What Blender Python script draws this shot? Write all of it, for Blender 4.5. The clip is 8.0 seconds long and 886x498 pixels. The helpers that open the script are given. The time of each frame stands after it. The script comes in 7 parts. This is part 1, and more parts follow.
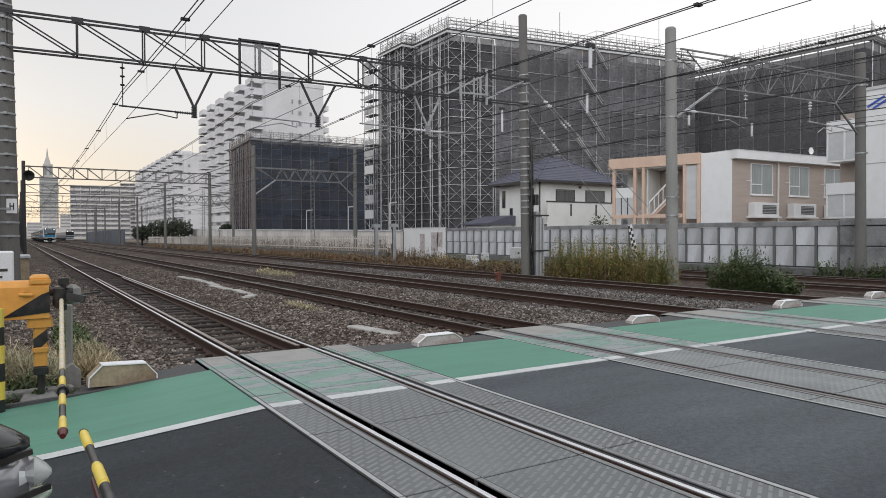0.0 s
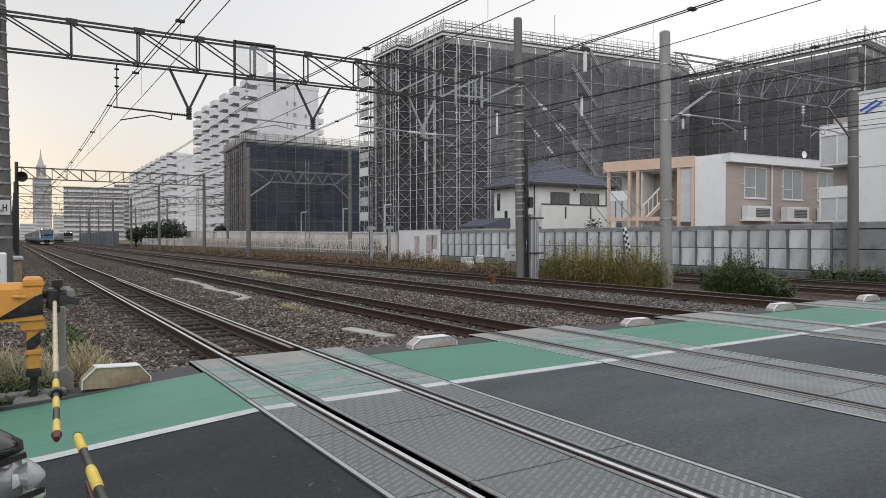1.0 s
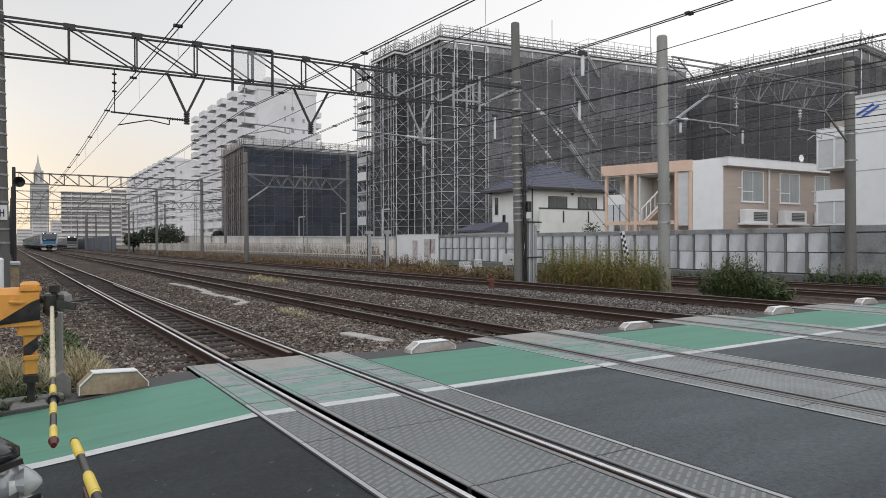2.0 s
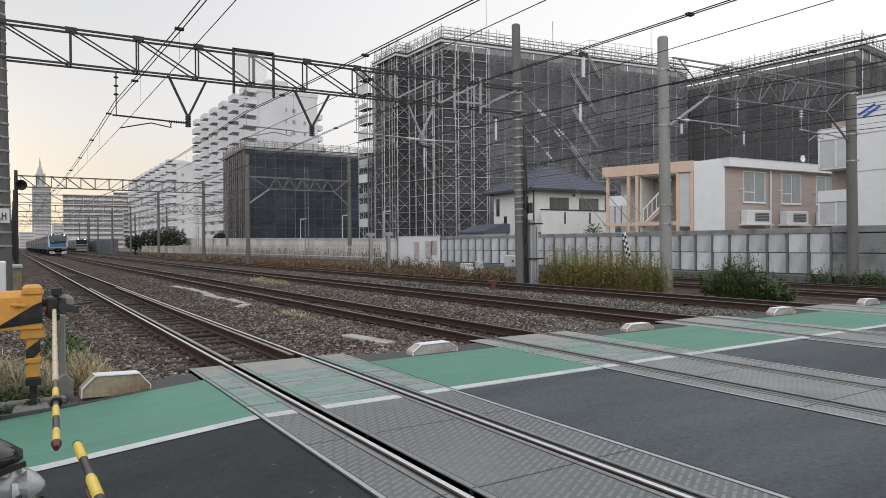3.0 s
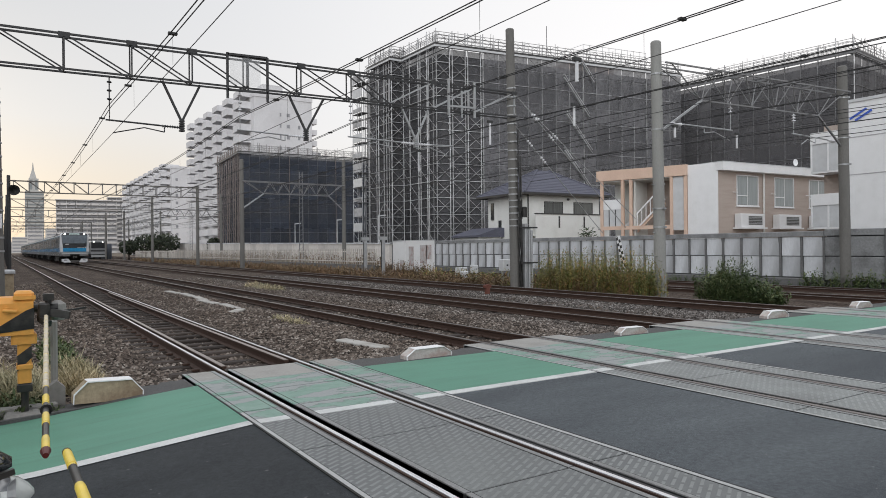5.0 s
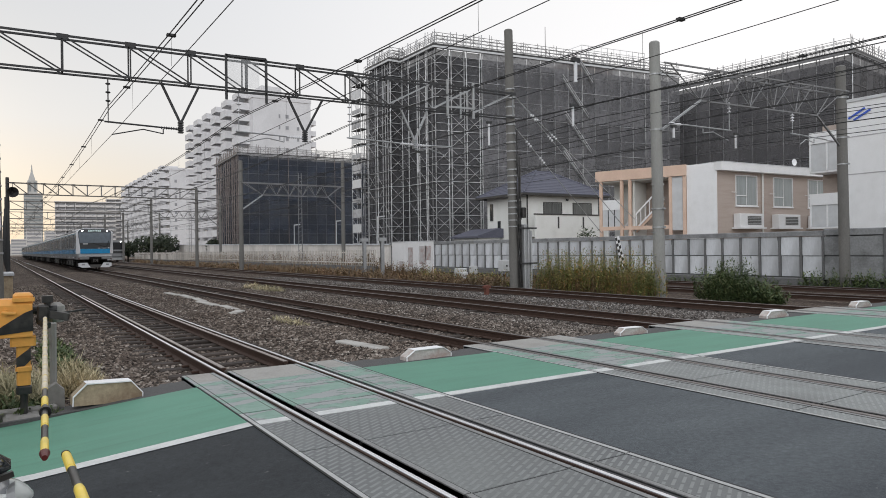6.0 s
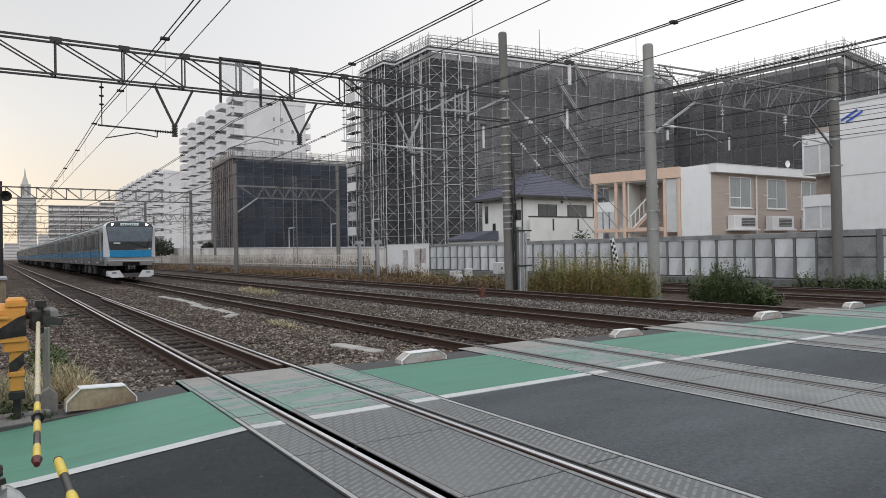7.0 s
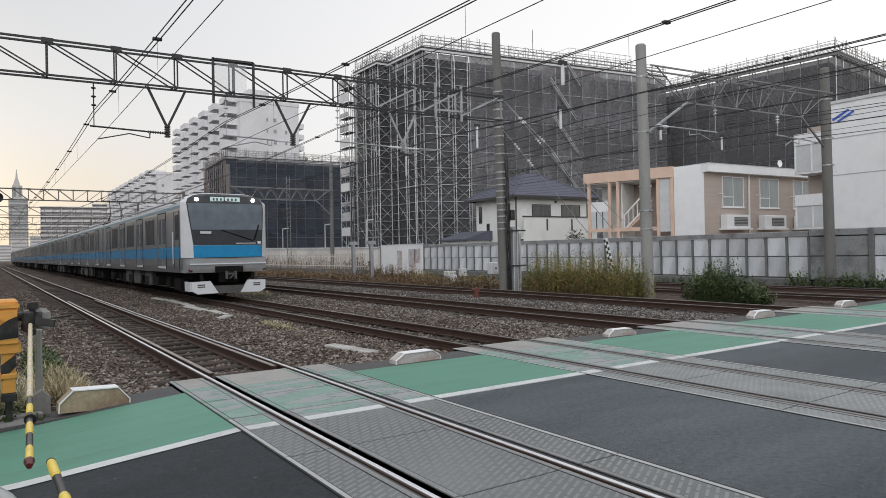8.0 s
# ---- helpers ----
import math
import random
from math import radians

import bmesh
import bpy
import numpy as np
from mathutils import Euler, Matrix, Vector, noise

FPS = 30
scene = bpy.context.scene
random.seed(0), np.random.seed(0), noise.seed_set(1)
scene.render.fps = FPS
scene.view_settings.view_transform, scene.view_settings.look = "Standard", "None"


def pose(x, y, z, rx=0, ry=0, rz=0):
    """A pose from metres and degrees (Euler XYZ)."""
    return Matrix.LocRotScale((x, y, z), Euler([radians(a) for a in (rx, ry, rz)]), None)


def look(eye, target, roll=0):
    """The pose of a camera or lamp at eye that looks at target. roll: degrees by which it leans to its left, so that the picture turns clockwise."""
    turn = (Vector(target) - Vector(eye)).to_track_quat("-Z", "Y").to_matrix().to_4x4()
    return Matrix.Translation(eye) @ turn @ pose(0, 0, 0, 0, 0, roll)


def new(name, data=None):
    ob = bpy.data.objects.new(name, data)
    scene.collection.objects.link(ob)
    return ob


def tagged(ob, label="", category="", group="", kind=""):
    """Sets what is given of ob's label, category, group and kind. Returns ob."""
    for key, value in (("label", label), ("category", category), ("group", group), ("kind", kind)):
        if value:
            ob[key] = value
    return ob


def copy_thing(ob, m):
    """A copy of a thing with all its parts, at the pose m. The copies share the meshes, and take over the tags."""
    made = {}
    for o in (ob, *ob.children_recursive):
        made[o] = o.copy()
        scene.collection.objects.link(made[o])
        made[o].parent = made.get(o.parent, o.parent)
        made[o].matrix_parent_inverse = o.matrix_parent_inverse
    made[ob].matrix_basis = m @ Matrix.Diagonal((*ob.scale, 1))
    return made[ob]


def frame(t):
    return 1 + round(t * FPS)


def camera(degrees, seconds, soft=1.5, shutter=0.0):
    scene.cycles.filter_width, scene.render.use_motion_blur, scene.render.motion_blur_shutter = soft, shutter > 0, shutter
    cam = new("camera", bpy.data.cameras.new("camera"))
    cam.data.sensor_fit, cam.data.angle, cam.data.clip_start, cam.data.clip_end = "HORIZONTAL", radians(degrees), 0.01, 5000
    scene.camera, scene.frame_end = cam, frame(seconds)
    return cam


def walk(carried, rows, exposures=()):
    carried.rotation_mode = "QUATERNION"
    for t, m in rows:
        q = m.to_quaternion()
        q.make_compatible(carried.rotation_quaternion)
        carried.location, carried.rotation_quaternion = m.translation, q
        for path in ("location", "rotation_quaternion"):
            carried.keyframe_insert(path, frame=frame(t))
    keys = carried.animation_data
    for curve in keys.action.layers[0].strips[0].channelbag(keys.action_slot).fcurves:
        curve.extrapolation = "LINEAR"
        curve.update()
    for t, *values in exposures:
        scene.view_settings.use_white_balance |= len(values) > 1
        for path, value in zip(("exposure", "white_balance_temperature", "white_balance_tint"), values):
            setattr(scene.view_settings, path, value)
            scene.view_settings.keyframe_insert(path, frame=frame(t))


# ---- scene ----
cam = camera(66.67, 8.0, soft=0.9)


def aim(x, y, z, yaw, pitch, roll):
    """Eye, degrees to the right of the tracks, degrees up, degrees of roll."""
    turn = Matrix.Rotation(radians(-yaw), 4, 'Z') @ Matrix.Rotation(radians(90 + pitch), 4, 'X') @ Matrix.Rotation(radians(roll), 4, 'Z')
    return Matrix.Translation((x, y, z)) @ turn


walk(cam, [
    (0.0, aim(-0.0028, 0.0105, 1.5742, 32.276, -1.149, -0.174)),
    (0.5, aim(-0.0071, -0.0031, 1.5789, 32.506, -1.086, -0.083)),
    (1.0, aim(-0.0078, -0.0006, 1.5800, 32.720, -0.957, -0.043)),
    (1.5, aim(-0.0065, 0.0160, 1.5759, 32.928, -0.739, -0.072)),
    (3.0, aim(-0.0084, 0.0048, 1.5785, 32.760, -0.444, -0.362)),
    (3.5, aim(-0.0017, 0.0072, 1.5772, 32.834, -0.397, -0.399)),
    (4.0, aim(-0.0048, -0.0016, 1.5822, 33.017, -0.317, -0.408)),
    (4.5, aim(0.0000, 0.0000, 1.5819, 33.179, -0.173, -0.425)),
    (6.0, aim(0.0035, 0.0039, 1.5810, 33.269, -0.023, -0.678)),
    (6.5, aim(0.0062, 0.0078, 1.5799, 33.458, 0.070, -0.756)),
    (7.0, aim(0.0076, -0.0028, 1.5860, 33.682, 0.189, -0.879)),
    (7.5, aim(0.0065, -0.0178, 1.5878, 33.925, 0.238, -0.970)),
    (8.0, aim(0.0078, -0.0054, 1.5830, 34.185, 0.204, -1.074)),
], exposures=((0.0, 0.0), (8.0, 0.0)))

# ---- world and sun ----
world = bpy.data.worlds.new("dusk_sky")
scene.world = world
world.use_nodes = True
wn = world.node_tree
wn.nodes.clear()
w_out = wn.nodes.new("ShaderNodeOutputWorld")
w_bg = wn.nodes.new("ShaderNodeBackground")
w_sky = wn.nodes.new("ShaderNodeTexSky")
w_sky.sky_type = 'NISHITA'
w_sky.sun_disc = False
w_sky.sun_elevation = radians(9.0)
w_sky.sun_rotation = radians(-14.0)
w_sky.air_density, w_sky.dust_density, w_sky.ozone_density = 1.0, 2.0, 1.0
w_hs = wn.nodes.new("ShaderNodeHueSaturation")
w_hs.inputs["Saturation"].default_value = 0.5
w_hs.inputs["Value"].default_value = 0.1
wn.links.new(w_sky.outputs["Color"], w_hs.inputs["Color"])
# thin even cloud: warm low down, pale grey above, brightest overhead
w_tc = wn.nodes.new("ShaderNodeTexCoord")
w_sep = wn.nodes.new("ShaderNodeSeparateXYZ")
w_ramp = wn.nodes.new("ShaderNodeValToRGB")
cloud = ((0.0, (0.63, 0.59, 0.53)), (0.09, (0.645, 0.63, 0.60)), (0.2, (0.65, 0.66, 0.672)), (0.42, (0.64, 0.675, 0.73)), (0.65, (0.98, 1.01, 1.07)), (1.0, (1.16, 1.20, 1.27)))
while len(w_ramp.color_ramp.elements) < len(cloud):
    w_ramp.color_ramp.elements.new(0.5)
for e, (at_z, c) in zip(w_ramp.color_ramp.elements, cloud):
    e.position, e.color = at_z, (*c, 1)
wn.links.new(w_tc.outputs["Generated"], w_sep.inputs[0])
wn.links.new(w_sep.outputs["Z"], w_ramp.inputs["Fac"])
w_mix = wn.nodes.new("ShaderNodeMix")
w_mix.data_type = 'RGBA'
w_mix.inputs[0].default_value = 0.88
# evening glow low over the far end of the tracks
w_dot = wn.nodes.new("ShaderNodeVectorMath")
w_dot.operation = 'DOT_PRODUCT'
w_dot.inputs[1].default_value = (-0.12, 0.985, 0.0)
wn.links.new(w_tc.outputs["Generated"], w_dot.inputs[0])
w_az = wn.nodes.new("ShaderNodeMapRange")
w_az.inputs["From Min"].default_value, w_az.inputs["From Max"].default_value = 0.78, 1.0
wn.links.new(w_dot.outputs["Value"], w_az.inputs["Value"])
w_el = wn.nodes.new("ShaderNodeMapRange")
w_el.inputs["From Min"].default_value, w_el.inputs["From Max"].default_value = 0.17, 0.0
wn.links.new(w_sep.outputs["Z"], w_el.inputs["Value"])
w_mul = wn.nodes.new("ShaderNodeMath")
w_mul.operation = 'MULTIPLY'
wn.links.new(w_az.outputs["Result"], w_mul.inputs[0])
wn.links.new(w_el.outputs["Result"], w_mul.inputs[1])
w_warm = wn.nodes.new("ShaderNodeMix")
w_warm.data_type = 'RGBA'
w_warm.inputs[7].default_value = (0.74, 0.585, 0.38, 1)
wn.links.new(w_mul.outputs["Value"], w_warm.inputs[0])
# thinner cloud, so a whiter sky, away from the glow
w_dot2 = wn.nodes.new("ShaderNodeVectorMath")
w_dot2.operation = 'DOT_PRODUCT'
w_dot2.inputs[1].default_value = (0.94, 0.34, 0.0)
wn.links.new(w_tc.outputs["Generated"], w_dot2.inputs[0])
w_az2 = wn.nodes.new("ShaderNodeMapRange")
w_az2.inputs["From Min"].default_value, w_az2.inputs["From Max"].default_value = 0.3, 0.95
wn.links.new(w_dot2.outputs["Value"], w_az2.inputs["Value"])
w_white = wn.nodes.new("ShaderNodeMix")
w_white.data_type = 'RGBA'
w_white.inputs[7].default_value = (1.16, 1.14, 1.14, 1)
wn.links.new(w_az2.outputs["Result"], w_white.inputs[0])
wn.links.new(w_ramp.outputs["Color"], w_white.inputs[6])
wn.links.new(w_white.outputs[2], w_warm.inputs[6])
wn.links.new(w_hs.outputs["Color"], w_mix.inputs[6])
wn.links.new(w_warm.outputs[2], w_mix.inputs[7])
w_bg.inputs["Strength"].default_value = 1.0
wn.links.new(w_mix.outputs[2], w_bg.inputs["Color"])
wn.links.new(w_bg.outputs["Background"], w_out.inputs["Surface"])

sun = new("sun", bpy.data.lights.new("sun", 'SUN'))
sun.data.energy, sun.data.angle, sun.data.color = 1.35, radians(50), (0.975, 0.985, 1.0)
sun.matrix_basis = look((-70, -80, 34), (0, 0, 0))

# ---- materials ----


def tree(name):
    m = bpy.data.materials.new(name)
    m.use_nodes = True
    t = m.node_tree
    return m, t, t.nodes["Principled BSDF"]


def link(t, a, ao, b, bi):
    t.links.new(a.outputs[ao], b.inputs[bi])


def noise_of(t, scale, detail=6.0, rough=0.6, coord="Object", stretch=None):
    tc = t.nodes.new("ShaderNodeTexCoord")
    n = t.nodes.new("ShaderNodeTexNoise")
    n.inputs["Scale"].default_value, n.inputs["Detail"].default_value, n.inputs["Roughness"].default_value = scale, detail, rough
    if stretch:
        mp = t.nodes.new("ShaderNodeMapping")
        mp.inputs["Scale"].default_value = stretch
        link(t, tc, coord, mp, "Vector")
        link(t, mp, "Vector", n, "Vector")
    else:
        link(t, tc, coord, n, "Vector")
    return n


def ramp_of(t, src, out, stops):
    r = t.nodes.new("ShaderNodeValToRGB")
    while len(r.color_ramp.elements) < len(stops):
        r.color_ramp.elements.new(0.5)
    for e, (pos, c) in zip(r.color_ramp.elements, stops):
        e.position, e.color = pos, (*c, 1) if len(c) == 3 else (c[0], c[0], c[0], 1)
    link(t, src, out, r, "Fac")
    return r


def mixed(t, fac, a, b, mode='MIX'):
    """Colour mix; fac, a and b are numbers, colours or (node, output)."""
    m = t.nodes.new("ShaderNodeMix")
    m.data_type, m.blend_type = 'RGBA', mode
    for sock, v in ((m.inputs[0], fac), (m.inputs[6], a), (m.inputs[7], b)):
        if isinstance(v, tuple) and isinstance(v[1], (str, int)):
            t.links.new(v[0].outputs[v[1]], sock)
        elif isinstance(v, tuple):
            sock.default_value = (*v, 1)
        else:
            sock.default_value = v
    return m


def bump_of(t, b, src, out, strength=0.3, dist=0.01):
    n = t.nodes.new("ShaderNodeBump")
    n.inputs["Strength"].default_value, n.inputs["Distance"].default_value = strength, dist
    link(t, src, out, n, "Height")
    link(t, n, "Normal", b, "Normal")


def surface(name, color, rough=0.7, metal=0.0, vary=0.25, grain=40.0, stain=1.5, stain_color=None, stain_amt=0.4,
            bump=0.2, dist=0.004, coord="Object", per_piece=0.0, stretch=None, spec=0.5):
    """A worn real surface: base colour, fine grain, large stains, relief and a difference from piece to piece."""
    m, t, b = tree(name)
    g = noise_of(t, grain, 5, 0.65, coord, stretch)
    s = noise_of(t, stain, 7, 0.62, coord, stretch)
    lo = tuple(c * (1 - vary) for c in color)
    hi = tuple(min(1.0, c * (1 + vary)) for c in color)
    base = ramp_of(t, g, "Fac", [(0.3, lo), (0.7, hi)])
    sf = ramp_of(t, s, "Fac", [(0.45, (0.0,)), (0.68, (stain_amt,))])
    sc = stain_color or tuple(c * 0.55 for c in color)
    mx = mixed(t, (sf, "Color"), (base, "Color"), sc)
    last, lo_ = mx, 2
    if per_piece:
        oi = t.nodes.new("ShaderNodeObjectInfo")
        pr = ramp_of(t, oi, "Random", [(0.0, (1 - per_piece,)), (1.0, (1 + per_piece * 0.4,))])
        last = mixed(t, 1.0, (mx, 2), (pr, "Color"), 'MULTIPLY')
    t.links.new(last.outputs[2], b.inputs["Base Color"])
    b.inputs["Roughness"].default_value, b.inputs["Metallic"].default_value = rough, metal
    b.inputs["Specular IOR Level"].default_value = spec
    if bump:
        bump_of(t, b, g, "Fac", bump, dist)
    return m


def glowing(name, color, strength):
    m, t, b = tree(name)
    b.inputs["Base Color"].default_value = (*color, 1)
    b.inputs["Emission Color"].default_value = (*color, 1)
    b.inputs["Emission Strength"].default_value = strength
    return m


def glass_dark(name, color, rough=0.06):
    m, t, b = tree(name)
    n = noise_of(t, 3.0, 3)
    r = ramp_of(t, n, "Fac", [(0.3, tuple(c * 0.7 for c in color)), (0.7, color)])
    link(t, r, "Color", b, "Base Color")
    b.inputs["Roughness"].default_value, b.inputs["Specular IOR Level"].default_value = rough, 0.8
    return m


M_GROUND = surface("dry_earth", (0.16, 0.125, 0.095), 0.95, vary=0.4, grain=9, stain=0.25, stain_color=(0.1, 0.1, 0.06), bump=0.6, dist=0.03)


def ballast(name):
    """Track bed of crushed stone: a tone for each stone, shade painted into the gaps, broad rusty and dusty patches."""
    m, t, b = tree(name)
    tc = t.nodes.new("ShaderNodeTexCoord")
    vo = t.nodes.new("ShaderNodeTexVoronoi")
    vo.inputs["Scale"].default_value = 17.0
    link(t, tc, "Object", vo, "Vector")
    tone = ramp_of(t, vo, "Color", [(0.1, (0.05, 0.036, 0.029)), (0.45, (0.115, 0.088, 0.073)), (0.75, (0.19, 0.155, 0.132)), (0.95, (0.30, 0.265, 0.235))])
    gap = ramp_of(t, vo, "Distance", [(0.3, (1.0, 1.0, 1.0)), (0.75, (0.3, 0.3, 0.3))])
    m1 = mixed(t, 1.0, (tone, "Color"), (gap, "Color"), 'MULTIPLY')
    big = ramp_of(t, noise_of(t, 0.5, 6, 0.65, "Object", (1.6, 0.35, 1)), "Fac", [(0.35, (1.25, 1.2, 1.12)), (0.5, (0.95, 0.92, 0.9)), (0.68, (0.62, 0.55, 0.5))])
    m2 = mixed(t, 1.0, (m1, 2), (big, "Color"), 'MULTIPLY')
    t.links.new(m2.outputs[2], b.inputs["Base Color"])
    b.inputs["Roughness"].default_value, b.inputs["Specular IOR Level"].default_value = 0.95, 0.2
    bump_of(t, b, gap, "Color", 0.9, 0.03)
    return m


M_BALLAST = ballast("ballast_bed")



def asphalt(name, tone):
    """Dark asphalt: pale grit, polished wheel paths along the road, scuffs and small light spots."""
    m, t, b = tree(name)
    g = noise_of(t, 210, 4, 0.7)
    base = ramp_of(t, g, "Fac", [(0.28, (0.018, 0.0215, 0.0245)), (0.55, (0.044, 0.050, 0.055)), (0.8, (0.125, 0.136, 0.143))])
    big = ramp_of(t, noise_of(t, 0.55, 6, 0.6, "Object", (0.45, 1.5, 1)), "Fac", [(0.35, (0.78 * tone, 0.78 * tone, 0.8 * tone)), (0.65, (1.3 * tone, 1.29 * tone, 1.27 * tone))])
    mid = ramp_of(t, noise_of(t, 22, 6, 0.75), "Fac", [(0.38, (0.78, 0.78, 0.79)), (0.62, (1.2, 1.2, 1.19))])
    m1 = mixed(t, 1.0, (base, "Color"), (big, "Color"), 'MULTIPLY')
    m2 = mixed(t, 1.0, (m1, 2), (mid, "Color"), 'MULTIPLY')
    spot = ramp_of(t, noise_of(t, 14.0, 2, 0.4, "Object", (1.0, 1.3, 1)), "Fac", [(0.745, (0.0,)), (0.765, (0.45,))])
    m3 = mixed(t, (spot, "Color"), (m2, 2), (0.24, 0.235, 0.23))
    scuff = ramp_of(t, noise_of(t, 2.2, 8, 0.75, "Object", (0.5, 3.0, 1)), "Fac", [(0.66, (0.0,)), (0.72, (0.3,))])
    m4 = mixed(t, (scuff, "Color"), (m3, 2), (0.16, 0.155, 0.15))
    t.links.new(m4.outputs[2], b.inputs["Base Color"])
    b.inputs["Roughness"].default_value, b.inputs["Specular IOR Level"].default_value = 0.78, 0.3
    bump_of(t, b, g, "Fac", 0.7, 0.005)
    return m


M_ASPHALT = asphalt("new_asphalt", 0.78)
M_ASPHALTG = asphalt("greyed_asphalt", 1.95)
M_LIP = surface("old_asphalt", (0.085, 0.083, 0.083), 0.9, vary=0.4, grain=70, stain=1.2, bump=0.6, dist=0.008)
M_CONCRETE = surface("weathered_concrete", (0.36, 0.35, 0.33), 0.88, vary=0.18, grain=18, stain=0.9, stain_color=(0.17, 0.165, 0.155), stain_amt=0.75, bump=0.3, dist=0.006, per_piece=0.25)
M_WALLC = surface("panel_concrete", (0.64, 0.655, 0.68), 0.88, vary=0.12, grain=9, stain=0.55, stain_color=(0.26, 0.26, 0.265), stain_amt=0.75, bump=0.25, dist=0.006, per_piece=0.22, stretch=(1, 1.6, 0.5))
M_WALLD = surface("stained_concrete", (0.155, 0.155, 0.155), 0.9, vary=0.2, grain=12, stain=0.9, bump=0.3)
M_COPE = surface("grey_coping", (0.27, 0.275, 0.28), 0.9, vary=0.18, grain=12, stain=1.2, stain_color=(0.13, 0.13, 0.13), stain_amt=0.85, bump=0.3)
M_POLE = surface("pole_concrete", (0.165, 0.16, 0.15), 0.85, vary=0.15, grain=30, stain=1.2, stain_color=(0.12, 0.115, 0.107), stain_amt=0.6, bump=0.15, stretch=(1, 1, 0.35))
M_POLEL = surface("pale_pole_concrete", (0.30, 0.30, 0.285), 0.85, vary=0.1, grain=30, stain=1.2, stain_color=(0.23, 0.225, 0.21), stain_amt=0.6, bump=0.12, stretch=(1, 1, 0.35))
M_STEEL = surface("painted_steel", (0.05, 0.051, 0.053), 0.6, 0.3, vary=0.25, grain=30, stain=2.5, stain_color=(0.055, 0.045, 0.04), bump=0.1)
M_GALV = surface("galvanised_steel", (0.42, 0.43, 0.44), 0.5, 0.5, vary=0.18, grain=25, stain=2, stain_color=(0.27, 0.25, 0.24), bump=0.08)
M_RUST = surface("rusty_steel", (0.056, 0.031, 0.022), 0.75, 0.25, vary=0.4, grain=45, stain=3, stain_color=(0.06, 0.034, 0.024), bump=0.35)
M_RAILTOP = surface("polished_rail", (0.88, 0.88, 0.9), 0.36, 1.0, vary=0.1, grain=20, stain=2, stain_amt=0.2, bump=0.02, stretch=(8, 0.3, 1))
M_RAILDULL = surface("dull_rail", (0.22, 0.20, 0.19), 0.38, 0.9, vary=0.25, grain=25, stain=2, bump=0.05, stretch=(6, 0.3, 1))
M_SLEEPER = surface("sleeper_timber", (0.055, 0.042, 0.035), 0.9, vary=0.4, grain=22, stain=2, bump=0.6, dist=0.01, per_piece=0.4, stretch=(0.3, 3, 1))
M_WIRE = surface("wire", (0.03, 0.03, 0.031), 0.55, 0.4, vary=0.1, bump=0)
M_PORC = surface("porcelain", (0.7, 0.7, 0.72), 0.25, vary=0.06, bump=0)
M_WHITE = surface("white_paint", (0.82, 0.82, 0.825), 0.6, vary=0.07, grain=25, stain=1.5, stain_color=(0.66, 0.66, 0.65), stain_amt=0.35, bump=0.08)
M_CREAM = surface("cream_render", (0.77, 0.77, 0.74), 0.8, vary=0.05, grain=20, stain=0.8, stain_color=(0.58, 0.57, 0.53), bump=0.12)
M_TAN = surface("tan_siding", (0.46, 0.385, 0.34), 0.75, vary=0.08, grain=14, stain=1, stain_color=(0.36, 0.27, 0.22), bump=0.15, stretch=(0.5, 0.5, 5))
M_PEACH = surface("peach_paint", (0.70, 0.51, 0.40), 0.7, vary=0.06, grain=14, stain=1, stain_color=(0.52, 0.35, 0.26), bump=0.1)
M_ROOF = surface("slate_roof", (0.105, 0.108, 0.142), 0.7, vary=0.25, grain=12, stain=1.5, bump=0.3, stretch=(1, 1, 4))
M_GLASS = glass_dark("window_glass", (0.03, 0.035, 0.04))
M_CURTAIN = surface("curtained_glass", (0.30, 0.33, 0.33), 0.25, vary=0.12, grain=3, stain=2, bump=0, stretch=(6, 6, 0.3), spec=0.7)
M_CURTAIND = surface("shaded_curtain_glass", (0.13, 0.135, 0.13), 0.2, vary=0.3, grain=3, stain=2, bump=0, stretch=(6, 6, 0.3), spec=0.7)
M_FRAME = surface("dark_frame", (0.05, 0.048, 0.047), 0.5, vary=0.1, bump=0)
M_BLACK = surface("black_rubber", (0.018, 0.018, 0.018), 0.75, vary=0.2, bump=0.1)
M_YELLOW = surface("yellow_enamel", (0.74, 0.335, 0.07), 0.45, vary=0.08, grain=14, stain=2.5, stain_color=(0.45, 0.27, 0.06), stain_amt=0.5, bump=0.06)
M_STRIPEY = surface("stripe_yellow", (0.78, 0.58, 0.08), 0.4, vary=0.08, grain=20, stain=6, stain_color=(0.6, 0.5, 0.25), bump=0.03)
M_STRIPEK = surface("stripe_black", (0.016, 0.016, 0.016), 0.4, vary=0.2, grain=20, stain=6, stain_color=(0.1, 0.09, 0.08), bump=0.03)
M_RED = surface("red_cap", (0.10, 0.012, 0.010), 0.45, vary=0.15, bump=0.03)
M_LEAFD = surface("shrub_leaf", (0.05, 0.075, 0.03), 0.7, vary=0.4, grain=6, stain=1.4, stain_color=(0.09, 0.1, 0.05), bump=0, per_piece=0.3)
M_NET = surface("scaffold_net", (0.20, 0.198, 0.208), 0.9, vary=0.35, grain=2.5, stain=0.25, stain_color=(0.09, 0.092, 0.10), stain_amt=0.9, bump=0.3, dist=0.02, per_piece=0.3)


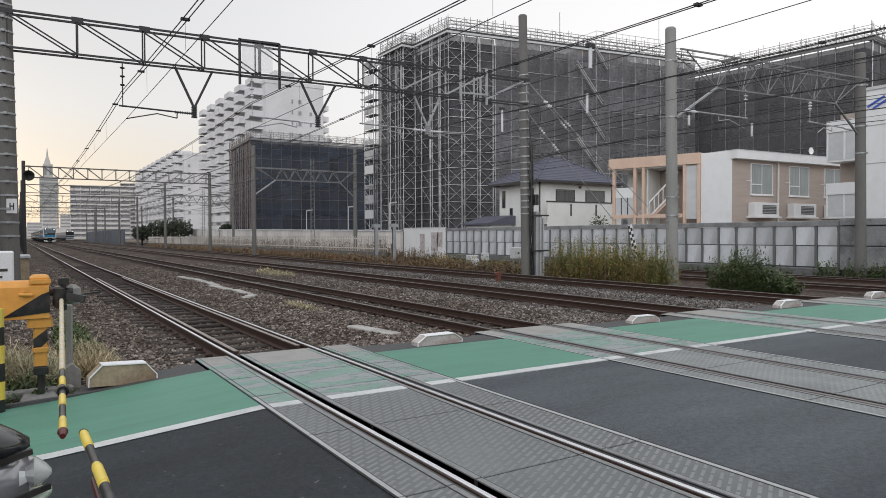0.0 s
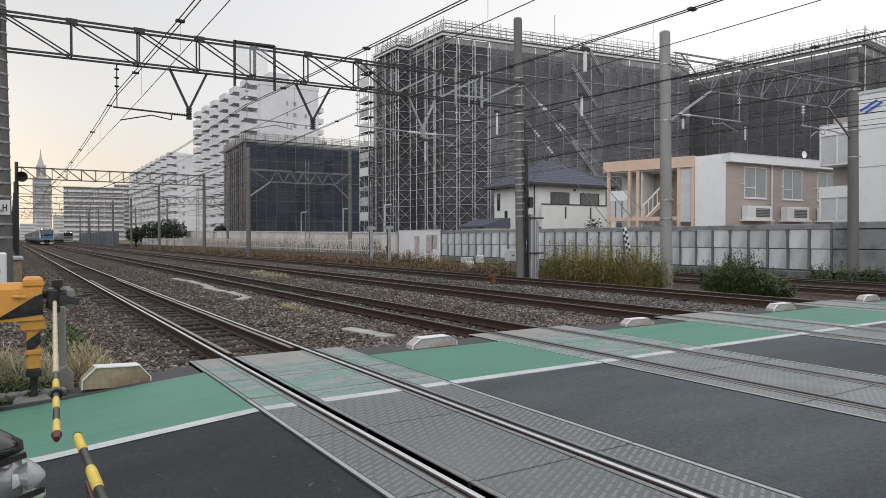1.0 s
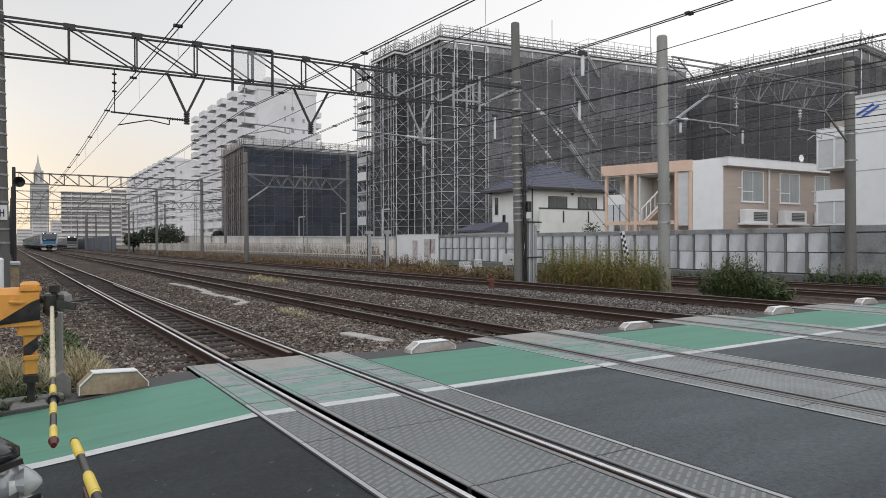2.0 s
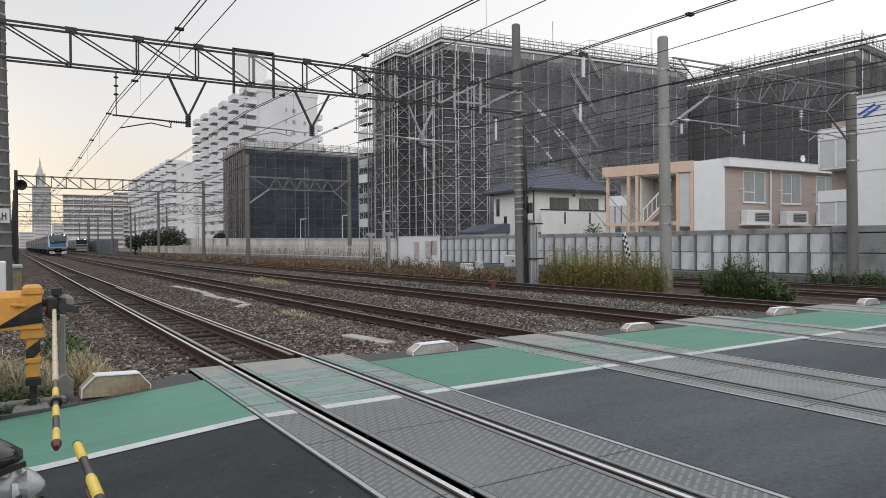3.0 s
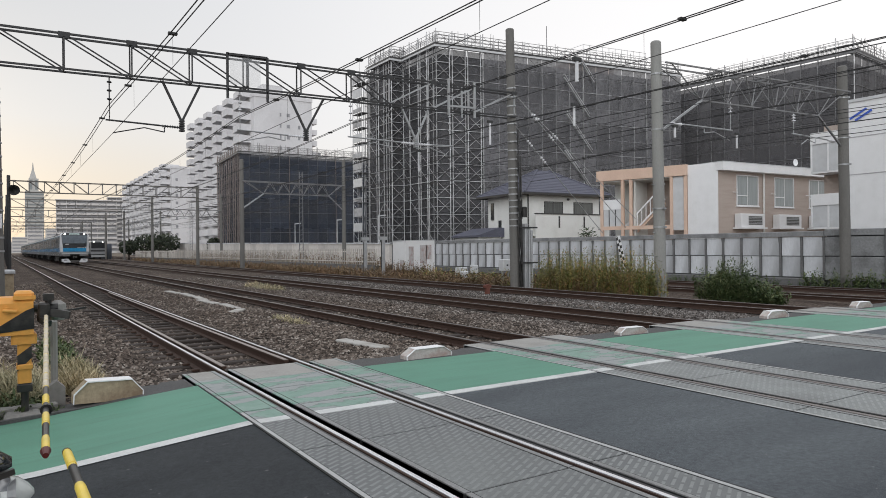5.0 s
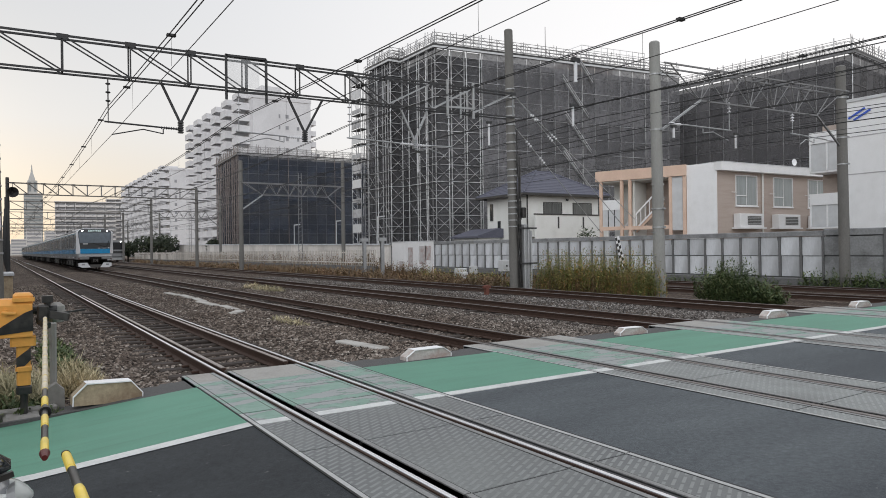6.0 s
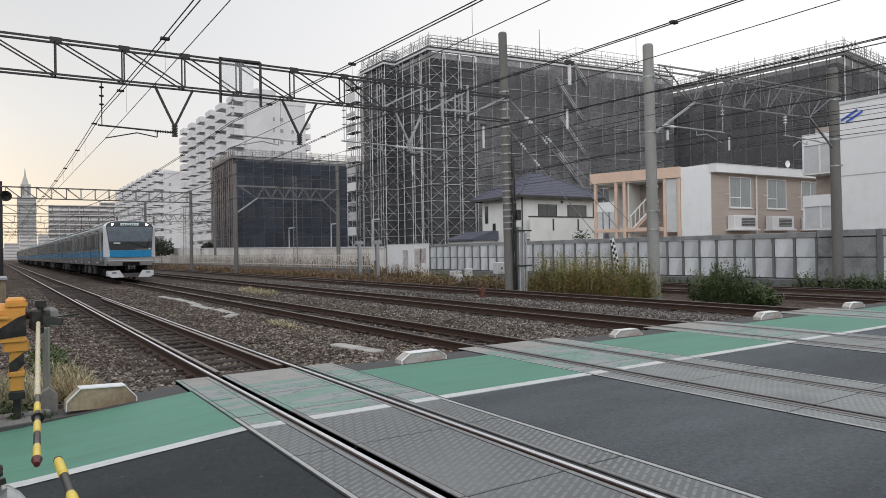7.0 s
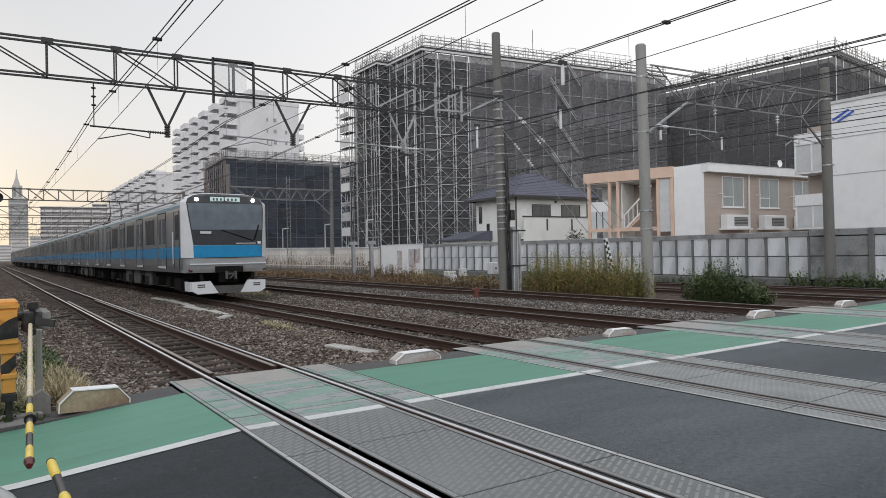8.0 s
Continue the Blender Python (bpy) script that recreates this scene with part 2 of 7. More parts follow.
def see_through(m, amount):
    """Lets part of the light pass, as an open weave does."""
    t = m.node_tree
    out, b = t.nodes["Material Output"], t.nodes["Principled BSDF"]
    tr = t.nodes.new("ShaderNodeBsdfTransparent")
    mx = t.nodes.new("ShaderNodeMixShader")
    mx.inputs[0].default_value = amount
    t.links.new(b.outputs[0], mx.inputs[1])
    t.links.new(tr.outputs[0], mx.inputs[2])
    t.links.new(mx.outputs[0], out.inputs["Surface"])


see_through(M_NET, 0.36)
M_NETD = surface("dark_scaffold_net", (0.045, 0.056, 0.080), 0.9, vary=0.35, grain=2.5, stain=0.25, stain_color=(0.085, 0.086, 0.09), stain_amt=0.8, bump=0.3, dist=0.02, per_piece=0.35)
see_through(M_NETD, 0.3)
# net behind the open tubes, darkened to hold the shade inside the bays
M_NETO = surface("shaded_inner_net", (0.095, 0.095, 0.102), 0.9, vary=0.4, grain=2.5, stain=0.35, stain_color=(0.15, 0.148, 0.152), stain_amt=0.9, bump=0.3, dist=0.02, per_piece=0.4)
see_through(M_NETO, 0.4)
M_NETR = surface("grey_scaffold_net", (0.115, 0.113, 0.12), 0.9, vary=0.35, grain=2.5, stain=0.25, stain_color=(0.19, 0.185, 0.19), stain_amt=0.8, bump=0.3, dist=0.02, per_piece=0.3)
see_through(M_NETR, 0.3)
M_TUBEB = surface("brownish_tube", (0.24, 0.20, 0.185), 0.6, 0.2, vary=0.3, grain=3, stain=0.6, stain_color=(0.10, 0.08, 0.075), stain_amt=0.8, bump=0)
M_TUBE = surface("scaffold_tube", (0.68, 0.68, 0.69), 0.5, 0.4, vary=0.3, grain=3, stain=0.9, stain_color=(0.16, 0.155, 0.155), stain_amt=0.9, bump=0, per_piece=0.4)
M_RAILG = surface("guard_rail_tube", (0.20, 0.195, 0.195), 0.55, 0.3, vary=0.25, grain=3, stain=0.8, stain_color=(0.09, 0.08, 0.08), bump=0)
M_FLAT = surface("flats_render", (0.70, 0.69, 0.70), 0.85, vary=0.05, grain=2, stain=0.15, stain_color=(0.5, 0.49, 0.5), bump=0)
M_FLATG = surface("flats_glass", (0.36, 0.37, 0.39), 0.4, vary=0.12, grain=1, bump=0)
M_FLATB = surface("balcony_shade", (0.46, 0.45, 0.46), 0.85, vary=0.15, grain=1, bump=0)
# far buildings are paler all over, with haze mixed into their colours
M_HAZE = surface("hazed_distant_wall", (0.62, 0.595, 0.58), 0.9, vary=0.06, grain=0.5, stain=0.05, bump=0)
M_HAZED = surface("hazed_distant_windows", (0.32, 0.32, 0.335), 0.5, vary=0.1, grain=0.5, bump=0)
M_TOWER = surface("hazed_tower_stone", (0.48, 0.47, 0.45), 0.8, vary=0.05, grain=0.2, bump=0)


def green_paint():
    """Road paint, worn through to the panels in patches."""
    m, t, b = tree("green_road_paint")
    g = noise_of(t, 120, 4)
    base = ramp_of(t, g, "Fac", [(0.3, (0.080, 0.235, 0.165)), (0.7, (0.112, 0.29, 0.205))])
    s = noise_of(t, 1.1, 6, 0.6, "Object", (0.5, 2.2, 1))
    sf = ramp_of(t, s, "Fac", [(0.45, (0.0,)), (0.7, (0.5,))])
    mx = mixed(t, (sf, "Color"), (base, "Color"), (0.07, 0.19, 0.132))
    # tyre streaks and thin scratches along the road
    k1 = ramp_of(t, noise_of(t, 3.0, 6, 0.7, "Object", (0.25, 5.0, 1)), "Fac", [(0.55, (0.0,)), (0.72, (0.45,))])
    m2 = mixed(t, (k1, "Color"), (mx, 2), (0.07, 0.13, 0.105))
    k2 = ramp_of(t, noise_of(t, 14.0, 3, 0.5), "Fac", [(0.735, (0.0,)), (0.755, (0.55,))])
    mx = mixed(t, (k2, "Color"), (m2, 2), (0.22, 0.30, 0.265))
    t.links.new(mx.outputs[2], b.inputs["Base Color"])
    b.inputs["Roughness"].default_value = 0.6
    bump_of(t, b, g, "Fac", 0.3, 0.003)
    return m


def panel_material(name, green, pale=1.0, ribs=1.0):
    """Ribbed concrete crossing panel; with green, half worn paint lies on it."""
    m, t, b = tree(name)
    g = noise_of(t, 55, 5)
    base = ramp_of(t, g, "Fac", [(0.25, (0.150 * pale, 0.160 * pale, 0.157 * pale)), (0.75, (0.235 * pale, 0.248 * pale, 0.242 * pale))])
    s = noise_of(t, 1.7, 7, 0.65)
    sf = ramp_of(t, s, "Fac", [(0.42, (0.0,)), (0.7, (0.55,))])
    mx = mixed(t, (sf, "Color"), (base, "Color"), (0.118, 0.122, 0.118))
    last = mx
    if green:
        n = noise_of(t, 1.8, 9, 0.64, "Object", (0.6, 1.6, 1))
        cut = ramp_of(t, n, "Fac", [(0.505, (0.0,)), (0.512, (1.0,))])
        rim = ramp_of(t, n, "Fac", [(0.492, (1.0, 1.0, 1.0)), (0.506, (0.4, 0.45, 0.42)), (0.516, (1.0, 1.0, 1.0))])
        thin = mixed(t, 0.6, (mx, 2), (0.36, 0.385, 0.385))
        paint = mixed(t, (ramp_of(t, noise_of(t, 5.0, 6, 0.7), "Fac", [(0.4, (0.0,)), (0.65, (0.7,))]), "Color"), (0.17, 0.285, 0.23), (0.27, 0.36, 0.32))
        worn = mixed(t, (cut, "Color"), (thin, 2), (paint, 2))
        last = mixed(t, 1.0, (worn, 2), (rim, "Color"), 'MULTIPLY')
    t.links.new(last.outputs[2], b.inputs["Base Color"])
    b.inputs["Roughness"].default_value = 0.62
    # raised tread dashes, row against row
    tc = t.nodes.new("ShaderNodeTexCoord")
    mp = t.nodes.new("ShaderNodeMapping")
    mp.inputs["Rotation"].default_value = (0, 0, radians(-30))
    br = t.nodes.new("ShaderNodeTexBrick")
    br.offset, br.squash = 0.5, 1.0
    for key, v in (("Scale", 1.0), ("Brick Width", 0.16), ("Row Height", 0.058), ("Mortar Size", 0.02), ("Mortar Smooth", 0.3)):
        br.inputs[key].default_value = v
    link(t, tc, "Object", mp, "Vector")
    link(t, mp, "Vector", br, "Vector")
    if not green:
        pale_rib = mixed(t, 0.3, (last, 2), (0.34, 0.35, 0.35))
        tread = mixed(t, (br, "Fac"), (pale_rib, 2), (0.125, 0.131, 0.134))
        wear = mixed(t, (ramp_of(t, noise_of(t, 0.9, 4), "Fac", [(0.32, (0.25 * ribs,)), (0.62, (0.95 * ribs,))]), "Color"), (last, 2), (tread, 2))
        t.links.new(wear.outputs[2], b.inputs["Base Color"])
    inv = t.nodes.new("ShaderNodeMath")
    inv.operation = 'SUBTRACT'
    inv.inputs[0].default_value = 1.0
    t.links.new(br.outputs["Fac"], inv.inputs[1])
    b1 = t.nodes.new("ShaderNodeBump")
    b1.inputs["Strength"].default_value, b1.inputs["Distance"].default_value = 0.5 if not green else 0.2, 0.004
    t.links.new(inv.outputs["Value"], b1.inputs["Height"])
    b2 = t.nodes.new("ShaderNodeBump")
    b2.inputs["Strength"].default_value, b2.inputs["Distance"].default_value = 0.3, 0.004
    link(t, g, "Fac", b2, "Height")
    link(t, b1, "Normal", b2, "Normal")
    link(t, b2, "Normal", b, "Normal")
    return m


M_PEND = surface("bare_panel_end", (0.33, 0.32, 0.30), 0.8, vary=0.15, grain=30, stain=2, stain_color=(0.2, 0.19, 0.175), bump=0.15)
M_GREEN = green_paint()
M_PANEL = panel_material("crossing_panel", False)
M_PANELW = panel_material("worn_smooth_panel", False, 1.35, 0.45)
M_PANELG = panel_material("painted_panel", True)
M_EDGE = surface("panel_edge_steel", (0.43, 0.435, 0.43), 0.6, 0.1, vary=0.12, grain=30, stain=2, stain_color=(0.3, 0.29, 0.28), bump=0.1)
M_EDGED = surface("worn_edge_steel", (0.25, 0.252, 0.25), 0.6, 0.2, vary=0.2, grain=30, stain=2, stain_color=(0.15, 0.145, 0.14), bump=0.1)
M_LINE = surface("road_line", (0.60, 0.61, 0.60), 0.7, vary=0.12, grain=60, stain=3, stain_color=(0.38, 0.38, 0.38), stain_amt=0.6, bump=0.2)

# ---- builders ----


class Form:
    """Collects simple solids into one mesh."""

    def __init__(self):
        self.v, self.f = [], []

    def add(self, verts, faces):
        n = len(self.v)
        self.v += [tuple(q) for q in verts]
        self.f += [tuple(i + n for i in f) for f in faces]
        return self

    def box(self, x0, y0, z0, x1, y1, z1, m=None):
        vs = [Vector((x, y, z)) for z in (z0, z1) for x, y in ((x0, y0), (x1, y0), (x1, y1), (x0, y1))]
        if m is not None:
            vs = [m @ q for q in vs]
        return self.add(vs, [(3, 2, 1, 0), (4, 5, 6, 7), (0, 1, 5, 4), (1, 2, 6, 5), (2, 3, 7, 6), (3, 0, 4, 7)])

    def chamfer(self, x0, y0, z0, x1, y1, z1, c=0.02, m=None):
        """A box whose upright and top edges are cut back by c."""
        rings = []
        for z, k in ((z0, 0.0), (z1 - c, 0.0), (z1, c)):
            a, b, d, e = x0 + k, x1 - k, y0 + k, y1 - k
            rings.append([(a + c, d, z), (b - c, d, z), (b, d + c, z), (b, e - c, z), (b - c, e, z), (a + c, e, z), (a, e - c, z), (a, d + c, z)])
        return self.loft(rings, m)

    def loft(self, rings, m=None, closed=True):
        n = len(rings[0])
        vs = [Vector(q) for r in rings for q in r]
        if m is not None:
            vs = [m @ q for q in vs]
        fs = []
        for k in range(len(rings) - 1):
            for i in range(n):
                j = (i + 1) % n
                fs.append((k * n + i, k * n + j, (k + 1) * n + j, (k + 1) * n + i))
        if closed:
            fs += [tuple(reversed(range(n))), tuple(range((len(rings) - 1) * n, len(rings) * n))]
        return self.add(vs, fs)

    def tube(self, p, q, r, n=6, r2=None):
        p, q = Vector(p), Vector(q)
        d = (q - p)
        if d.length < 1e-6:
            return self
        u = d.normalized().orthogonal().normalized()
        w = d.normalized().cross(u)
        r2 = r if r2 is None else r2
        ring = lambda c, s: [c + (u * math.cos(2 * math.pi * i / n) + w * math.sin(2 * math.pi * i / n)) * s for i in range(n)]
        return self.loft([ring(p, r), ring(q, r2)])

    def line(self, pts, r, n=5):
        """One unbroken tube through the points."""
        pts = [Vector(q) for q in pts]
        rings = []
        for i, c in enumerate(pts):
            d = (pts[min(i + 1, len(pts) - 1)] - pts[max(i - 1, 0)]).normalized()
            u = d.cross(Vector((0, 0, 1)))
            u = u.normalized() if u.length > 1e-3 else d.orthogonal().normalized()
            w = u.cross(d)
            rings.append([c + (u * math.cos(2 * math.pi * k / n) + w * math.sin(2 * math.pi * k / n)) * r for k in range(n)])
        return self.loft(rings)

    def bar(self, p, q, w, h, up=(0, 0, 1)):
        """A rectangular bar from p to q, w wide and h high."""
        p, q = Vector(p), Vector(q)
        d = (q - p).normalized()
        s = d.cross(Vector(up))
        s = s.normalized() if s.length > 1e-4 else d.orthogonal().normalized()
        u = s.cross(d)
        ring = lambda c: [c - s * w / 2 - u * h / 2, c + s * w / 2 - u * h / 2, c + s * w / 2 + u * h / 2, c - s * w / 2 + u * h / 2]
        return self.loft([ring(p), ring(q)])

    def lathe(self, c, profile, n=12, axis='Z'):
        rings = []
        for r, z in profile:
            ring = []
            for i in range(n):
                a = 2 * math.pi * i / n
                q = (r * math.cos(a), r * math.sin(a), z)
                q = {'Z': q, 'X': (q[2], q[0], q[1]), 'Y': (q[1], q[2], q[0])}[axis]
                ring.append(Vector(c) + Vector(q))
            rings.append(ring)
        return self.loft(rings)

    def prism(self, outline, a, b, axis='Y', m=None):
        """Extrudes an outline of pairs along an axis from a to b."""
        put = {'X': lambda u, w, k: (k, u, w), 'Y': lambda u, w, k: (u, k, w), 'Z': lambda u, w, k: (u, w, k)}[axis]
        return self.loft([[put(u, w, a) for u, w in outline], [put(u, w, b) for u, w in outline]], m)

    def mesh(self, name):
        me = bpy.data.meshes.new(name)
        me.from_pydata(self.v, [], self.f)
        bm = bmesh.new()
        bm.from_mesh(me)
        if len(bm.faces) < 60000:
            bmesh.ops.recalc_face_normals(bm, faces=bm.faces)
        bm.to_mesh(me)
        bm.free()
        return me


def part(name, form, material, parent=None, label="", m=None, smooth=False):
    """Links a form, or a ready mesh, as one object under its thing."""
    me = form.mesh(name) if isinstance(form, Form) else form
    if not me.materials:
        me.materials.append(material)
        if smooth:
            me.polygons.foreach_set("use_smooth", [True] * len(me.polygons))
    ob = new(name, me)
    if parent is not None:
        ob.parent = parent
    if m is not None:
        ob.matrix_basis = m
    if label:
        tagged(ob, label)
    return ob


def thing(name, label, category, m=None, group="", kind=""):
    ob = new(name)
    if m is not None:
        ob.matrix_basis = m
    return tagged(ob, label, category, group, kind)


def solid(name, form, material, label, category, group="", kind="", m=None):
    return tagged(part(name, form, material, None, m=m), label, category, group, kind)

# ---- the large structure ----
TRACKS = [(2.955, 0.0, M_RAILTOP), (7.28, 0.0, M_RAILDULL), (11.76, 0.0, M_RAILDULL), (16.53, 0.0, M_RAILDULL), (24.9, -0.25, M_RAILDULL), (29.2, -0.25, M_RAILDULL)]
GAUGE = 1.132
LIP = 9.0          # far end of the crossing
ROAD_NEAR = -4.5   # near edge of the road


def build_ground():
    f = Form()
    f.add([(-2500, -2500, -0.6), (2500, -2500, -0.6), (2500, 4500, -0.6), (-2500, 4500, -0.6)], [(0, 1, 2, 3)])
    solid("ground", f, M_GROUND, "dry brown earth reaching the horizon", "ground", kind="structure")


def bed_height(x, y):
    h = -0.185
    if x < 1.2:
        h -= 0.1 * min(1.0, (1.2 - x) / 1.5)
    if x > 18.2:
        h -= 0.3 * min(1.0, (x - 18.2) / 4.0)
    for cx, _, _ in TRACKS[:4]:
        h -= 0.015 * math.exp(-((x - cx) / 0.75) ** 4)
    for i in range(3):
        mid = (TRACKS[i][0] + TRACKS[i + 1][0]) / 2
        h += 0.075 * math.exp(-((x - mid) / 0.75) ** 2)
    return h + 0.035 * noise.noise((x * 1.3, y * 0.7, 0)) + 0.02 * noise.noise((x * 5, y * 5, 3))


def build_ballast():
    xs = [-14, -9, -6, -4, -3] + [-2 + 0.25 * i for i in range(101)] + [24, 26, 29, 32, 36]
    ys = [8.6 + 0.25 * i for i in range(90)] + [31 + 1.2 * i for i in range(40)] + [80 + 12 * i for i in range(40)]
    f = Form()
    f.v = [(x, y, bed_height(x, y)) for y in ys for x in xs]
    n = len(xs)
    f.f = [(j * n + i, j * n + i + 1, (j + 1) * n + i + 1, (j + 1) * n + i) for j in range(len(ys) - 1) for i in range(n - 1)]
    bed = solid("ballast_bed", f, M_BALLAST, "brownish-grey crushed stone track bed", "ballast", kind="structure")
    bed.data.polygons.foreach_set("use_smooth", [True] * len(bed.data.polygons))
    # near side of the crossing, behind the camera's line
    g = Form().box(-14, -60, -0.6, 36, ROAD_NEAR - 0.02, -0.2)
    solid("ballast_bed", g, M_BALLAST, "brownish-grey crushed stone track bed", "ballast", kind="structure")


def stone_material():
    m, t, b = tree("crushed_stone")
    geo = t.nodes.new("ShaderNodeNewGeometry")
    r = ramp_of(t, geo, "Random Per Island", [(0.0, (0.024, 0.019, 0.015)), (0.35, (0.098, 0.078, 0.064)), (0.7, (0.19, 0.155, 0.132)), (0.92, (0.30, 0.26, 0.225)), (1.0, (0.42, 0.385, 0.345))])
    n = noise_of(t, 0.7, 5)
    s = ramp_of(t, n, "Fac", [(0.4, (1.05, 1.05, 1.05)), (0.65, (0.72, 0.66, 0.62))])
    mx = mixed(t, 1.0, (r, "Color"), (s, "Color"), 'MULTIPLY')
    # fresher grey stone under the further tracks
    tc = t.nodes.new("ShaderNodeTexCoord")
    sep = t.nodes.new("ShaderNodeSeparateXYZ")
    link(t, tc, "Object", sep, "Vector")
    far = t.nodes.new("ShaderNodeMapRange")
    far.inputs["From Min"].default_value, far.inputs["From Max"].default_value = 8.0, 13.0
    far.inputs["To Max"].default_value = 0.5
    link(t, sep, "X", far, "Value")
    bw = t.nodes.new("ShaderNodeRGBToBW")
    t.links.new(mx.outputs[2], bw.inputs[0])
    mx = mixed(t, (far, "Result"), (mx, 2), (bw, "Val"))
    t.links.new(mx.outputs[2], b.inputs["Base Color"])
    b.inputs["Roughness"].default_value = 0.9
    return m


def build_stones():
    """Loose crushed stones lying on the bed, thicker towards the crossing."""
    rng = np.random.default_rng(4)
    oct_v = np.array([(1, 0, 0), (0, 1, 0), (-1, 0, 0), (0, -1, 0), (0, 0, 1), (0, 0, -1)], float)
    oct_f = np.array([(0, 1, 4), (1, 2, 4), (2, 3, 4), (3, 0, 4), (1, 0, 5), (2, 1, 5), (3, 2, 5), (0, 3, 5)])
    vs, fs, k = [], [], 0
    n = 160000
    ys = 8.75 + 34 * rng.random(n) ** 1.8
    xs = -0.6 + 19.6 * rng.random(n)
    size = 0.013 + 0.024 * rng.random(n) ** 1.5
    for x, y, s in zip(xs, ys, size):
        if y < LIP + 0.05 and not 0.9 < x < 18:
            continue
        near_rail = min(abs(abs(x - c) - GAUGE / 2) for c, _, _ in TRACKS[:4])
        if near_rail < 0.09:
            continue
        if abs(x - 2.955) < 1.06 and abs((y - LIP - 0.05) % 0.6 - 0.3) < 0.1 and rng.random() < 0.8:
            continue
        if y < 9.15 and 8.2 < y:
            continue
        a = rng.random() * 6.283
        q = oct_v * (s * (0.7 + 0.9 * rng.random()), s * (0.7 + 0.6 * rng.random()), s * (0.45 + 0.5 * rng.random()))
        q = q + rng.normal(0, s * 0.18, (6, 3))
        ca, sa = math.cos(a), math.sin(a)
        q = np.stack([q[:, 0] * ca - q[:, 1] * sa, q[:, 0] * sa + q[:, 1] * ca, q[:, 2]], 1)
        vs.append(q + (x, y, bed_height(x, y) + s * 0.25))
        fs.append(oct_f + k)
        k += 6
    f = Form()
    f.v, f.f = np.concatenate(vs).tolist(), np.concatenate(fs).tolist()
    solid("ballast_stones", f, stone_material(), "loose crushed grey-brown ballast stones between the tracks", "stones", kind="stuff")


RAIL_OUT = [(-0.0625, -0.153), (0.0625, -0.153), (0.0625, -0.14), (0.012, -0.118), (0.010, -0.045), (0.032, -0.034), (0.0325, -0.008),
            (-0.0325, -0.008), (-0.032, -0.034), (-0.010, -0.045), (-0.012, -0.118), (-0.0625, -0.14)]
RAIL_TOP = [(-0.0325, -0.0075), (0.0325, -0.0075), (0.0305, -0.002), (0.022, 0.0005), (-0.022, 0.0005), (-0.0305, -0.002)]


M_CHECK = surface("worn_rail_head", (0.34, 0.30, 0.27), 0.45, 0.5, vary=0.3, grain=20, stain=2, stain_color=(0.09, 0.06, 0.05), bump=0.1)


def build_tracks():
    sleeper = Form().chamfer(-1.02, -0.11, -0.16, 1.02, 0.11, -0.0, 0.02).mesh("sleeper")
    clip = Form().chamfer(-0.05, -0.04, 0, 0.05, 0.04, 0.035, 0.012).mesh("clip")
    body = Form().prism(RAIL_OUT, -40, 420).mesh("rail")
    head = Form().prism([(x * 0.66 + 0.003, z) for x, z in RAIL_TOP], -40, 420).mesh("head")
    headd = Form().prism(RAIL_TOP, -40, 420).mesh("head")
    for k, (c, z, mat) in enumerate(TRACKS):
        tr = thing("railway_track", "railway track with rusty rails, polished heads and dark sleepers" if k == 0 else "rust-brown railway track on crushed stone ballast", "track",
                   pose(c, 0, z), "parallel railway tracks", "structure")
        for s in (-1, 1):
            r = part("rail", body, M_RUST, tr, m=pose(s * GAUGE / 2, 0, 0))
            part("head", head if k == 0 else headd, mat, r)
        if k == 0:
            for s in (-1, 1):
                q = part("check_rail", Form().prism([(x, z * 0.95) for x, z in RAIL_OUT], LIP + 0.3, 28.5), M_RUST, tr, m=pose(s * (GAUGE / 2 - 0.125), 0, 0))
                part("head", Form().prism([(x, z + 0.001) for x, z in RAIL_TOP], LIP + 0.32, 28.5), M_CHECK, q)
        if k < 4:
            y = LIP + 0.35
            while y < 45:
                part("sleeper", sleeper, M_SLEEPER, tr, m=pose(0, y, (-0.15 if k == 0 else -0.166) + random.uniform(-0.012, 0.012), 0, 0, random.uniform(-0.6, 0.6)))
                y += 0.6
            y = LIP + 0.35
            while y < 20 and k < 2:
                for s in (-1, 1):
                    for e in (-1, 1):
                        part("clip", clip, M_RUST, tr, m=pose(s * GAUGE / 2 + e * 0.1, y, -0.142))
                y += 0.6


def ramp_z(x):
    """Road level on the near side of the first track, falling away from it."""
    if x >= 1.9:
        return 0.0
    if x > 0.2:
        return -0.089 * (1.9 - x)
    return max(-0.33, -0.151 - 0.045 * (0.2 - x))


GAPS = [(1.90, 4.03), (6.27, 8.37), (10.78, 12.78), (15.55, 17.55)]


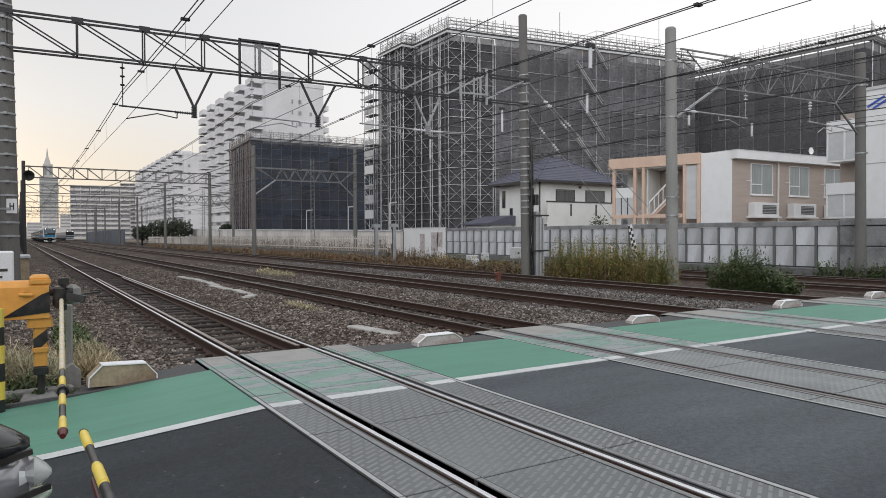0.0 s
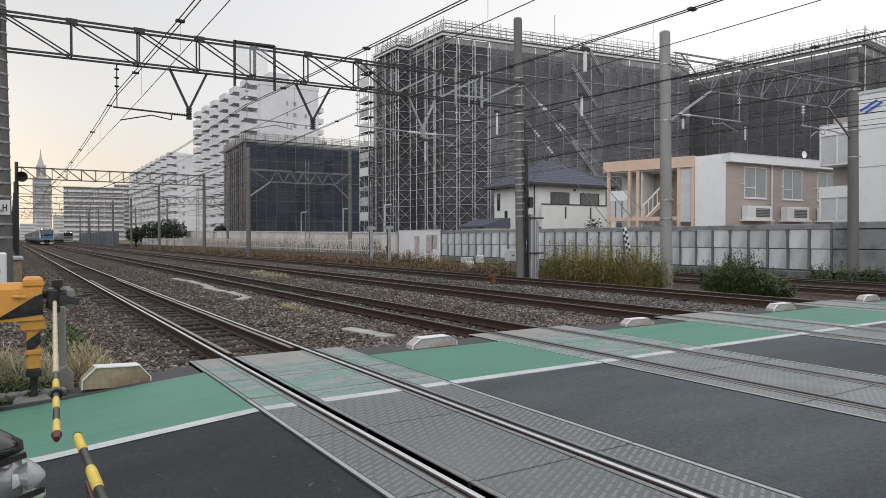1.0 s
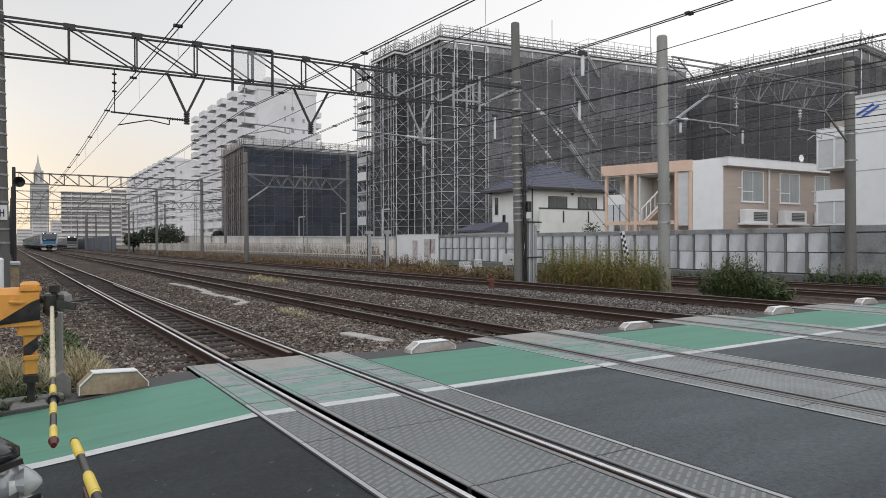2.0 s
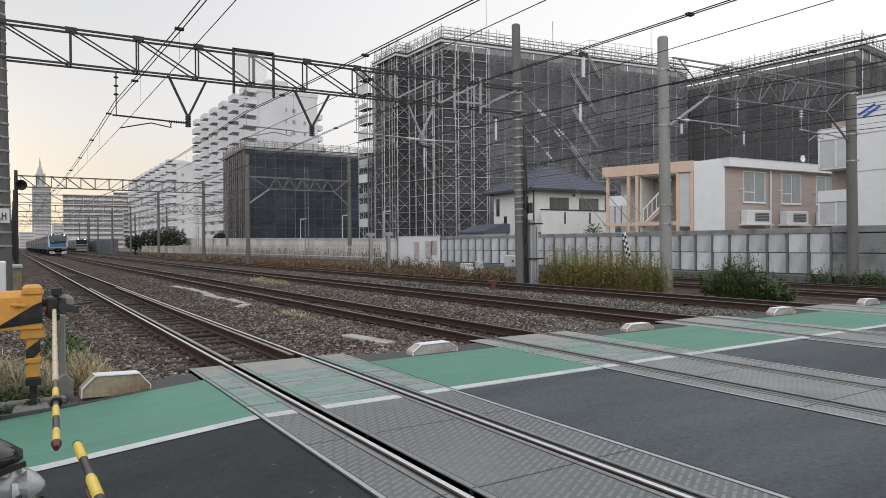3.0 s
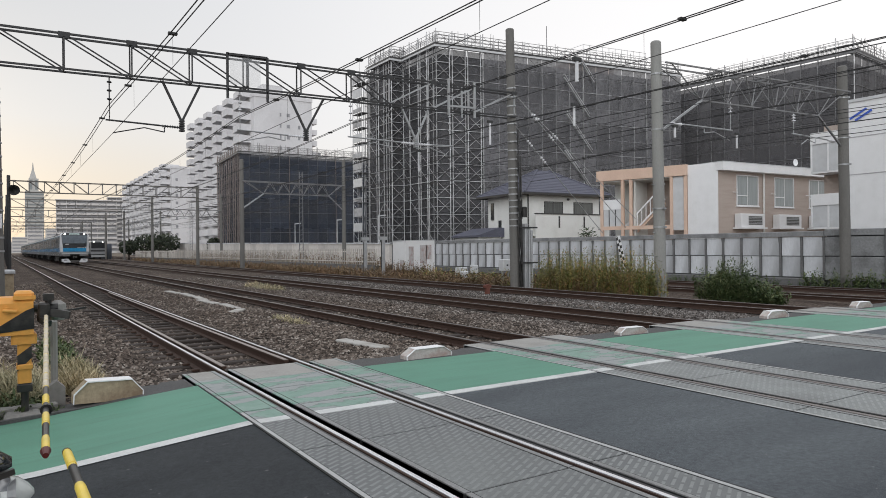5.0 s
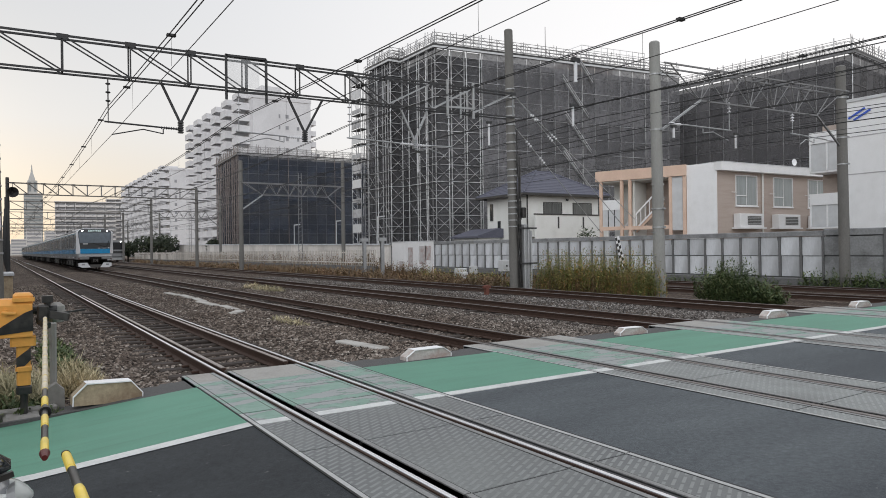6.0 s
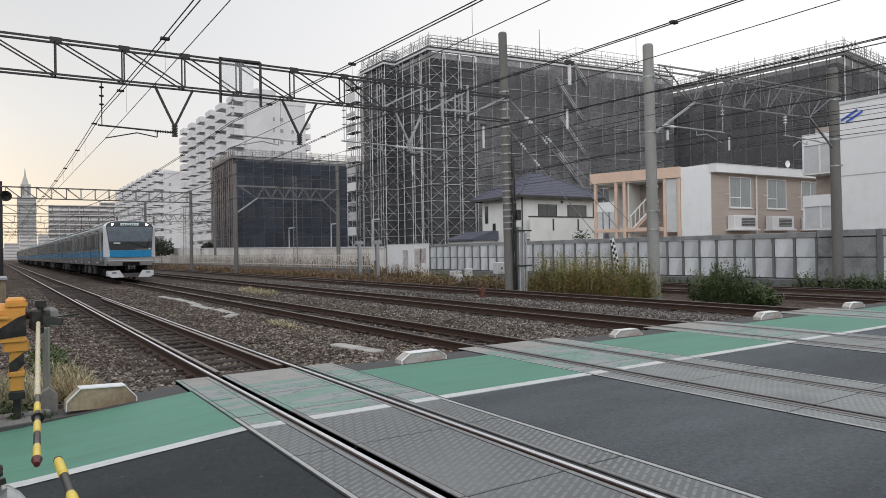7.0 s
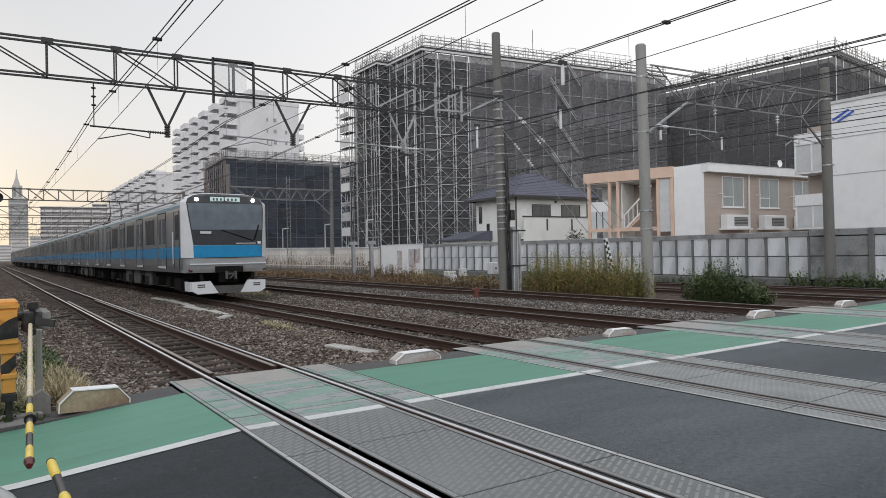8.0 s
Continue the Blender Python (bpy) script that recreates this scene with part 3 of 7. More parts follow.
def build_crossing():
    road = thing("road", "dark grey asphalt road over the level crossing", "road", kind="structure")
    edges = [-60, -4, -2, -1, -0.4, 0.2, 0.6, 1.2, 1.9]
    prof = [(x, ramp_z(x) - 0.004) for x in edges]
    part("road_surface", Form().prism(prof + [(1.9, -0.5), (-60, -0.8)], ROAD_NEAR, 8.18), M_ASPHALT, road)
    spans = [(4.03, 6.27), (8.37, 10.78), (12.78, 15.55), (17.55, 40.0)]
    for a, b in spans:
        part("road_surface", Form().box(a, ROAD_NEAR, -0.5, b, 8.18, -0.004), M_ASPHALTG, road)
    # old asphalt lip between the paint and the ballast
    for a, b in [(1.15, 1.88)] + [(4.05, 6.27), (8.37, 10.78), (12.78, 15.55), (17.55, 23.0)]:
        f = Form()
        n = 14
        out = [(a, 8.18)] + [(b, 8.18)] + [(b - (b - a) * i / n, 8.78 + 0.14 * noise.noise((a + i * 0.7, 3.1, 0))) for i in range(n + 1)]
        f.loft([[(x, y, -0.3) for x, y in out], [(x, y, -0.016 + (ramp_z(x) if x < 1.9 else 0)) for x, y in out]])
        part("asphalt_lip", f, M_LIP, road)
    f = Form()
    out = [(-6, 7.6), (1.15, 8.18), (1.15, 8.7), (0.3, 8.55), (-1.5, 8.3), (-6, 8.0)]
    f.loft([[(x, y, -0.6) for x, y in out], [(x, y, ramp_z(x) - 0.012) for x, y in out]])
    part("asphalt_lip", f, M_LIP, road)
    # green paint on the asphalt, white edge line
    for a, b in [(4.03, 6.27), (8.37, 10.78), (12.78, 15.55), (17.55, 30.0)]:
        part("green_paint", Form().box(a + 0.003, 6.2, -0.004, b - 0.003, 8.15, 0.002), M_GREEN, road, "worn green road paint")
        part("white_line", Form().box(a + 0.003, 6.045, -0.004, b - 0.003, 6.195, 0.003), M_LINE, road, "white painted edge line")
    xs = [-10, -4, -2, -1, -0.4, 0.2, 0.6, 1.2, 1.897]
    far_edge = lambda x: 8.15 if x > 1 else 8.15 - 0.06 * (1 - x)
    f = Form()
    f.v = [q for x in xs for q in ((x, 6.2, ramp_z(x) + 0.002), (x, far_edge(x), ramp_z(x) + 0.002))]
    f.f = [(2 * i, 2 * i + 2, 2 * i + 3, 2 * i + 1) for i in range(len(xs) - 1)]
    part("green_paint", f, M_GREEN, road, "worn green road paint")
    f = Form()
    f.v = [q for x in xs for q in ((x, 6.045, ramp_z(x) + 0.003), (x, 6.195, ramp_z(x) + 0.003))]
    f.f = [(2 * i, 2 * i + 2, 2 * i + 3, 2 * i + 1) for i in range(len(xs) - 1)]
    part("white_line", f, M_LINE, road, "white painted edge line")
    # panels beside and between the rails
    joints = [-4.5, -2.4, -0.9, 0.6, 2.07, 3.55, 5.05, 6.55, 7.47, LIP]
    for k, (x0, x1) in enumerate(GAPS):
        c = TRACKS[k][0]
        bay = thing("crossing_panels", "grey ribbed concrete panels with steel edges beside the rails", "crossing panel", group="level crossing panels", kind="structure")
        part("panel_bed", Form().box(x0, ROAD_NEAR, -0.5, x1, LIP - 0.1, -0.155), M_BLACK, bay)
        l, r = c - GAUGE / 2, c + GAUGE / 2
        for a, b, wide in ((x0 + 0.004, l - 0.085, 0), (l + 0.09, r - 0.09, 1), (r + 0.085, x1 - 0.004, 0)):
            # black blocks added to keep light out of the panel joints
            for y0 in joints[1:-1]:
                part("joint_filler", Form().box(a - 0.002, y0 - 0.02, -0.154, b + 0.002, y0 + 0.02, -0.005), M_BLACK, bay)
            for y0, y1 in zip(joints, joints[1:]):
                q = part("panel", Form().chamfer(a, y0 + 0.007, -0.155, b, y1 - 0.007, -0.001, 0.006), M_PANEL if k == 0 else M_PANELW, bay)
                w = 0.05
                for e in ((a, a + w - 0.006), (b - w + 0.006, b)):
                    part("panel_edge", Form().box(e[0], y0 + 0.0075, -0.05, e[1], y1 - 0.0075, 0.003), (M_EDGE if e[0] in (x0 + 0.004, b - w + 0.006) and (a < l - 0.2 and e[0] < l - 0.2 or e[1] > r + 0.3) else M_EDGED) if y0 < 6 or k else M_PANELG, q)
                # black strip laid on the panel in place of the shaded recess line
                for e in (a + w - 0.005, b - w - 0.003):
                    part("seal", Form().box(e, y0 + 0.01, -0.02, e + 0.008, y1 - 0.01, 0.0012), M_BLACK, q)
                g0, g1 = max(y0 + 0.012, 6.2), min(y1 - 0.012, 8.15 if wide else 8.4)
                if g1 - g0 > 0.05:
                    part("worn_paint", Form().box(a + w + 0.005, g0, -0.01, b - w - 0.005, g1, 0.0035), M_PANELG, q)
                if y1 == LIP:
                    part("bare_end", Form().box(a + w + 0.005, g1 + 0.004, -0.01, b - w - 0.005, LIP - 0.012, 0.003), M_PEND, q, "bare pale panel end")
                if y0 < 6.1 < y1:
                    part("white_line", Form().box(a + w + 0.004, 6.045, -0.01, b - w - 0.004, 6.192, 0.004), M_LINE, q)
        for e in (x0, x1):
            part("edge_seal", Form().box(e - 0.009, ROAD_NEAR, -0.05, e + 0.009, 8.15, 0.0035 + (0.0 if e > 1.95 else 0.002)), M_BLACK, bay)
        # steel guard strips just outside the running rails
        for e in (l - 0.062, r + 0.062):
            part("guard_strip", Form().box(e - 0.016, ROAD_NEAR, -0.15, e + 0.016, LIP - 0.2, -0.012), M_STEEL, bay)


def kerb_block(mat):
    """Chamfered concrete marker block."""
    th = thing("kerb_block", "chipped white-edged concrete kerb block at the crossing edge", "kerb block", group="kerb blocks along the crossing")
    out = [(-0.42, 0), (0.42, 0), (0.42, 0.10), (0.27, 0.235), (-0.27, 0.235), (-0.42, 0.10)]
    part("block", Form().prism(out, -0.10, 0.10), mat, th)
    inner = [(-0.42, 0.0), (-0.42, 0.10), (-0.27, 0.235), (0.27, 0.235), (0.42, 0.10), (0.42, 0.0)]
    f = Form()
    for (a, b), (c, d) in zip(inner, inner[1:]):
        f.bar((a, -0.104, b), (c, -0.104, d), 0.012, 0.03, up=(0, 1, 0))
    f.prism([(-0.275, 0.237), (0.275, 0.237), (0.275, 0.243), (-0.275, 0.243)], -0.102, 0.102)
    part("white_edge", f, M_WHITE, th, "worn white painted edges")
    return th


M_BLOCKW = surface("white_worn_block", (0.50, 0.475, 0.45), 0.85, vary=0.15, grain=25, stain=5, stain_color=(0.33, 0.21, 0.17), stain_amt=0.7, bump=0.35)
M_BLOCK = surface("block_concrete", (0.37, 0.30, 0.205), 0.9, vary=0.2, grain=25, stain=4, stain_color=(0.2, 0.14, 0.09), stain_amt=0.8, bump=0.4)


def build_blocks():
    first = kerb_block(M_BLOCK)
    first.matrix_basis = pose(0.98, 8.42, -0.10, 0, 3, 4)
    first.scale = (0.84, 0.9, 1.0)
    pale = kerb_block(M_BLOCKW)
    tagged(pale, "worn white-painted concrete kerb block with reddish chips", "kerb block", "kerb blocks along the crossing")
    places = [(5.2, 8.42, 0.92, 2), (9.6, 8.42, 0.8, -3), (14.25, 8.45, 0.95, 0), (18.2, 8.5, 0.9, 0)]
    for i, (x, y, k, rz) in enumerate(places):
        c = copy_thing(pale, pose(x, y, -0.03, 0, 0, rz)) if i else pale
        c.matrix_basis = pose(x, y, -0.03, 0, 0, rz)
        c.scale = (k, k, k * 0.72)


def clamp_band(f, c, r, z):
    f.lathe((c[0], c[1], 0), [(r, z - 0.03), (r + 0.018, z - 0.028), (r + 0.018, z + 0.028), (r, z + 0.03)], 14)


def mast(name, base, top, r0, r1, label, bands=(), steps=(), group="overhead line masts", mat=None):
    th = thing(name, label, "mast", group=group)
    f = Form()
    p, q = Vector(base), Vector(top)
    n, rings = 20, []
    for k in range(9):
        c = p.lerp(q, k / 8)
        r = r0 + (r1 - r0) * k / 8
        rings.append([c + Vector((r * math.cos(2 * math.pi * i / n), r * math.sin(2 * math.pi * i / n), 0)) for i in range(n)])
    rings.append([q + Vector((r1 * 0.8 * math.cos(2 * math.pi * i / n), r1 * 0.8 * math.sin(2 * math.pi * i / n), 0.05)) for i in range(n)])
    f.loft(rings)
    part("shaft", f, mat or M_POLE, th)
    at = lambda z: p.lerp(q, (z - p.z) / (q.z - p.z))
    for z in bands:
        c, r = at(z), r0 + (r1 - r0) * (z - p.z) / (q.z - p.z)
        g = Form()
        clamp_band(g, c, r, z)
        g.box(c.x - 0.05, c.y - r - 0.09, z - 0.035, c.x + 0.05, c.y - r, z + 0.035)
        part("clamp", g, M_GALV, th)
    for k, z in enumerate(steps):
        c, r = at(z), r0
        part("step_bolt", Form().tube((c.x, c.y, z), (c.x + (0.42 if k % 2 else -0.42), c.y - 0.02, z), 0.012, 6), M_GALV, th)
    return th


def insulator(f, top, length, n=3, r=0.085):
    x, y, z = top
    f.tube((x, y, z), (x, y, z - length), 0.02, 6)
    for k in range(n):
        c = z - length * (k + 0.75) / (n + 0.5)
        f.lathe((x, y, c), [(0.03, 0.035), (r * 0.75, 0.03), (r, 0.0), (r * 0.7, -0.02), (0.03, -0.03)], 10)


def truss(name, y, x0, x1, zb, zt, label, nodes, dz=0.0, depth=0.45, flip=None, size=0.07, group="overhead line gantries", mat=None):
    """A gantry beam of four chords with posts and diagonals; zb and zt are its levels at x0, dz its rise to x1."""
    mat = mat or M_STEEL
    th = thing(name, label, "gantry", group=group)
    lift = lambda x: dz * (x - x0) / (x1 - x0)
    for s in (-1, 1):
        yy = y + s * depth / 2
        part("top_chord", Form().bar((x0, yy, zt), (x1, yy, zt + dz), size, size * 1.1), mat, th)
        part("bottom_chord", Form().bar((x0, yy, zb), (x1, yy, zb + dz), size, size), mat, th)
        for i, x in enumerate(nodes):
            web = mat if flip is None or x < flip else (M_GALV if mat is M_STEEL else M_GALV2)
            part("post", Form().bar((x, yy, zb + lift(x)), (x, yy, zt + lift(x)), size * 0.75, size * 0.75, (0, 1, 0)), web, th)
            if i + 1 < len(nodes):
                xn = nodes[i + 1]
                down = flip is None or x < flip
                a, b = (zt, zb) if down else (zb, zt)
                part("diagonal", Form().bar((x, yy, a + lift(x)), (xn, yy, b + lift(xn)), size * 0.7, size * 0.7, (0, 1, 0)), web, th)
    for i, x in enumerate(nodes):
        f = Form()
        for z in (zb, zt):
            f.bar((x, y - depth / 2, z + lift(x)), (x, y + depth / 2, z + lift(x)), size * 0.6, size * 0.6)
        part("cross_tie", f, mat, th)
        part("gusset", Form().box(x - 0.17, y - depth / 2 - 0.045, zt + lift(x) - 0.1, x + 0.17, y - depth / 2 - 0.037, zt + lift(x) + 0.05), mat, th)
    return th


def bow_gantry(y, x0, x1, zt, zb, dz, label, n, drop=1.4, size=0.055, y1=None):
    """A gantry with two top chords, one shorter bottom chord, zigzag lacing and knees down to its masts."""
    th = thing("gantry", label, "gantry", group="overhead line gantries")
    y1 = y if y1 is None else y1
    at = lambda x, z, s=0.0: (x, y + (y1 - y) * (x - x0) / (x1 - x0) + s, z + dz * (x - x0) / (x1 - x0))
    kx = (x1 - x0) * 0.2
    xa, xb = x0 + kx, x1 - kx * 0.8
    for s in (-0.3, 0.3):
        part("top_chord", Form().bar(at(x0, zt, s), at(x1, zt, s), size, size), M_GALV2, th)
    part("bottom_chord", Form().bar(at(xa, zb), at(xb, zb), size, size), M_GALV2, th)
    part("knee", Form().bar(at(xa, zb), at(x0, zb - drop), size * 1.3, size * 1.3, (0, 1, 0)), M_GALV, th)
    part("knee", Form().bar(at(xb, zb), at(x1, zb - drop), size * 1.3, size * 1.3, (0, 1, 0)), M_GALV2, th)
    for s in (-0.3, 0.3):
        for i in range(n):
            u0, u1, u2 = (xa + (xb - xa) * (i + e) / n for e in (0, 0.5, 1))
            part("lacing", Form().bar(at(u0, zb), at(u1, zt, s), size * 0.55, size * 0.55, (0, 1, 0)), M_GALV2, th)
            part("lacing", Form().bar(at(u1, zt, s), at(u2, zb), size * 0.55, size * 0.55, (0, 1, 0)), M_GALV2, th)
        part("lacing", Form().bar(at(xa, zb), at(x0 + 0.3, zt, s), size * 0.6, size * 0.6, (0, 1, 0)), M_GALV2, th)
        part("lacing", Form().bar(at(xb, zb), at(x1 - 0.3, zt, s), size * 0.6, size * 0.6, (0, 1, 0)), M_GALV2, th)
    for i in range(n):
        x = xa + (xb - xa) * (i + 0.5) / n
        p = Vector(at(x, zt))
        part("gusset", Form().box(p.x - 0.05, p.y - 0.36, p.z - 0.05, p.x + 0.05, p.y + 0.36, p.z + 0.03), M_GALV2, th)
    return th


def dropper(th, y, xa, xb, xt, ztop, ztip, mat=None):
    """V-shaped hanger under a gantry."""
    mat = mat or M_STEEL
    for x in (xa, xb):
        part("hanger", Form().bar((x, y, ztop), (xt, y, ztip + 0.12), 0.075, 0.075, (0, 1, 0)), mat, th)
    f = Form()
    for k in range(5):
        f.box(xt - 0.085, y - 0.085, ztip - 0.22 + 0.085 * k, xt + 0.085, y + 0.085, ztip - 0.17 + 0.085 * k)
    f.box(xt - 0.05, y - 0.05, ztip - 0.22, xt + 0.05, y + 0.05, ztip + 0.2)
    part("hanger_foot", f, mat, th)


def cantilever(y, x_tip, x_end, z, x_wire, mess_z, beam_z, mat=None):
    """Arm, insulators and registration tube that hold one track's wires."""
    mat = mat or M_GALV
    th = thing("cantilever_arm", "grey steel arm with white insulators holding the contact wire", "cantilever", group="overhead line arms")
    s = 1 if x_end < x_tip else -1
    part("arm", Form().tube((x_tip - 0.75 * s, y, z), (x_end, y, z + 0.04), 0.03, 8), mat, th)
    f = Form()
    f.tube((x_tip, y, z - 0.02), (x_tip - 0.8 * s, y, z), 0.028, 8)
    for k in range(7):
        f.lathe((x_tip - (0.15 + 0.08 * k) * s, y, z - 0.01), [(0.03, -0.02), (0.06, 0.0), (0.03, 0.02)], 10, 'X')
    part("insulator", f, M_PORC if mat is M_GALV else M_STEEL, th)
    pts = [(x_end + 1.85 * s, y, z - 0.05), (x_end + 1.85 * s, y, z - 0.22), (x_end + 1.2 * s, y, z - 0.12), (x_wire, y, z - 0.38)]
    g = Form()
    for a, b in zip(pts, pts[1:]):
        g.tube(a, b, 0.02, 6)
    part("steady_arm", g, mat, th)
    h = Form()
    insulator(h, (x_end + 0.12 * s, y, beam_z), beam_z - mess_z, 3)
    part("suspension_insulator", h, M_PORC if mat is M_GALV else M_STEEL, th)
    part("dropper_rod", Form().tube((x_end + 0.12 * s, y, mess_z), (x_end + 0.12 * s, y, z), 0.016, 6), mat, th)
    return th


def build_masts():
    mast("concrete_mast", (-0.2, 25.0, -0.35), (-0.34, 25.0, 10.5), 0.28, 0.26, "grey concrete overhead-line mast wrapped with steel bands",
         bands=[1.6 + 0.42 * k for k in range(21)])
    mast("concrete_mast", (20.46, 25.0, -0.4), (20.26, 25.0, 11.9), 0.225, 0.2, "tall grey concrete mast with many steel bands",
         bands=[2.6 + 0.3 * k for k in range(10)] + [5.75 + 0.42 * k for k in range(9)])
    mast("concrete_mast", (21.0, 16.95, -0.35), (20.83, 16.95, 9.3), 0.225, 0.195, "thick plain grey concrete mast beside the weeds",
         mat=M_POLEL, bands=[2.3, 3.0, 6.0, 8.1], steps=[1.2 + 0.45 * k for k in range(7)])
    mast("concrete_mast", (34.3 - 2.2, 15.6, -0.4), (34.1 - 2.2, 15.6, 9.6), 0.235, 0.205, "grey concrete mast against the wall", bands=[5.2, 6.4, 8.2])
    # nearest gantry
    nodes = [-0.2, 1.72, 3.72, 5.68, 7.62, 9.72, 11.85, 13.6, 15.8, 18.0, 20.3]
    g = truss("gantry", 25.0, -0.4, 20.4, 7.42, 8.55, "dark painted steel lattice gantry spanning the tracks", nodes, dz=0.33, flip=12.5, size=0.06)
    dropper(g, 25.0, 4.72, 6.0, 5.36, 7.5, 6.0)
    dropper(g, 25.0, 9.3, 10.75, 10.0, 7.55, 6.05)
    dropper(g, 25.0, 14.3, 15.65, 15.0, 7.6, 6.15, M_GALV)
    # a hanging frame with a plate in the middle of the gantry
    f = Form()
    for x in (6.9, 8.38):
        f.bar((x, 24.72, 7.1), (x, 24.72, 8.75), 0.08, 0.08, (0, 1, 0))
    f.bar((6.9, 24.72, 8.7), (8.38, 24.72, 8.75), 0.08, 0.08).bar((6.9, 24.72, 7.4), (8.38, 24.72, 7.45), 0.08, 0.08).bar((7.65, 24.72, 7.4), (7.65, 24.72, 8.72), 0.06, 0.06, (0, 1, 0))
    part("hanging_frame", f, M_STEEL, g)
    part("sight_plate", Form().box(6.96, 24.66, 7.6, 8.1, 24.67, 8.62), M_PLATE, g, "pale translucent sheet")
    f = Form()
    for x in (16.55, 17.95):
        f.bar((x, 24.72, 7.45), (x, 24.72, 9.05), 0.09, 0.09, (0, 1, 0))
    f.bar((16.55, 24.72, 7.85), (17.95, 24.72, 7.9), 0.08, 0.08).bar((17.25, 24.72, 7.4), (17.25, 24.72, 8.6), 0.06, 0.06, (0, 1, 0))
    part("hanging_frame", f, M_GALV, g)
    cantilever(25.0, 5.36, 2.93, 5.93, 3.15, 6.45, 7.45, M_STEEL)
    cantilever(25.0, 10.0, 7.3, 5.98, 7.45, 6.55, 7.5)
    cantilever(25.0, 15.0, 11.8, 6.1, 11.95, 6.6, 7.6)
    cantilever(25.0, 15.05, 16.9, 6.1, 16.6, 6.6, 7.65)
    # gantry on the far side
    bow_gantry(16.9, 20.95, 32.0, 8.5, 7.32, -0.05, "grey steel lattice gantry over the far tracks", 5, drop=1.4, y1=15.6)
    cantilever(16.6, 21.2, 25.1, 6.25, 24.9, 6.9, 7.45)
    cantilever(15.9, 31.9, 28.3, 6.3, 29.0, 6.8, 7.2)
    # gantries further along
    for k, y in enumerate((75.0, 101.0, 127.0, 152.0, 178.0, 203.0, 228.0)):
        a, b = 0.55, 17.6
        mast("concrete_mast", (a, y, -0.4), (a, y, 8.7), 0.17, 0.15, "distant dark slender mast", mat=M_STEEL)
        mast("concrete_mast", (b, y, -0.4), (b, y, 8.4), 0.17, 0.15, "distant grey concrete mast")
        nn = 13 if y < 80 else 9
        nd = [a + 0.4 + (b - a - 0.8) * i / nn for i in range(nn + 1)]
        truss("gantry", y, a, b, 7.2, 8.25, "distant steel lattice gantry over the tracks", nd, size=0.065, depth=0.5, mat=M_STEELB, flip=a + 5.5)
    for y, a, m_, b in ((63.0, 18.8, 25.0, 29.2), (112.0, 19.5, 25.5, 30.0), (165.0, 19.2, 25.0, 30.5), (215.0, 19.0, 25.0, 31.0)):
        for x, h in ((a, 10.0), (b, 10.6)):
            mast("concrete_mast", (x, y, -0.4), (x, y, h), 0.21, 0.18, "distant grey concrete mast")
        bow_gantry(y, a, b, 8.0, 6.9, 0.0, "distant steel lattice gantry over the far tracks", 5, drop=1.5, size=0.09)
        lm = thing("lattice_mast", "slim grey lattice mast", "mast", group="overhead line masts")
        for s in (-1, 1):
            part("leg", Form().bar((m_ + 0.2 * s, y + 1, -0.4), (m_ + 0.15 * s, y + 1, 9.3), 0.06, 0.06), M_GALV2, lm)
        f = Form()
        for i in range(20):
            f.bar((m_ - 0.18, y + 1, 0.2 + 0.45 * i), (m_ + 0.18, y + 1, 0.42 + 0.45 * i), 0.03, 0.03)
        part("lacing", f, M_GALV2, lm)


M_PALE = surface("pale_sheet", (0.6, 0.61, 0.62), 0.4, vary=0.06, grain=3, stain=2, stain_color=(0.5, 0.5, 0.5), bump=0)
M_STEELB = surface("brown_grey_steel", (0.15, 0.14, 0.13), 0.6, 0.3, vary=0.25, grain=10, stain=1, stain_color=(0.08, 0.065, 0.055), bump=0.05)
M_PLATE = surface("clear_sheet", (0.6, 0.61, 0.62), 0.3, vary=0.06, grain=3, bump=0)
see_through(M_PLATE, 0.82)
M_GALV2 = surface("weathered_steel", (0.23, 0.23, 0.235), 0.55, 0.4, vary=0.2, grain=25, stain=2, stain_color=(0.2, 0.18, 0.165), bump=0.08)


def wire(name, pts, r, label, category="wire", group="overhead wires", mat=None):
    f = Form().line(pts, r, 5)
    return solid(name, f, mat or M_WIRE, label, category, group)


def span_points(x, ys, z_hi, sag, n=10, x_off=0.0):
    pts = []
    for a, b in zip(ys, ys[1:]):
        for i in range(n):
            u = i / n
            pts.append((x + x_off * (1 if ys.index(a) % 2 else -1) * (1 - 2 * u), a + (b - a) * u, z_hi - sag * 4 * u * (1 - u)))
    pts.append((x, ys[-1], z_hi))
    return pts


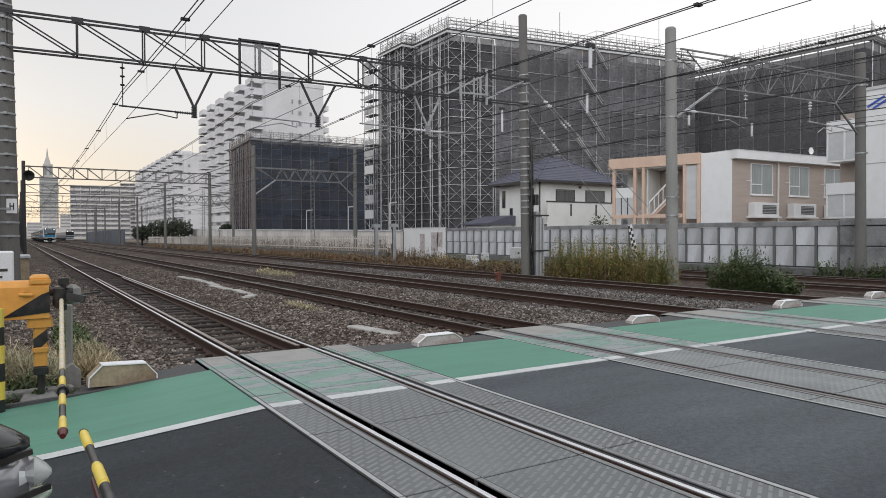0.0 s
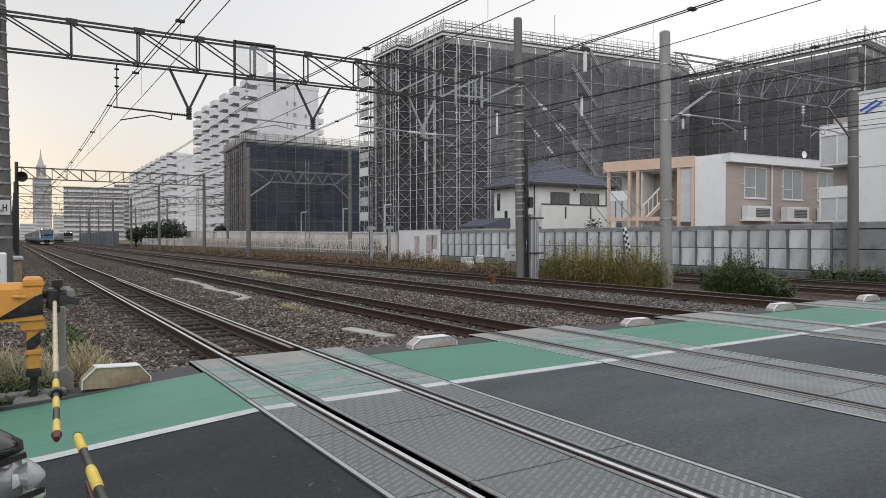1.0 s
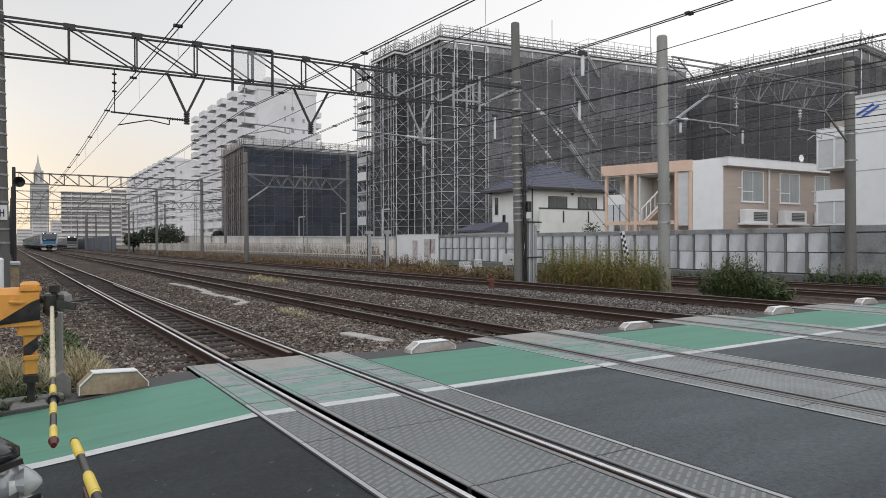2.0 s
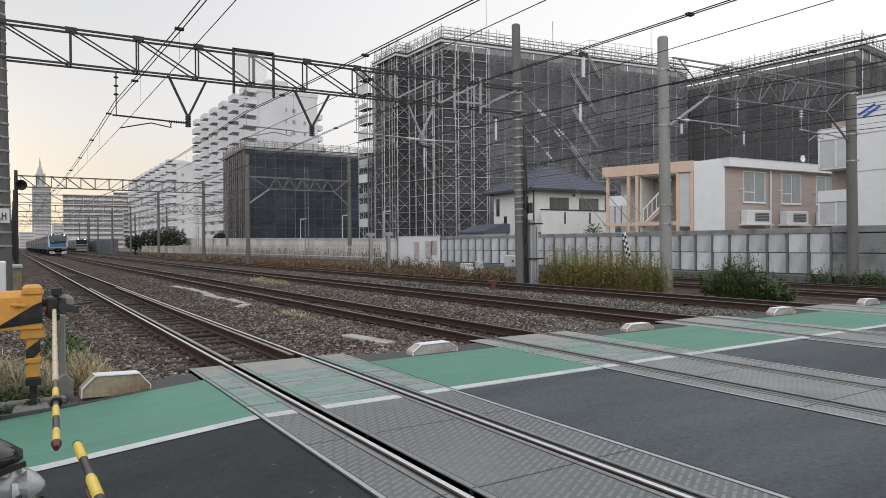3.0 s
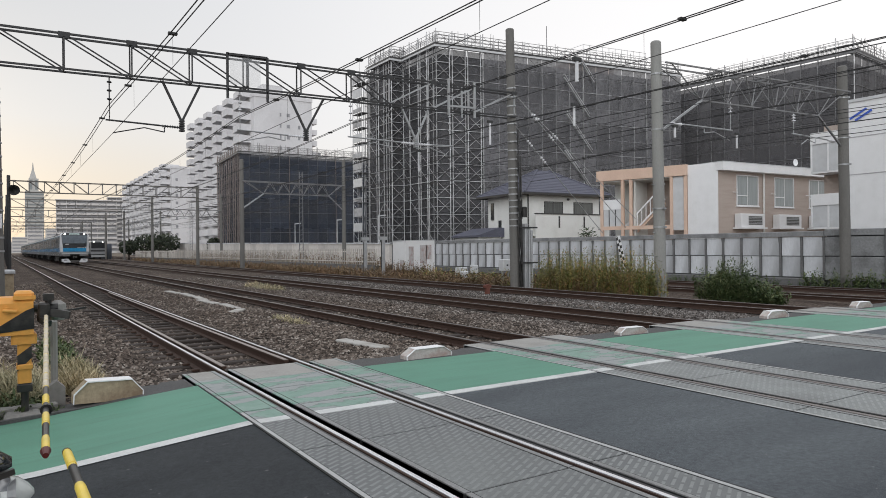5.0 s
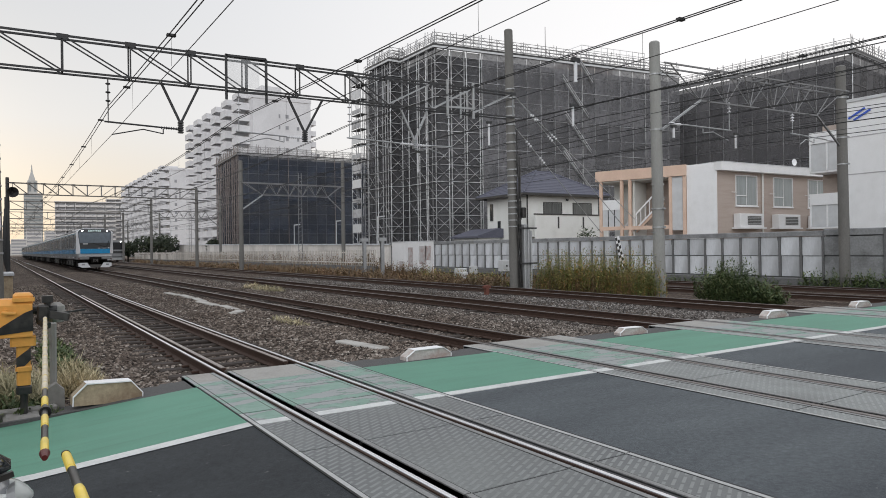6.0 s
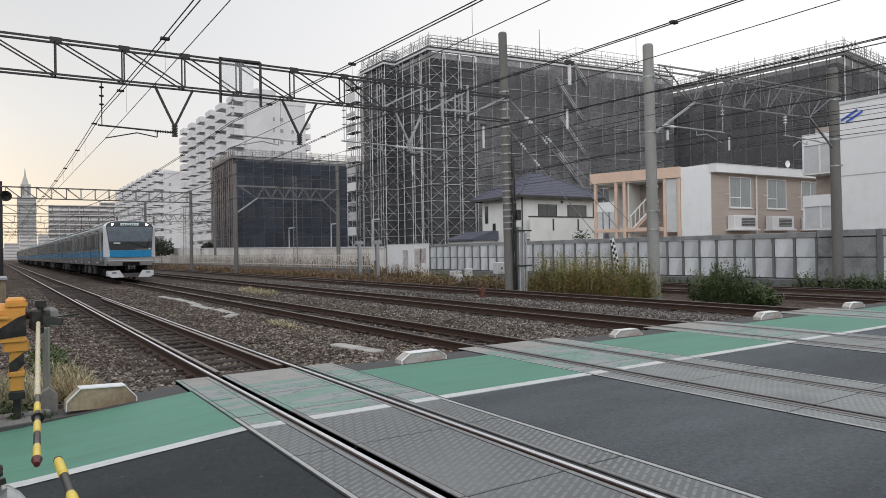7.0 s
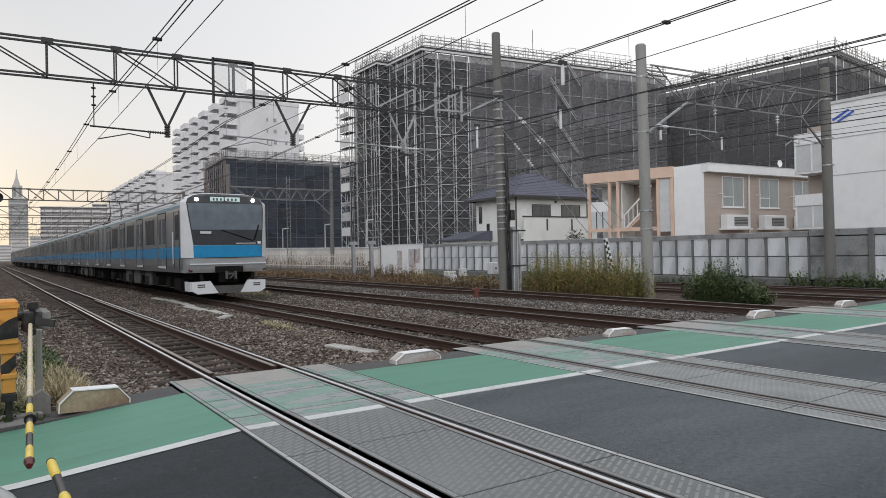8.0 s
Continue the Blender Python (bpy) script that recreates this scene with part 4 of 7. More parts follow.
def build_wires():
    ys = [-25.0, 25.0, 75.0, 127.0, 178.0, 228.0, 300.0]
    for k, (c, mz, cz) in enumerate(((3.05, 6.42, 5.5), (7.4, 6.5, 5.58), (11.9, 6.67, 5.74), (16.6, 6.6, 5.65))):
        for s in (-0.05, 0.05):
            wire("messenger_wire", span_points(c + s, ys, mz, 0.42), 0.013, "dark stranded messenger wire above a track")
        wire("contact_wire", span_points(c - 0.05, ys, cz, 0.04, 4, 0.12), 0.009, "thin dark contact wire above a track")
        d = thing("dropper_wires", "thin wires joining messenger and contact wire", "wire", group="overhead wires")
        for a, b in zip(ys[:3], ys[1:4]):
            for i in range(1, 10):
                u = i / 10
                y = a + (b - a) * u
                part("dropper", Form().tube((c, y, mz - 0.42 * 4 * u * (1 - u)), (c, y, cz), 0.004, 4), M_WIRE, d)
        for y in np.arange(3, 75, 6.0):
            u = ((y + 25) % 50) / 50
            z = mz - 0.42 * 4 * u * (1 - u)
            part("wire_clamp", Form().box(c - 0.09, y - 0.05, z - 0.025, c + 0.09, y + 0.05, z + 0.025), M_STEEL, d)
    yf = [-34.0, 16.9, 63.0, 112.0, 170.0]
    for c, mz, cz in ((24.9, 7.0, 6.05), (29.0, 7.2, 6.3)):
        wire("messenger_wire", span_points(c, yf, mz, 0.4), 0.014, "dark stranded messenger wire above a track")
        wire("contact_wire", span_points(c, yf, cz, 0.04), 0.010, "thin dark contact wire above a track")
    for x, z, sag in ((21.3, 7.7, 0.5), (20.9, 7.0, 0.5), (21.2, 6.3, 0.4), (21.4, 5.5, 0.4), (31.2, 9.2, 0.5), (31.6, 7.6, 0.4), (31.4, 6.6, 0.4)):
        wire("feeder_cable", span_points(x, [-34.0, 20.0, 63.0, 112.0, 170.0], z, sag), 0.017, "dark feeder cable along the masts")
    # white sleeved rods hanging from the wires
    for x, y, z, l in ((11.9, 12.08, 6.27, 0.62), (16.6, 17.0, 6.56, 0.8), (16.6, 21.8, 6.75, 1.0), (16.6, 27.4, 6.27, 1.05), (21.2, 16.4, 6.15, 0.5), (29.0, 18.95, 6.9, 0.75)):
        rod = thing("hanging_rod", "white sleeved rod hanging from an overhead wire", "rod", group="hanging rods")
        part("sleeve", Form().tube((x, y, z - 0.12), (x, y, z - l), 0.045, 8), M_PORC, rod)
        part("hook", Form().box(x - 0.12, y - 0.05, z - 0.12, x + 0.12, y + 0.05, z - 0.02), M_STEEL, rod)
    # guys and stay wires of the tall mast
    for a, b in (((20.3, 25, 9.1), (28.5, 25.3, 2.6)), ((20.3, 25, 7.6), (26.6, 25.2, 2.3)), ((20.3, 25, 9.0), (29.4, 25.4, 3.1))):
        st = wire("stay_wire", [a, b], 0.02, "pale steel stay wire with insulators", "wire", mat=M_GALV)
        for u in (0.16, 0.3):
            q, d = Vector(a).lerp(Vector(b), u), (Vector(b) - Vector(a)).normalized()
            f = Form()
            for k in range(3):
                f.tube(q + d * (0.16 * k), q + d * (0.16 * k + 0.07), 0.035, 10, 0.07)
            part("insulator", f, M_PORC, st, "white porcelain insulator")


def build_wall():
    w = thing("wall_east", "weathered grey concrete panel wall with dark stained posts", "wall", kind="structure")
    X = 33.0
    post = Form().chamfer(-0.1, -0.05, 0, 0.06, 0.05, 2.0, 0.02).mesh("wall_post")
    lower = Form().chamfer(-0.03, -0.47, 0, 0.06, 0.47, 1.0, 0.02).mesh("panel")
    upper = Form().chamfer(-0.06, -0.47, 0, 0.06, 0.47, 0.93, 0.02).mesh("panel")
    part("backing", Form().box(X + 0.065, 17.0, -0.6, X + 0.25, 60, 1.95), M_WALLD, w)
    y = 17.0
    k = 0
    rng = random.Random(12)
    drips = [Form().loft([[(-0.066, -w, -l), (-0.066, w, -l), (-0.05, w, -l), (-0.05, -w, -l)], [(-0.066, -v, -l * 0.4), (-0.066, v, -l * 0.4), (-0.05, v, -l * 0.4), (-0.05, -v, -l * 0.4)],
                           [(-0.066, -u, 0), (-0.066, u, 0), (-0.05, u, 0), (-0.05, -u, 0)]]).mesh("run_stain") for u, v, w, l in ((0.09, 0.055, 0.03, 0.85), (0.08, 0.05, 0.035, 0.6), (0.12, 0.06, 0.03, 0.9))]
    while y < 52:
        part("wall_post", post, M_WALLD, w, m=pose(X, y, -0.02))
        part("run_stain", drips[k % 3], M_WALLD, w, m=pose(X, y + rng.uniform(-0.03, 0.03), 1.97))
        part("panel", lower, M_WALLC, w, m=pose(X, y + 0.54, 0.0))
        part("panel", upper, M_WALLC, w, m=pose(X, y + 0.54, 1.04))
        y += 1.08
        k += 1
    part("coping", Form().chamfer(X - 0.12, 17.0, 1.99, X + 0.28, 60, 2.24, 0.03), M_COPE, w)
    part("footing", Form().chamfer(X - 0.35, 17.0, -0.7, X + 0.2, 60, -0.06, 0.04), M_WALLD, w)
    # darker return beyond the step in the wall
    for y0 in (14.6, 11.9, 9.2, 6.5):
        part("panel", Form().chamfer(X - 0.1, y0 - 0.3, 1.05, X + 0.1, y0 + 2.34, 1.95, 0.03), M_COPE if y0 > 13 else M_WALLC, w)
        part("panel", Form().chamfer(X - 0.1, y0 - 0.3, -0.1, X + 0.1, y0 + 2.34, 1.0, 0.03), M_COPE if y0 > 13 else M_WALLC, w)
        part("wall_post", Form().chamfer(X - 0.2, y0 - 0.55, -0.6, X + 0.12, y0 - 0.3, 2.3, 0.03), M_WALLD, w)
    part("coping", Form().chamfer(X - 0.14, -6, 2.0, X + 0.2, 16.95, 2.3, 0.03), M_COPE, w)
    part("backing", Form().box(X + 0.12, -6, -0.6, X + 0.3, 16.95, 2.0), M_WALLD, w)


def build_west():
    """Plain unseen walls, added on the near side for the train's side to reflect and behind the viewer to close the
    place.
    """
    w = thing("wall_west", "plain unseen grey walls added along the railway for the train to reflect", "wall", kind="structure")
    for y0, y1, h in ((11, 40, 8.5), (40.5, 85, 10.5), (85.5, 140, 9.0), (140.5, 205, 10.0), (205.5, 245, 9.0), (245.5, 330, 10.0), (330.5, 420, 9.0)):
        part("wall_panel", Form().box(-19, y0, -0.6, -9, y1, h), M_WESTW, w)
    part("wall_panel", Form().box(-60, -32, -0.6, 40, -24, 7.0), M_WESTW, w)


M_WESTW = surface("west_render", (0.215, 0.22, 0.225), 0.85, vary=0.12, grain=2, stain=0.2, bump=0)


# ---- buildings ----


def turned(x, y, z, az):
    """A building's own axes: x runs along its front, y away from the viewer; az is the turn to the right, in degrees."""
    return pose(x, y, z, 0, 0, -az)


def window(parent, x0, x1, z0, z1, y=0.0, panes=2, frame_mat=None, glass=None, sill=True):
    """A recessed sliding window in a wall whose face lies at y."""
    fm, gm = frame_mat or M_FRAME, glass or M_GLASS
    f = Form()
    t = 0.06
    f.box(x0, y - 0.05, z0, x0 + t, y + 0.1, z1).box(x1 - t, y - 0.05, z0, x1, y + 0.1, z1)
    f.box(x0 + t, y - 0.05, z0, x1 - t, y + 0.1, z0 + t).box(x0 + t, y - 0.05, z1 - t, x1 - t, y + 0.1, z1)
    w = part("window", f, fm, parent)
    step = (x1 - x0 - 2 * t) / panes
    for i in range(panes):
        a = x0 + t + i * step
        part("pane", Form().box(a + 0.025, y - 0.035 + 0.012 * (i % 2), z0 + t + 0.02, a + step - 0.025, y - 0.02 + 0.012 * (i % 2), z1 - t - 0.02), gm, w)
        if i:
            part("mullion", Form().box(a - 0.03, y - 0.03, z0 + t, a + 0.03, y + 0.05, z1 - t), fm, w)
    if sill:
        part("sill", Form().chamfer(x0 - 0.06, y - 0.1, z0 - 0.06, x1 + 0.06, y + 0.06, z0, 0.01), fm, w)
    return w


def build_scaffold(m, wx, wy, h, lift, bay, label, seed=1, open_bays=0, side_open=True, braced=0.9, net=None, b_label="apartment block behind scaffold netting", tube=None, skew=0.0, edge=None):
    """A building in scaffolding: front along x from 0 to wx, left side along y from 0 to wy; h is the top deck.
    The first open_bays of the front, and the side, show their tubes outside the netting.
    skew is the slope of the front against the side's square."""
    net = net or M_NET
    tube, edge = tube or M_TUBE, edge or M_PALE
    seam = M_LEDG if net is M_NET else M_DECK
    rng = random.Random(seed)
    b = thing("apartment_building", b_label, "building", m)
    inset = 1.25
    part("wall", Form().box(inset, inset, -0.5, wx, wy, h - 1.0), M_BWALL, b)
    part("roof_edge", Form().box(inset - 0.15, inset - 0.15, h - 1.0, wx, wy, h - 0.6), M_FLATB, b)
    for k in range(int((h - 2) / 2.9)):
        z = 0.9 + 2.9 * k
        part("balcony_band", Form().box(inset + 1.5, inset - 0.25, z - 0.5, wx - 1, inset, z + 0.45), M_FLATB, b)
        for x in np.arange(2.8, wx - 3, 3.6):
            part("window", Form().box(x, inset - 0.03, z + 0.5, x + 1.9 + rng.uniform(-0.4, 0.4), inset + 0.05, z + 2.0), M_GLASS, b)
        for y in np.arange(3.0, wy - 3, 4.2):
            part("window", Form().box(inset - 0.03, y, z + 0.5, inset + 0.05, y + 1.6, z + 2.0), M_GLASS, b)
    s = thing("scaffolding", label, "scaffolding", m)
    levels = [lift * k for k in range(int(h / lift) + 1)]
    off = h - levels[-1]
    levels = [z + off for z in levels]
    top = h + 1.5
    px = list(np.arange(0, wx + 0.01, bay))
    py = list(np.arange(bay, wy + 0.01, bay))
    up = Form().tube((0, 0, -0.5), (0, 0, top), 0.058, 6).mesh("upright")
    thin = Form().tube((0, 0, -0.5), (0, 0, top), 0.03, 6).mesh("upright")
    for i, x in enumerate(px):
        part("upright", up if i <= open_bays else thin, tube, s, m=pose(x + rng.uniform(-0.03, 0.03), 0, rng.uniform(-0.5, 0.25)))
        part("upright", thin, tube, s, m=pose(x + 0.1, 0.8, rng.uniform(-0.5, 0.1)))
        if 0 < i <= open_bays:
            part("upright", up, tube, s, m=pose(x - 0.28, 0.02, rng.uniform(-0.5, 0.1)))
    for y in py:
        part("upright", up, tube, s, m=pose(0, y, rng.uniform(-0.5, 0.25)))
        if side_open and rng.random() < 0.55:
            part("upright", up, tube, s, m=pose(0.02, y - rng.uniform(0.25, 0.7), rng.uniform(-1.5, 0.1)))
        part("upright", thin, tube, s, m=pose(0.8, y, rng.uniform(-0.5, 0.1)))
    out = -0.07
    xo = px[open_bays]
    for k, z in enumerate(levels[1:]):
        if not side_open:
            part("ledger", Form().tube((-0.14, 0, z), (-0.14, wy, z), 0.028 if k % 2 else 0.016, 5), seam, s)
        if open_bays:
            part("ledger", Form().line([(xo, 0.03, z), (0.03, 0.03, z), (0.03, wy, z)], 0.034, 5), tube, s)
            part("ledger", Form().line([(xo, 0.03, z + 0.8), (0.03, 0.03, z + 0.8), (0.03, wy, z + 0.8)], 0.02, 5), tube, s)
        else:
            part("ledger", Form().line([(0.03, 0.03, z), (0.03, wy, z)], 0.03, 5), tube, s)
        part("ledger", Form().tube((xo, out - 0.05, z + 0.05), (wx, out - 0.05, z + 0.05), 0.03 if k % 2 else 0.014, 5), seam, s)
        # front decks take the paler grey, standing for lit levels behind the net
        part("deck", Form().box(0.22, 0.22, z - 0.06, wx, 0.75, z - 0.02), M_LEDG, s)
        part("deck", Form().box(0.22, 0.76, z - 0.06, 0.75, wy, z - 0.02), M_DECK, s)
    for i in range(len(px) - 1):
        if i > open_bays:
            part("pole", Form().tube((px[i], out - 0.05, 0), (px[i], out - 0.05, h - 0.2), 0.018, 6), seam, s)
        if i > open_bays and i % 5 == 0:
            part("pole", Form().tube((px[i], out - 0.1, 0), (px[i], out - 0.1, h - 0.2), 0.05, 6), tube, s)
    if not side_open:
        for i, y in enumerate(py):
            part("pole", Form().tube((-0.13, y, 0), (-0.13, y, h - 0.2), 0.026 if i % 5 == 2 else 0.011, 6), seam, s)
    f = Form()
    for i in range(len(px) - 1):
        for k in range(len(levels) - 1):
            r = 0.026 if i < open_bays else 0.018
            if rng.random() < braced:
                f.tube((px[i], 0.02, levels[k] + 0.1), (px[i + 1], 0.02, levels[k + 1] - 0.1), r, 4)
                f.tube((px[i + 1], 0.02, levels[k] + 0.1), (px[i], 0.02, levels[k + 1] - 0.1), r, 4)
    ya = [0.0] + py
    for i in range(len(ya) - 1):
        for k in range(len(levels) - 1):
            if rng.random() < 0.6:
                f.tube((0.02, ya[i], levels[k] + 0.1), (0.02, ya[i + 1], levels[k + 1] - 0.1), 0.022, 4)
            if rng.random() < 0.15:
                f.tube((0.02, ya[i + 1], levels[k] + 0.1), (0.02, ya[i], levels[k + 1] - 0.1), 0.024, 4)
    tagged(part("bracing", f, tube, s), kind="stuff")
    # netting, sheet by sheet
    two = 3 * lift
    nz = int(math.ceil((h - 0.4) / two))
    sheet = {}
    for i in range(len(px) - 1):
        for j in range(nz):
            z0, z1 = j * two, min((j + 1) * two, h - 0.3)
            key = round(z1 - z0, 2)
            if key not in sheet:
                sheet[key] = [Form().box(0.02, 0.0, 0.02, bay - 0.02, 0.012, key - 0.02).mesh("net_sheet") for _ in range(2)]
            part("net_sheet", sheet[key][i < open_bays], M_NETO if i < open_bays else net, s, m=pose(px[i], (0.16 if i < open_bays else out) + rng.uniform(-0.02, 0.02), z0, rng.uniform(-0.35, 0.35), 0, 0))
    for i in range(len(ya) - 1):
        for j in range(nz):
            z0, z1 = j * two, min((j + 1) * two, h - 0.3)
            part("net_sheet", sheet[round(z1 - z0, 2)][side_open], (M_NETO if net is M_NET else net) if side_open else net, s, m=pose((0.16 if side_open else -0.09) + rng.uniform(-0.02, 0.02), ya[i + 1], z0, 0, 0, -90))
    # dark deck edge, pale sheet below it and guard rails round the top
    part("edge_board", Form().box(-0.3, -0.3, h - 0.05, wx, -0.24, h + 0.13), M_FRAME, s)
    part("edge_board", Form().box(-0.3, -0.24, h - 0.05, -0.24, wy, h + 0.13), M_FRAME, s)
    part("edge_sheet", Form().box(-0.34, -0.34, h - 0.3, wx, -0.2, h - 0.1), edge, s)
    part("edge_sheet", Form().box(-0.34, -0.2, h - 0.3, -0.2, wy, h - 0.1), edge, s)
    for dz in (0.3, 0.65, 1.0, 1.35):
        for pts in (((wx, 0, h + dz), (0, 0, h + dz), (0, wy, h + dz)), ((wx, 0.85, h + dz), (0.85, 0.85, h + dz), (0.85, wy, h + dz))):
            part("guard_rail", Form().line(pts, 0.028, 5), M_RAILG, s)
    g = Form()
    for i in range(len(px) - 1):
        g.tube((px[i], 0, h + 0.1), (px[i + 1], 0, h + 1.4), 0.018, 4).tube((px[i + 1], 0, h + 0.1), (px[i], 0, h + 1.4), 0.018, 4)
        for _ in range(3):
            q = px[i] + rng.uniform(0, bay)
            g.tube((q, 0.4 * rng.random(), h), (q, 0.4 * rng.random(), h + rng.uniform(0.9, 1.9)), 0.026, 5)
    for i in range(len(ya) - 1):
        for _ in range(3):
            q = ya[i] + rng.uniform(0, bay)
            g.tube((0.3 * rng.random(), q, h), (0.3 * rng.random(), q, h + rng.uniform(0.9, 1.9)), 0.026, 5)
        g.tube((0, ya[i], h + 0.1), (0, ya[i + 1], h + 1.4), 0.018, 4)
    tagged(part("top_bracing", g, M_RAILG, s), kind="stuff")
    for _ in range(int(wx * h / 26)):
        q, z = rng.uniform(1, wx - 2), levels[rng.randrange(1, len(levels))]
        l, d = rng.uniform(0.5, 1.5), rng.uniform(0.35, 0.9)
        part("hung_sheet", Form().box(q, 0.3, z + 0.1, q + l, 0.33, z + 0.1 + d), M_LEDG if rng.random() < 0.6 else M_DECK, s)
    if skew:
        for th in (b, s):
            slope_front(th, skew)
    return b, s


def slope_front(th, skew):
    """Turns a building's front and leaves its side: y grows by skew with x."""
    for ob in th.children:
        p = ob.location
        ob.location = (p.x, p.y + skew * p.x, p.z)
        if ob.name.startswith("net_sheet"):
            if abs(ob.rotation_euler.z) < 0.1:
                ob.rotation_euler.z = math.atan(skew)
        elif ob.data.users == 1:
            for v in ob.data.vertices:
                v.co.y += skew * v.co.x


def site_stair(s, x, z0, z1, run, y=-0.45):
    """Sloping site stair on the outside of the scaffold."""
    for dz in (0.0, 0.35):
        part("stair_flight", Form().bar((x, y, z1 + dz), (x + run, y, z0 + dz), 0.25, 0.1), M_LEDG, s)


M_TOWERW = surface("tower_glass", (0.24, 0.26, 0.265), 0.4, vary=0.15, grain=0.2, bump=0)
M_LEDG = surface("pale_scaffold_grey", (0.46, 0.46, 0.47), 0.6, 0.2, vary=0.25, grain=2, stain=0.4, stain_color=(0.12, 0.12, 0.125), stain_amt=0.9, bump=0)
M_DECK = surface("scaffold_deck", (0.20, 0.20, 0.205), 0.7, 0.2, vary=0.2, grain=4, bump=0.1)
M_BWALL = surface("block_wall", (0.27, 0.27, 0.27), 0.9, vary=0.15, grain=1.5, stain=0.3, bump=0)


def build_flats(m, length, depth, h, label, bays, floors):
    """A long block of flats with stacked balconies along its front; the front runs along x."""
    b = thing("apartment_building", label, "building", m)
    part("wall", Form().box(0, 1.4, -0.5, length, depth, h), M_FLAT, b)
    part("parapet", Form().box(-0.15, 1.25, h, length + 0.15, depth + 0.15, h + 0.9), M_FLAT, b)
    w = length / bays
    fh = h / floors
    g = w * 0.25
    rail = Form().box(g, -1.6, 0.0, w - g, -1.46, 1.6).box(g, -1.46, 0.0, g + 0.15, 1.4, 1.6).box(w - g - 0.15, -1.46, 0.0, w - g, 1.4, 1.6).box(g - 0.15, -1.6, -0.16, w - g + 0.15, 1.4, 0.0).mesh("balcony")
    door = Form().box(g + 0.4, 1.34, 0.05, w - g - 0.4, 1.42, 2.1).mesh("balcony_window")
    for i in range(bays):
        for k in range(floors):
            p = pose(i * w, 0, 0.25 + k * fh)
            q = part("balcony", rail, M_FLAT, b, m=p)
            part("balcony_window", door, M_FLATG, q)
        part("roof_hood", Form().box(i * w + g, -1.4, h + 0.2, (i + 1) * w - g, 4.5, h + 1.7), M_FLAT, b)
    return b


def build_house():
    m = turned(37.25, 43.9, 0.6, 3)
    h = thing("house", "white rendered two-storey house with dark hipped roof", "house", m)
    L, D, H = 8.2, 5.8, 5.6
    part("wall", Form().box(0, 0, -1, L, D, H), M_CREAM, h)
    o = 0.75
    e = [(-o, -o, H), (L + o, -o, H), (L + o, D + o, H), (-o, D + o, H)]
    ridge = [(D / 2 + 0.55, D / 2, H + 2.35), (L - D / 2 - 0.55, D / 2, H + 2.35)]
    # roof in courses of shingles
    n = 14
    for a, b, c, d in ((e[0], e[1], ridge[1], ridge[0]), (e[3], e[0], ridge[0], ridge[0]), (e[1], e[2], ridge[1], ridge[1]), (e[2], e[3], ridge[0], ridge[1])):
        a, b, c, d = (Vector(q) for q in (a, b, c, d))
        for k in range(n):
            p0, p1 = a.lerp(d, k / n), b.lerp(c, k / n)
            q0, q1 = a.lerp(d, (k + 1.15) / n), b.lerp(c, (k + 1.15) / n)
            up = Vector((0, 0, 0.05))
            part("shingle_course", Form().add([p0, p1, q1, q0, p0 + up, p1 + up, q1 + up * 0.2, q0 + up * 0.2], [(3, 2, 1, 0), (4, 5, 6, 7), (0, 1, 5, 4), (1, 2, 6, 5), (2, 3, 7, 6), (3, 0, 4, 7)]), M_ROOF, h)
    part("soffit", Form().box(-o, -o, H - 0.04, L + o, D + o, H - 0.005), M_FRAME, h)
    for k, r in ((0, 0), (1, 1), (2, 1), (3, 0)):
        part("hip_cap", Form().tube(Vector(e[k]) + Vector((0, 0, 0.06)), Vector(ridge[r]) + Vector((0, 0, 0.06)), 0.07, 6), M_ROOF, h)
    for a, b in zip(e, e[1:] + e[:1]):
        part("gutter", Form().bar((a[0], a[1], H - 0.1), (b[0], b[1], H - 0.1), 0.14, 0.16), M_FRAME, h)
    part("downpipe", Form().tube((0.1, -0.08, 0), (0.1, -0.08, H - 0.1), 0.06, 8), M_FRAME, h)
    for x0, x1 in ((1.87, 3.95), (5.18, 7.4)):
        window(h, x0, x1, 3.3, 4.92, 0.0, 2, None, M_CURTAIND)
    part("wall_lamp", Form().lathe((4.5, -0.1, 5.15), [(0.03, -0.1), (0.12, -0.05), (0.12, 0.08), (0.04, 0.1)], 10), M_FRAME, h)
    part("balcony", Form().box(0.15, -1.1, 1.0, 8.4, -0.98, 3.75), M_CREAM, h)
    part("balcony_floor", Form().box(0.15, -0.98, 1.9, 8.4, 0, 2.02), M_CREAM, h)
    part("balcony_rail", Form().box(0.1, -1.16, 3.75, 8.5, -0.92, 3.84), M_FRAME, h)
    for x in (2.55, 5.35, 8.1):
        part("slot", Form().box(x, -1.12, 2.6, x + 0.16, -1.09, 3.6), M_FRAME, h)
    for y0, y1, z0, z1 in ((0.6, 1.05, 3.4, 5.0), (3.7, 4.1, 2.3, 3.4), (4.85, 5.3, 3.45, 5.0)):
        q = part("window", Form().box(-0.06, y0, z0, 0.02, y1, z1), M_FRAME, h)
        part("pane", Form().box(-0.07, y0 + 0.07, z0 + 0.07, -0.055, y1 - 0.07, z1 - 0.07), M_GLASS, q)
    annex = thing("house", "low annex with dark pitched roof behind the wall", "house", turned(34.9, 47.6, 0, 3))
    part("wall", Form().box(0, 0, -0.6, 2.4, 4, 2.6), M_CREAM, annex)
    part("roof", Form().prism([(-0.3, 2.5), (2.6, 2.5), (2.6, 3.3), (2.1, 3.35), (-0.3, 2.65)], -0.3, 4.2), M_ROOF, annex)
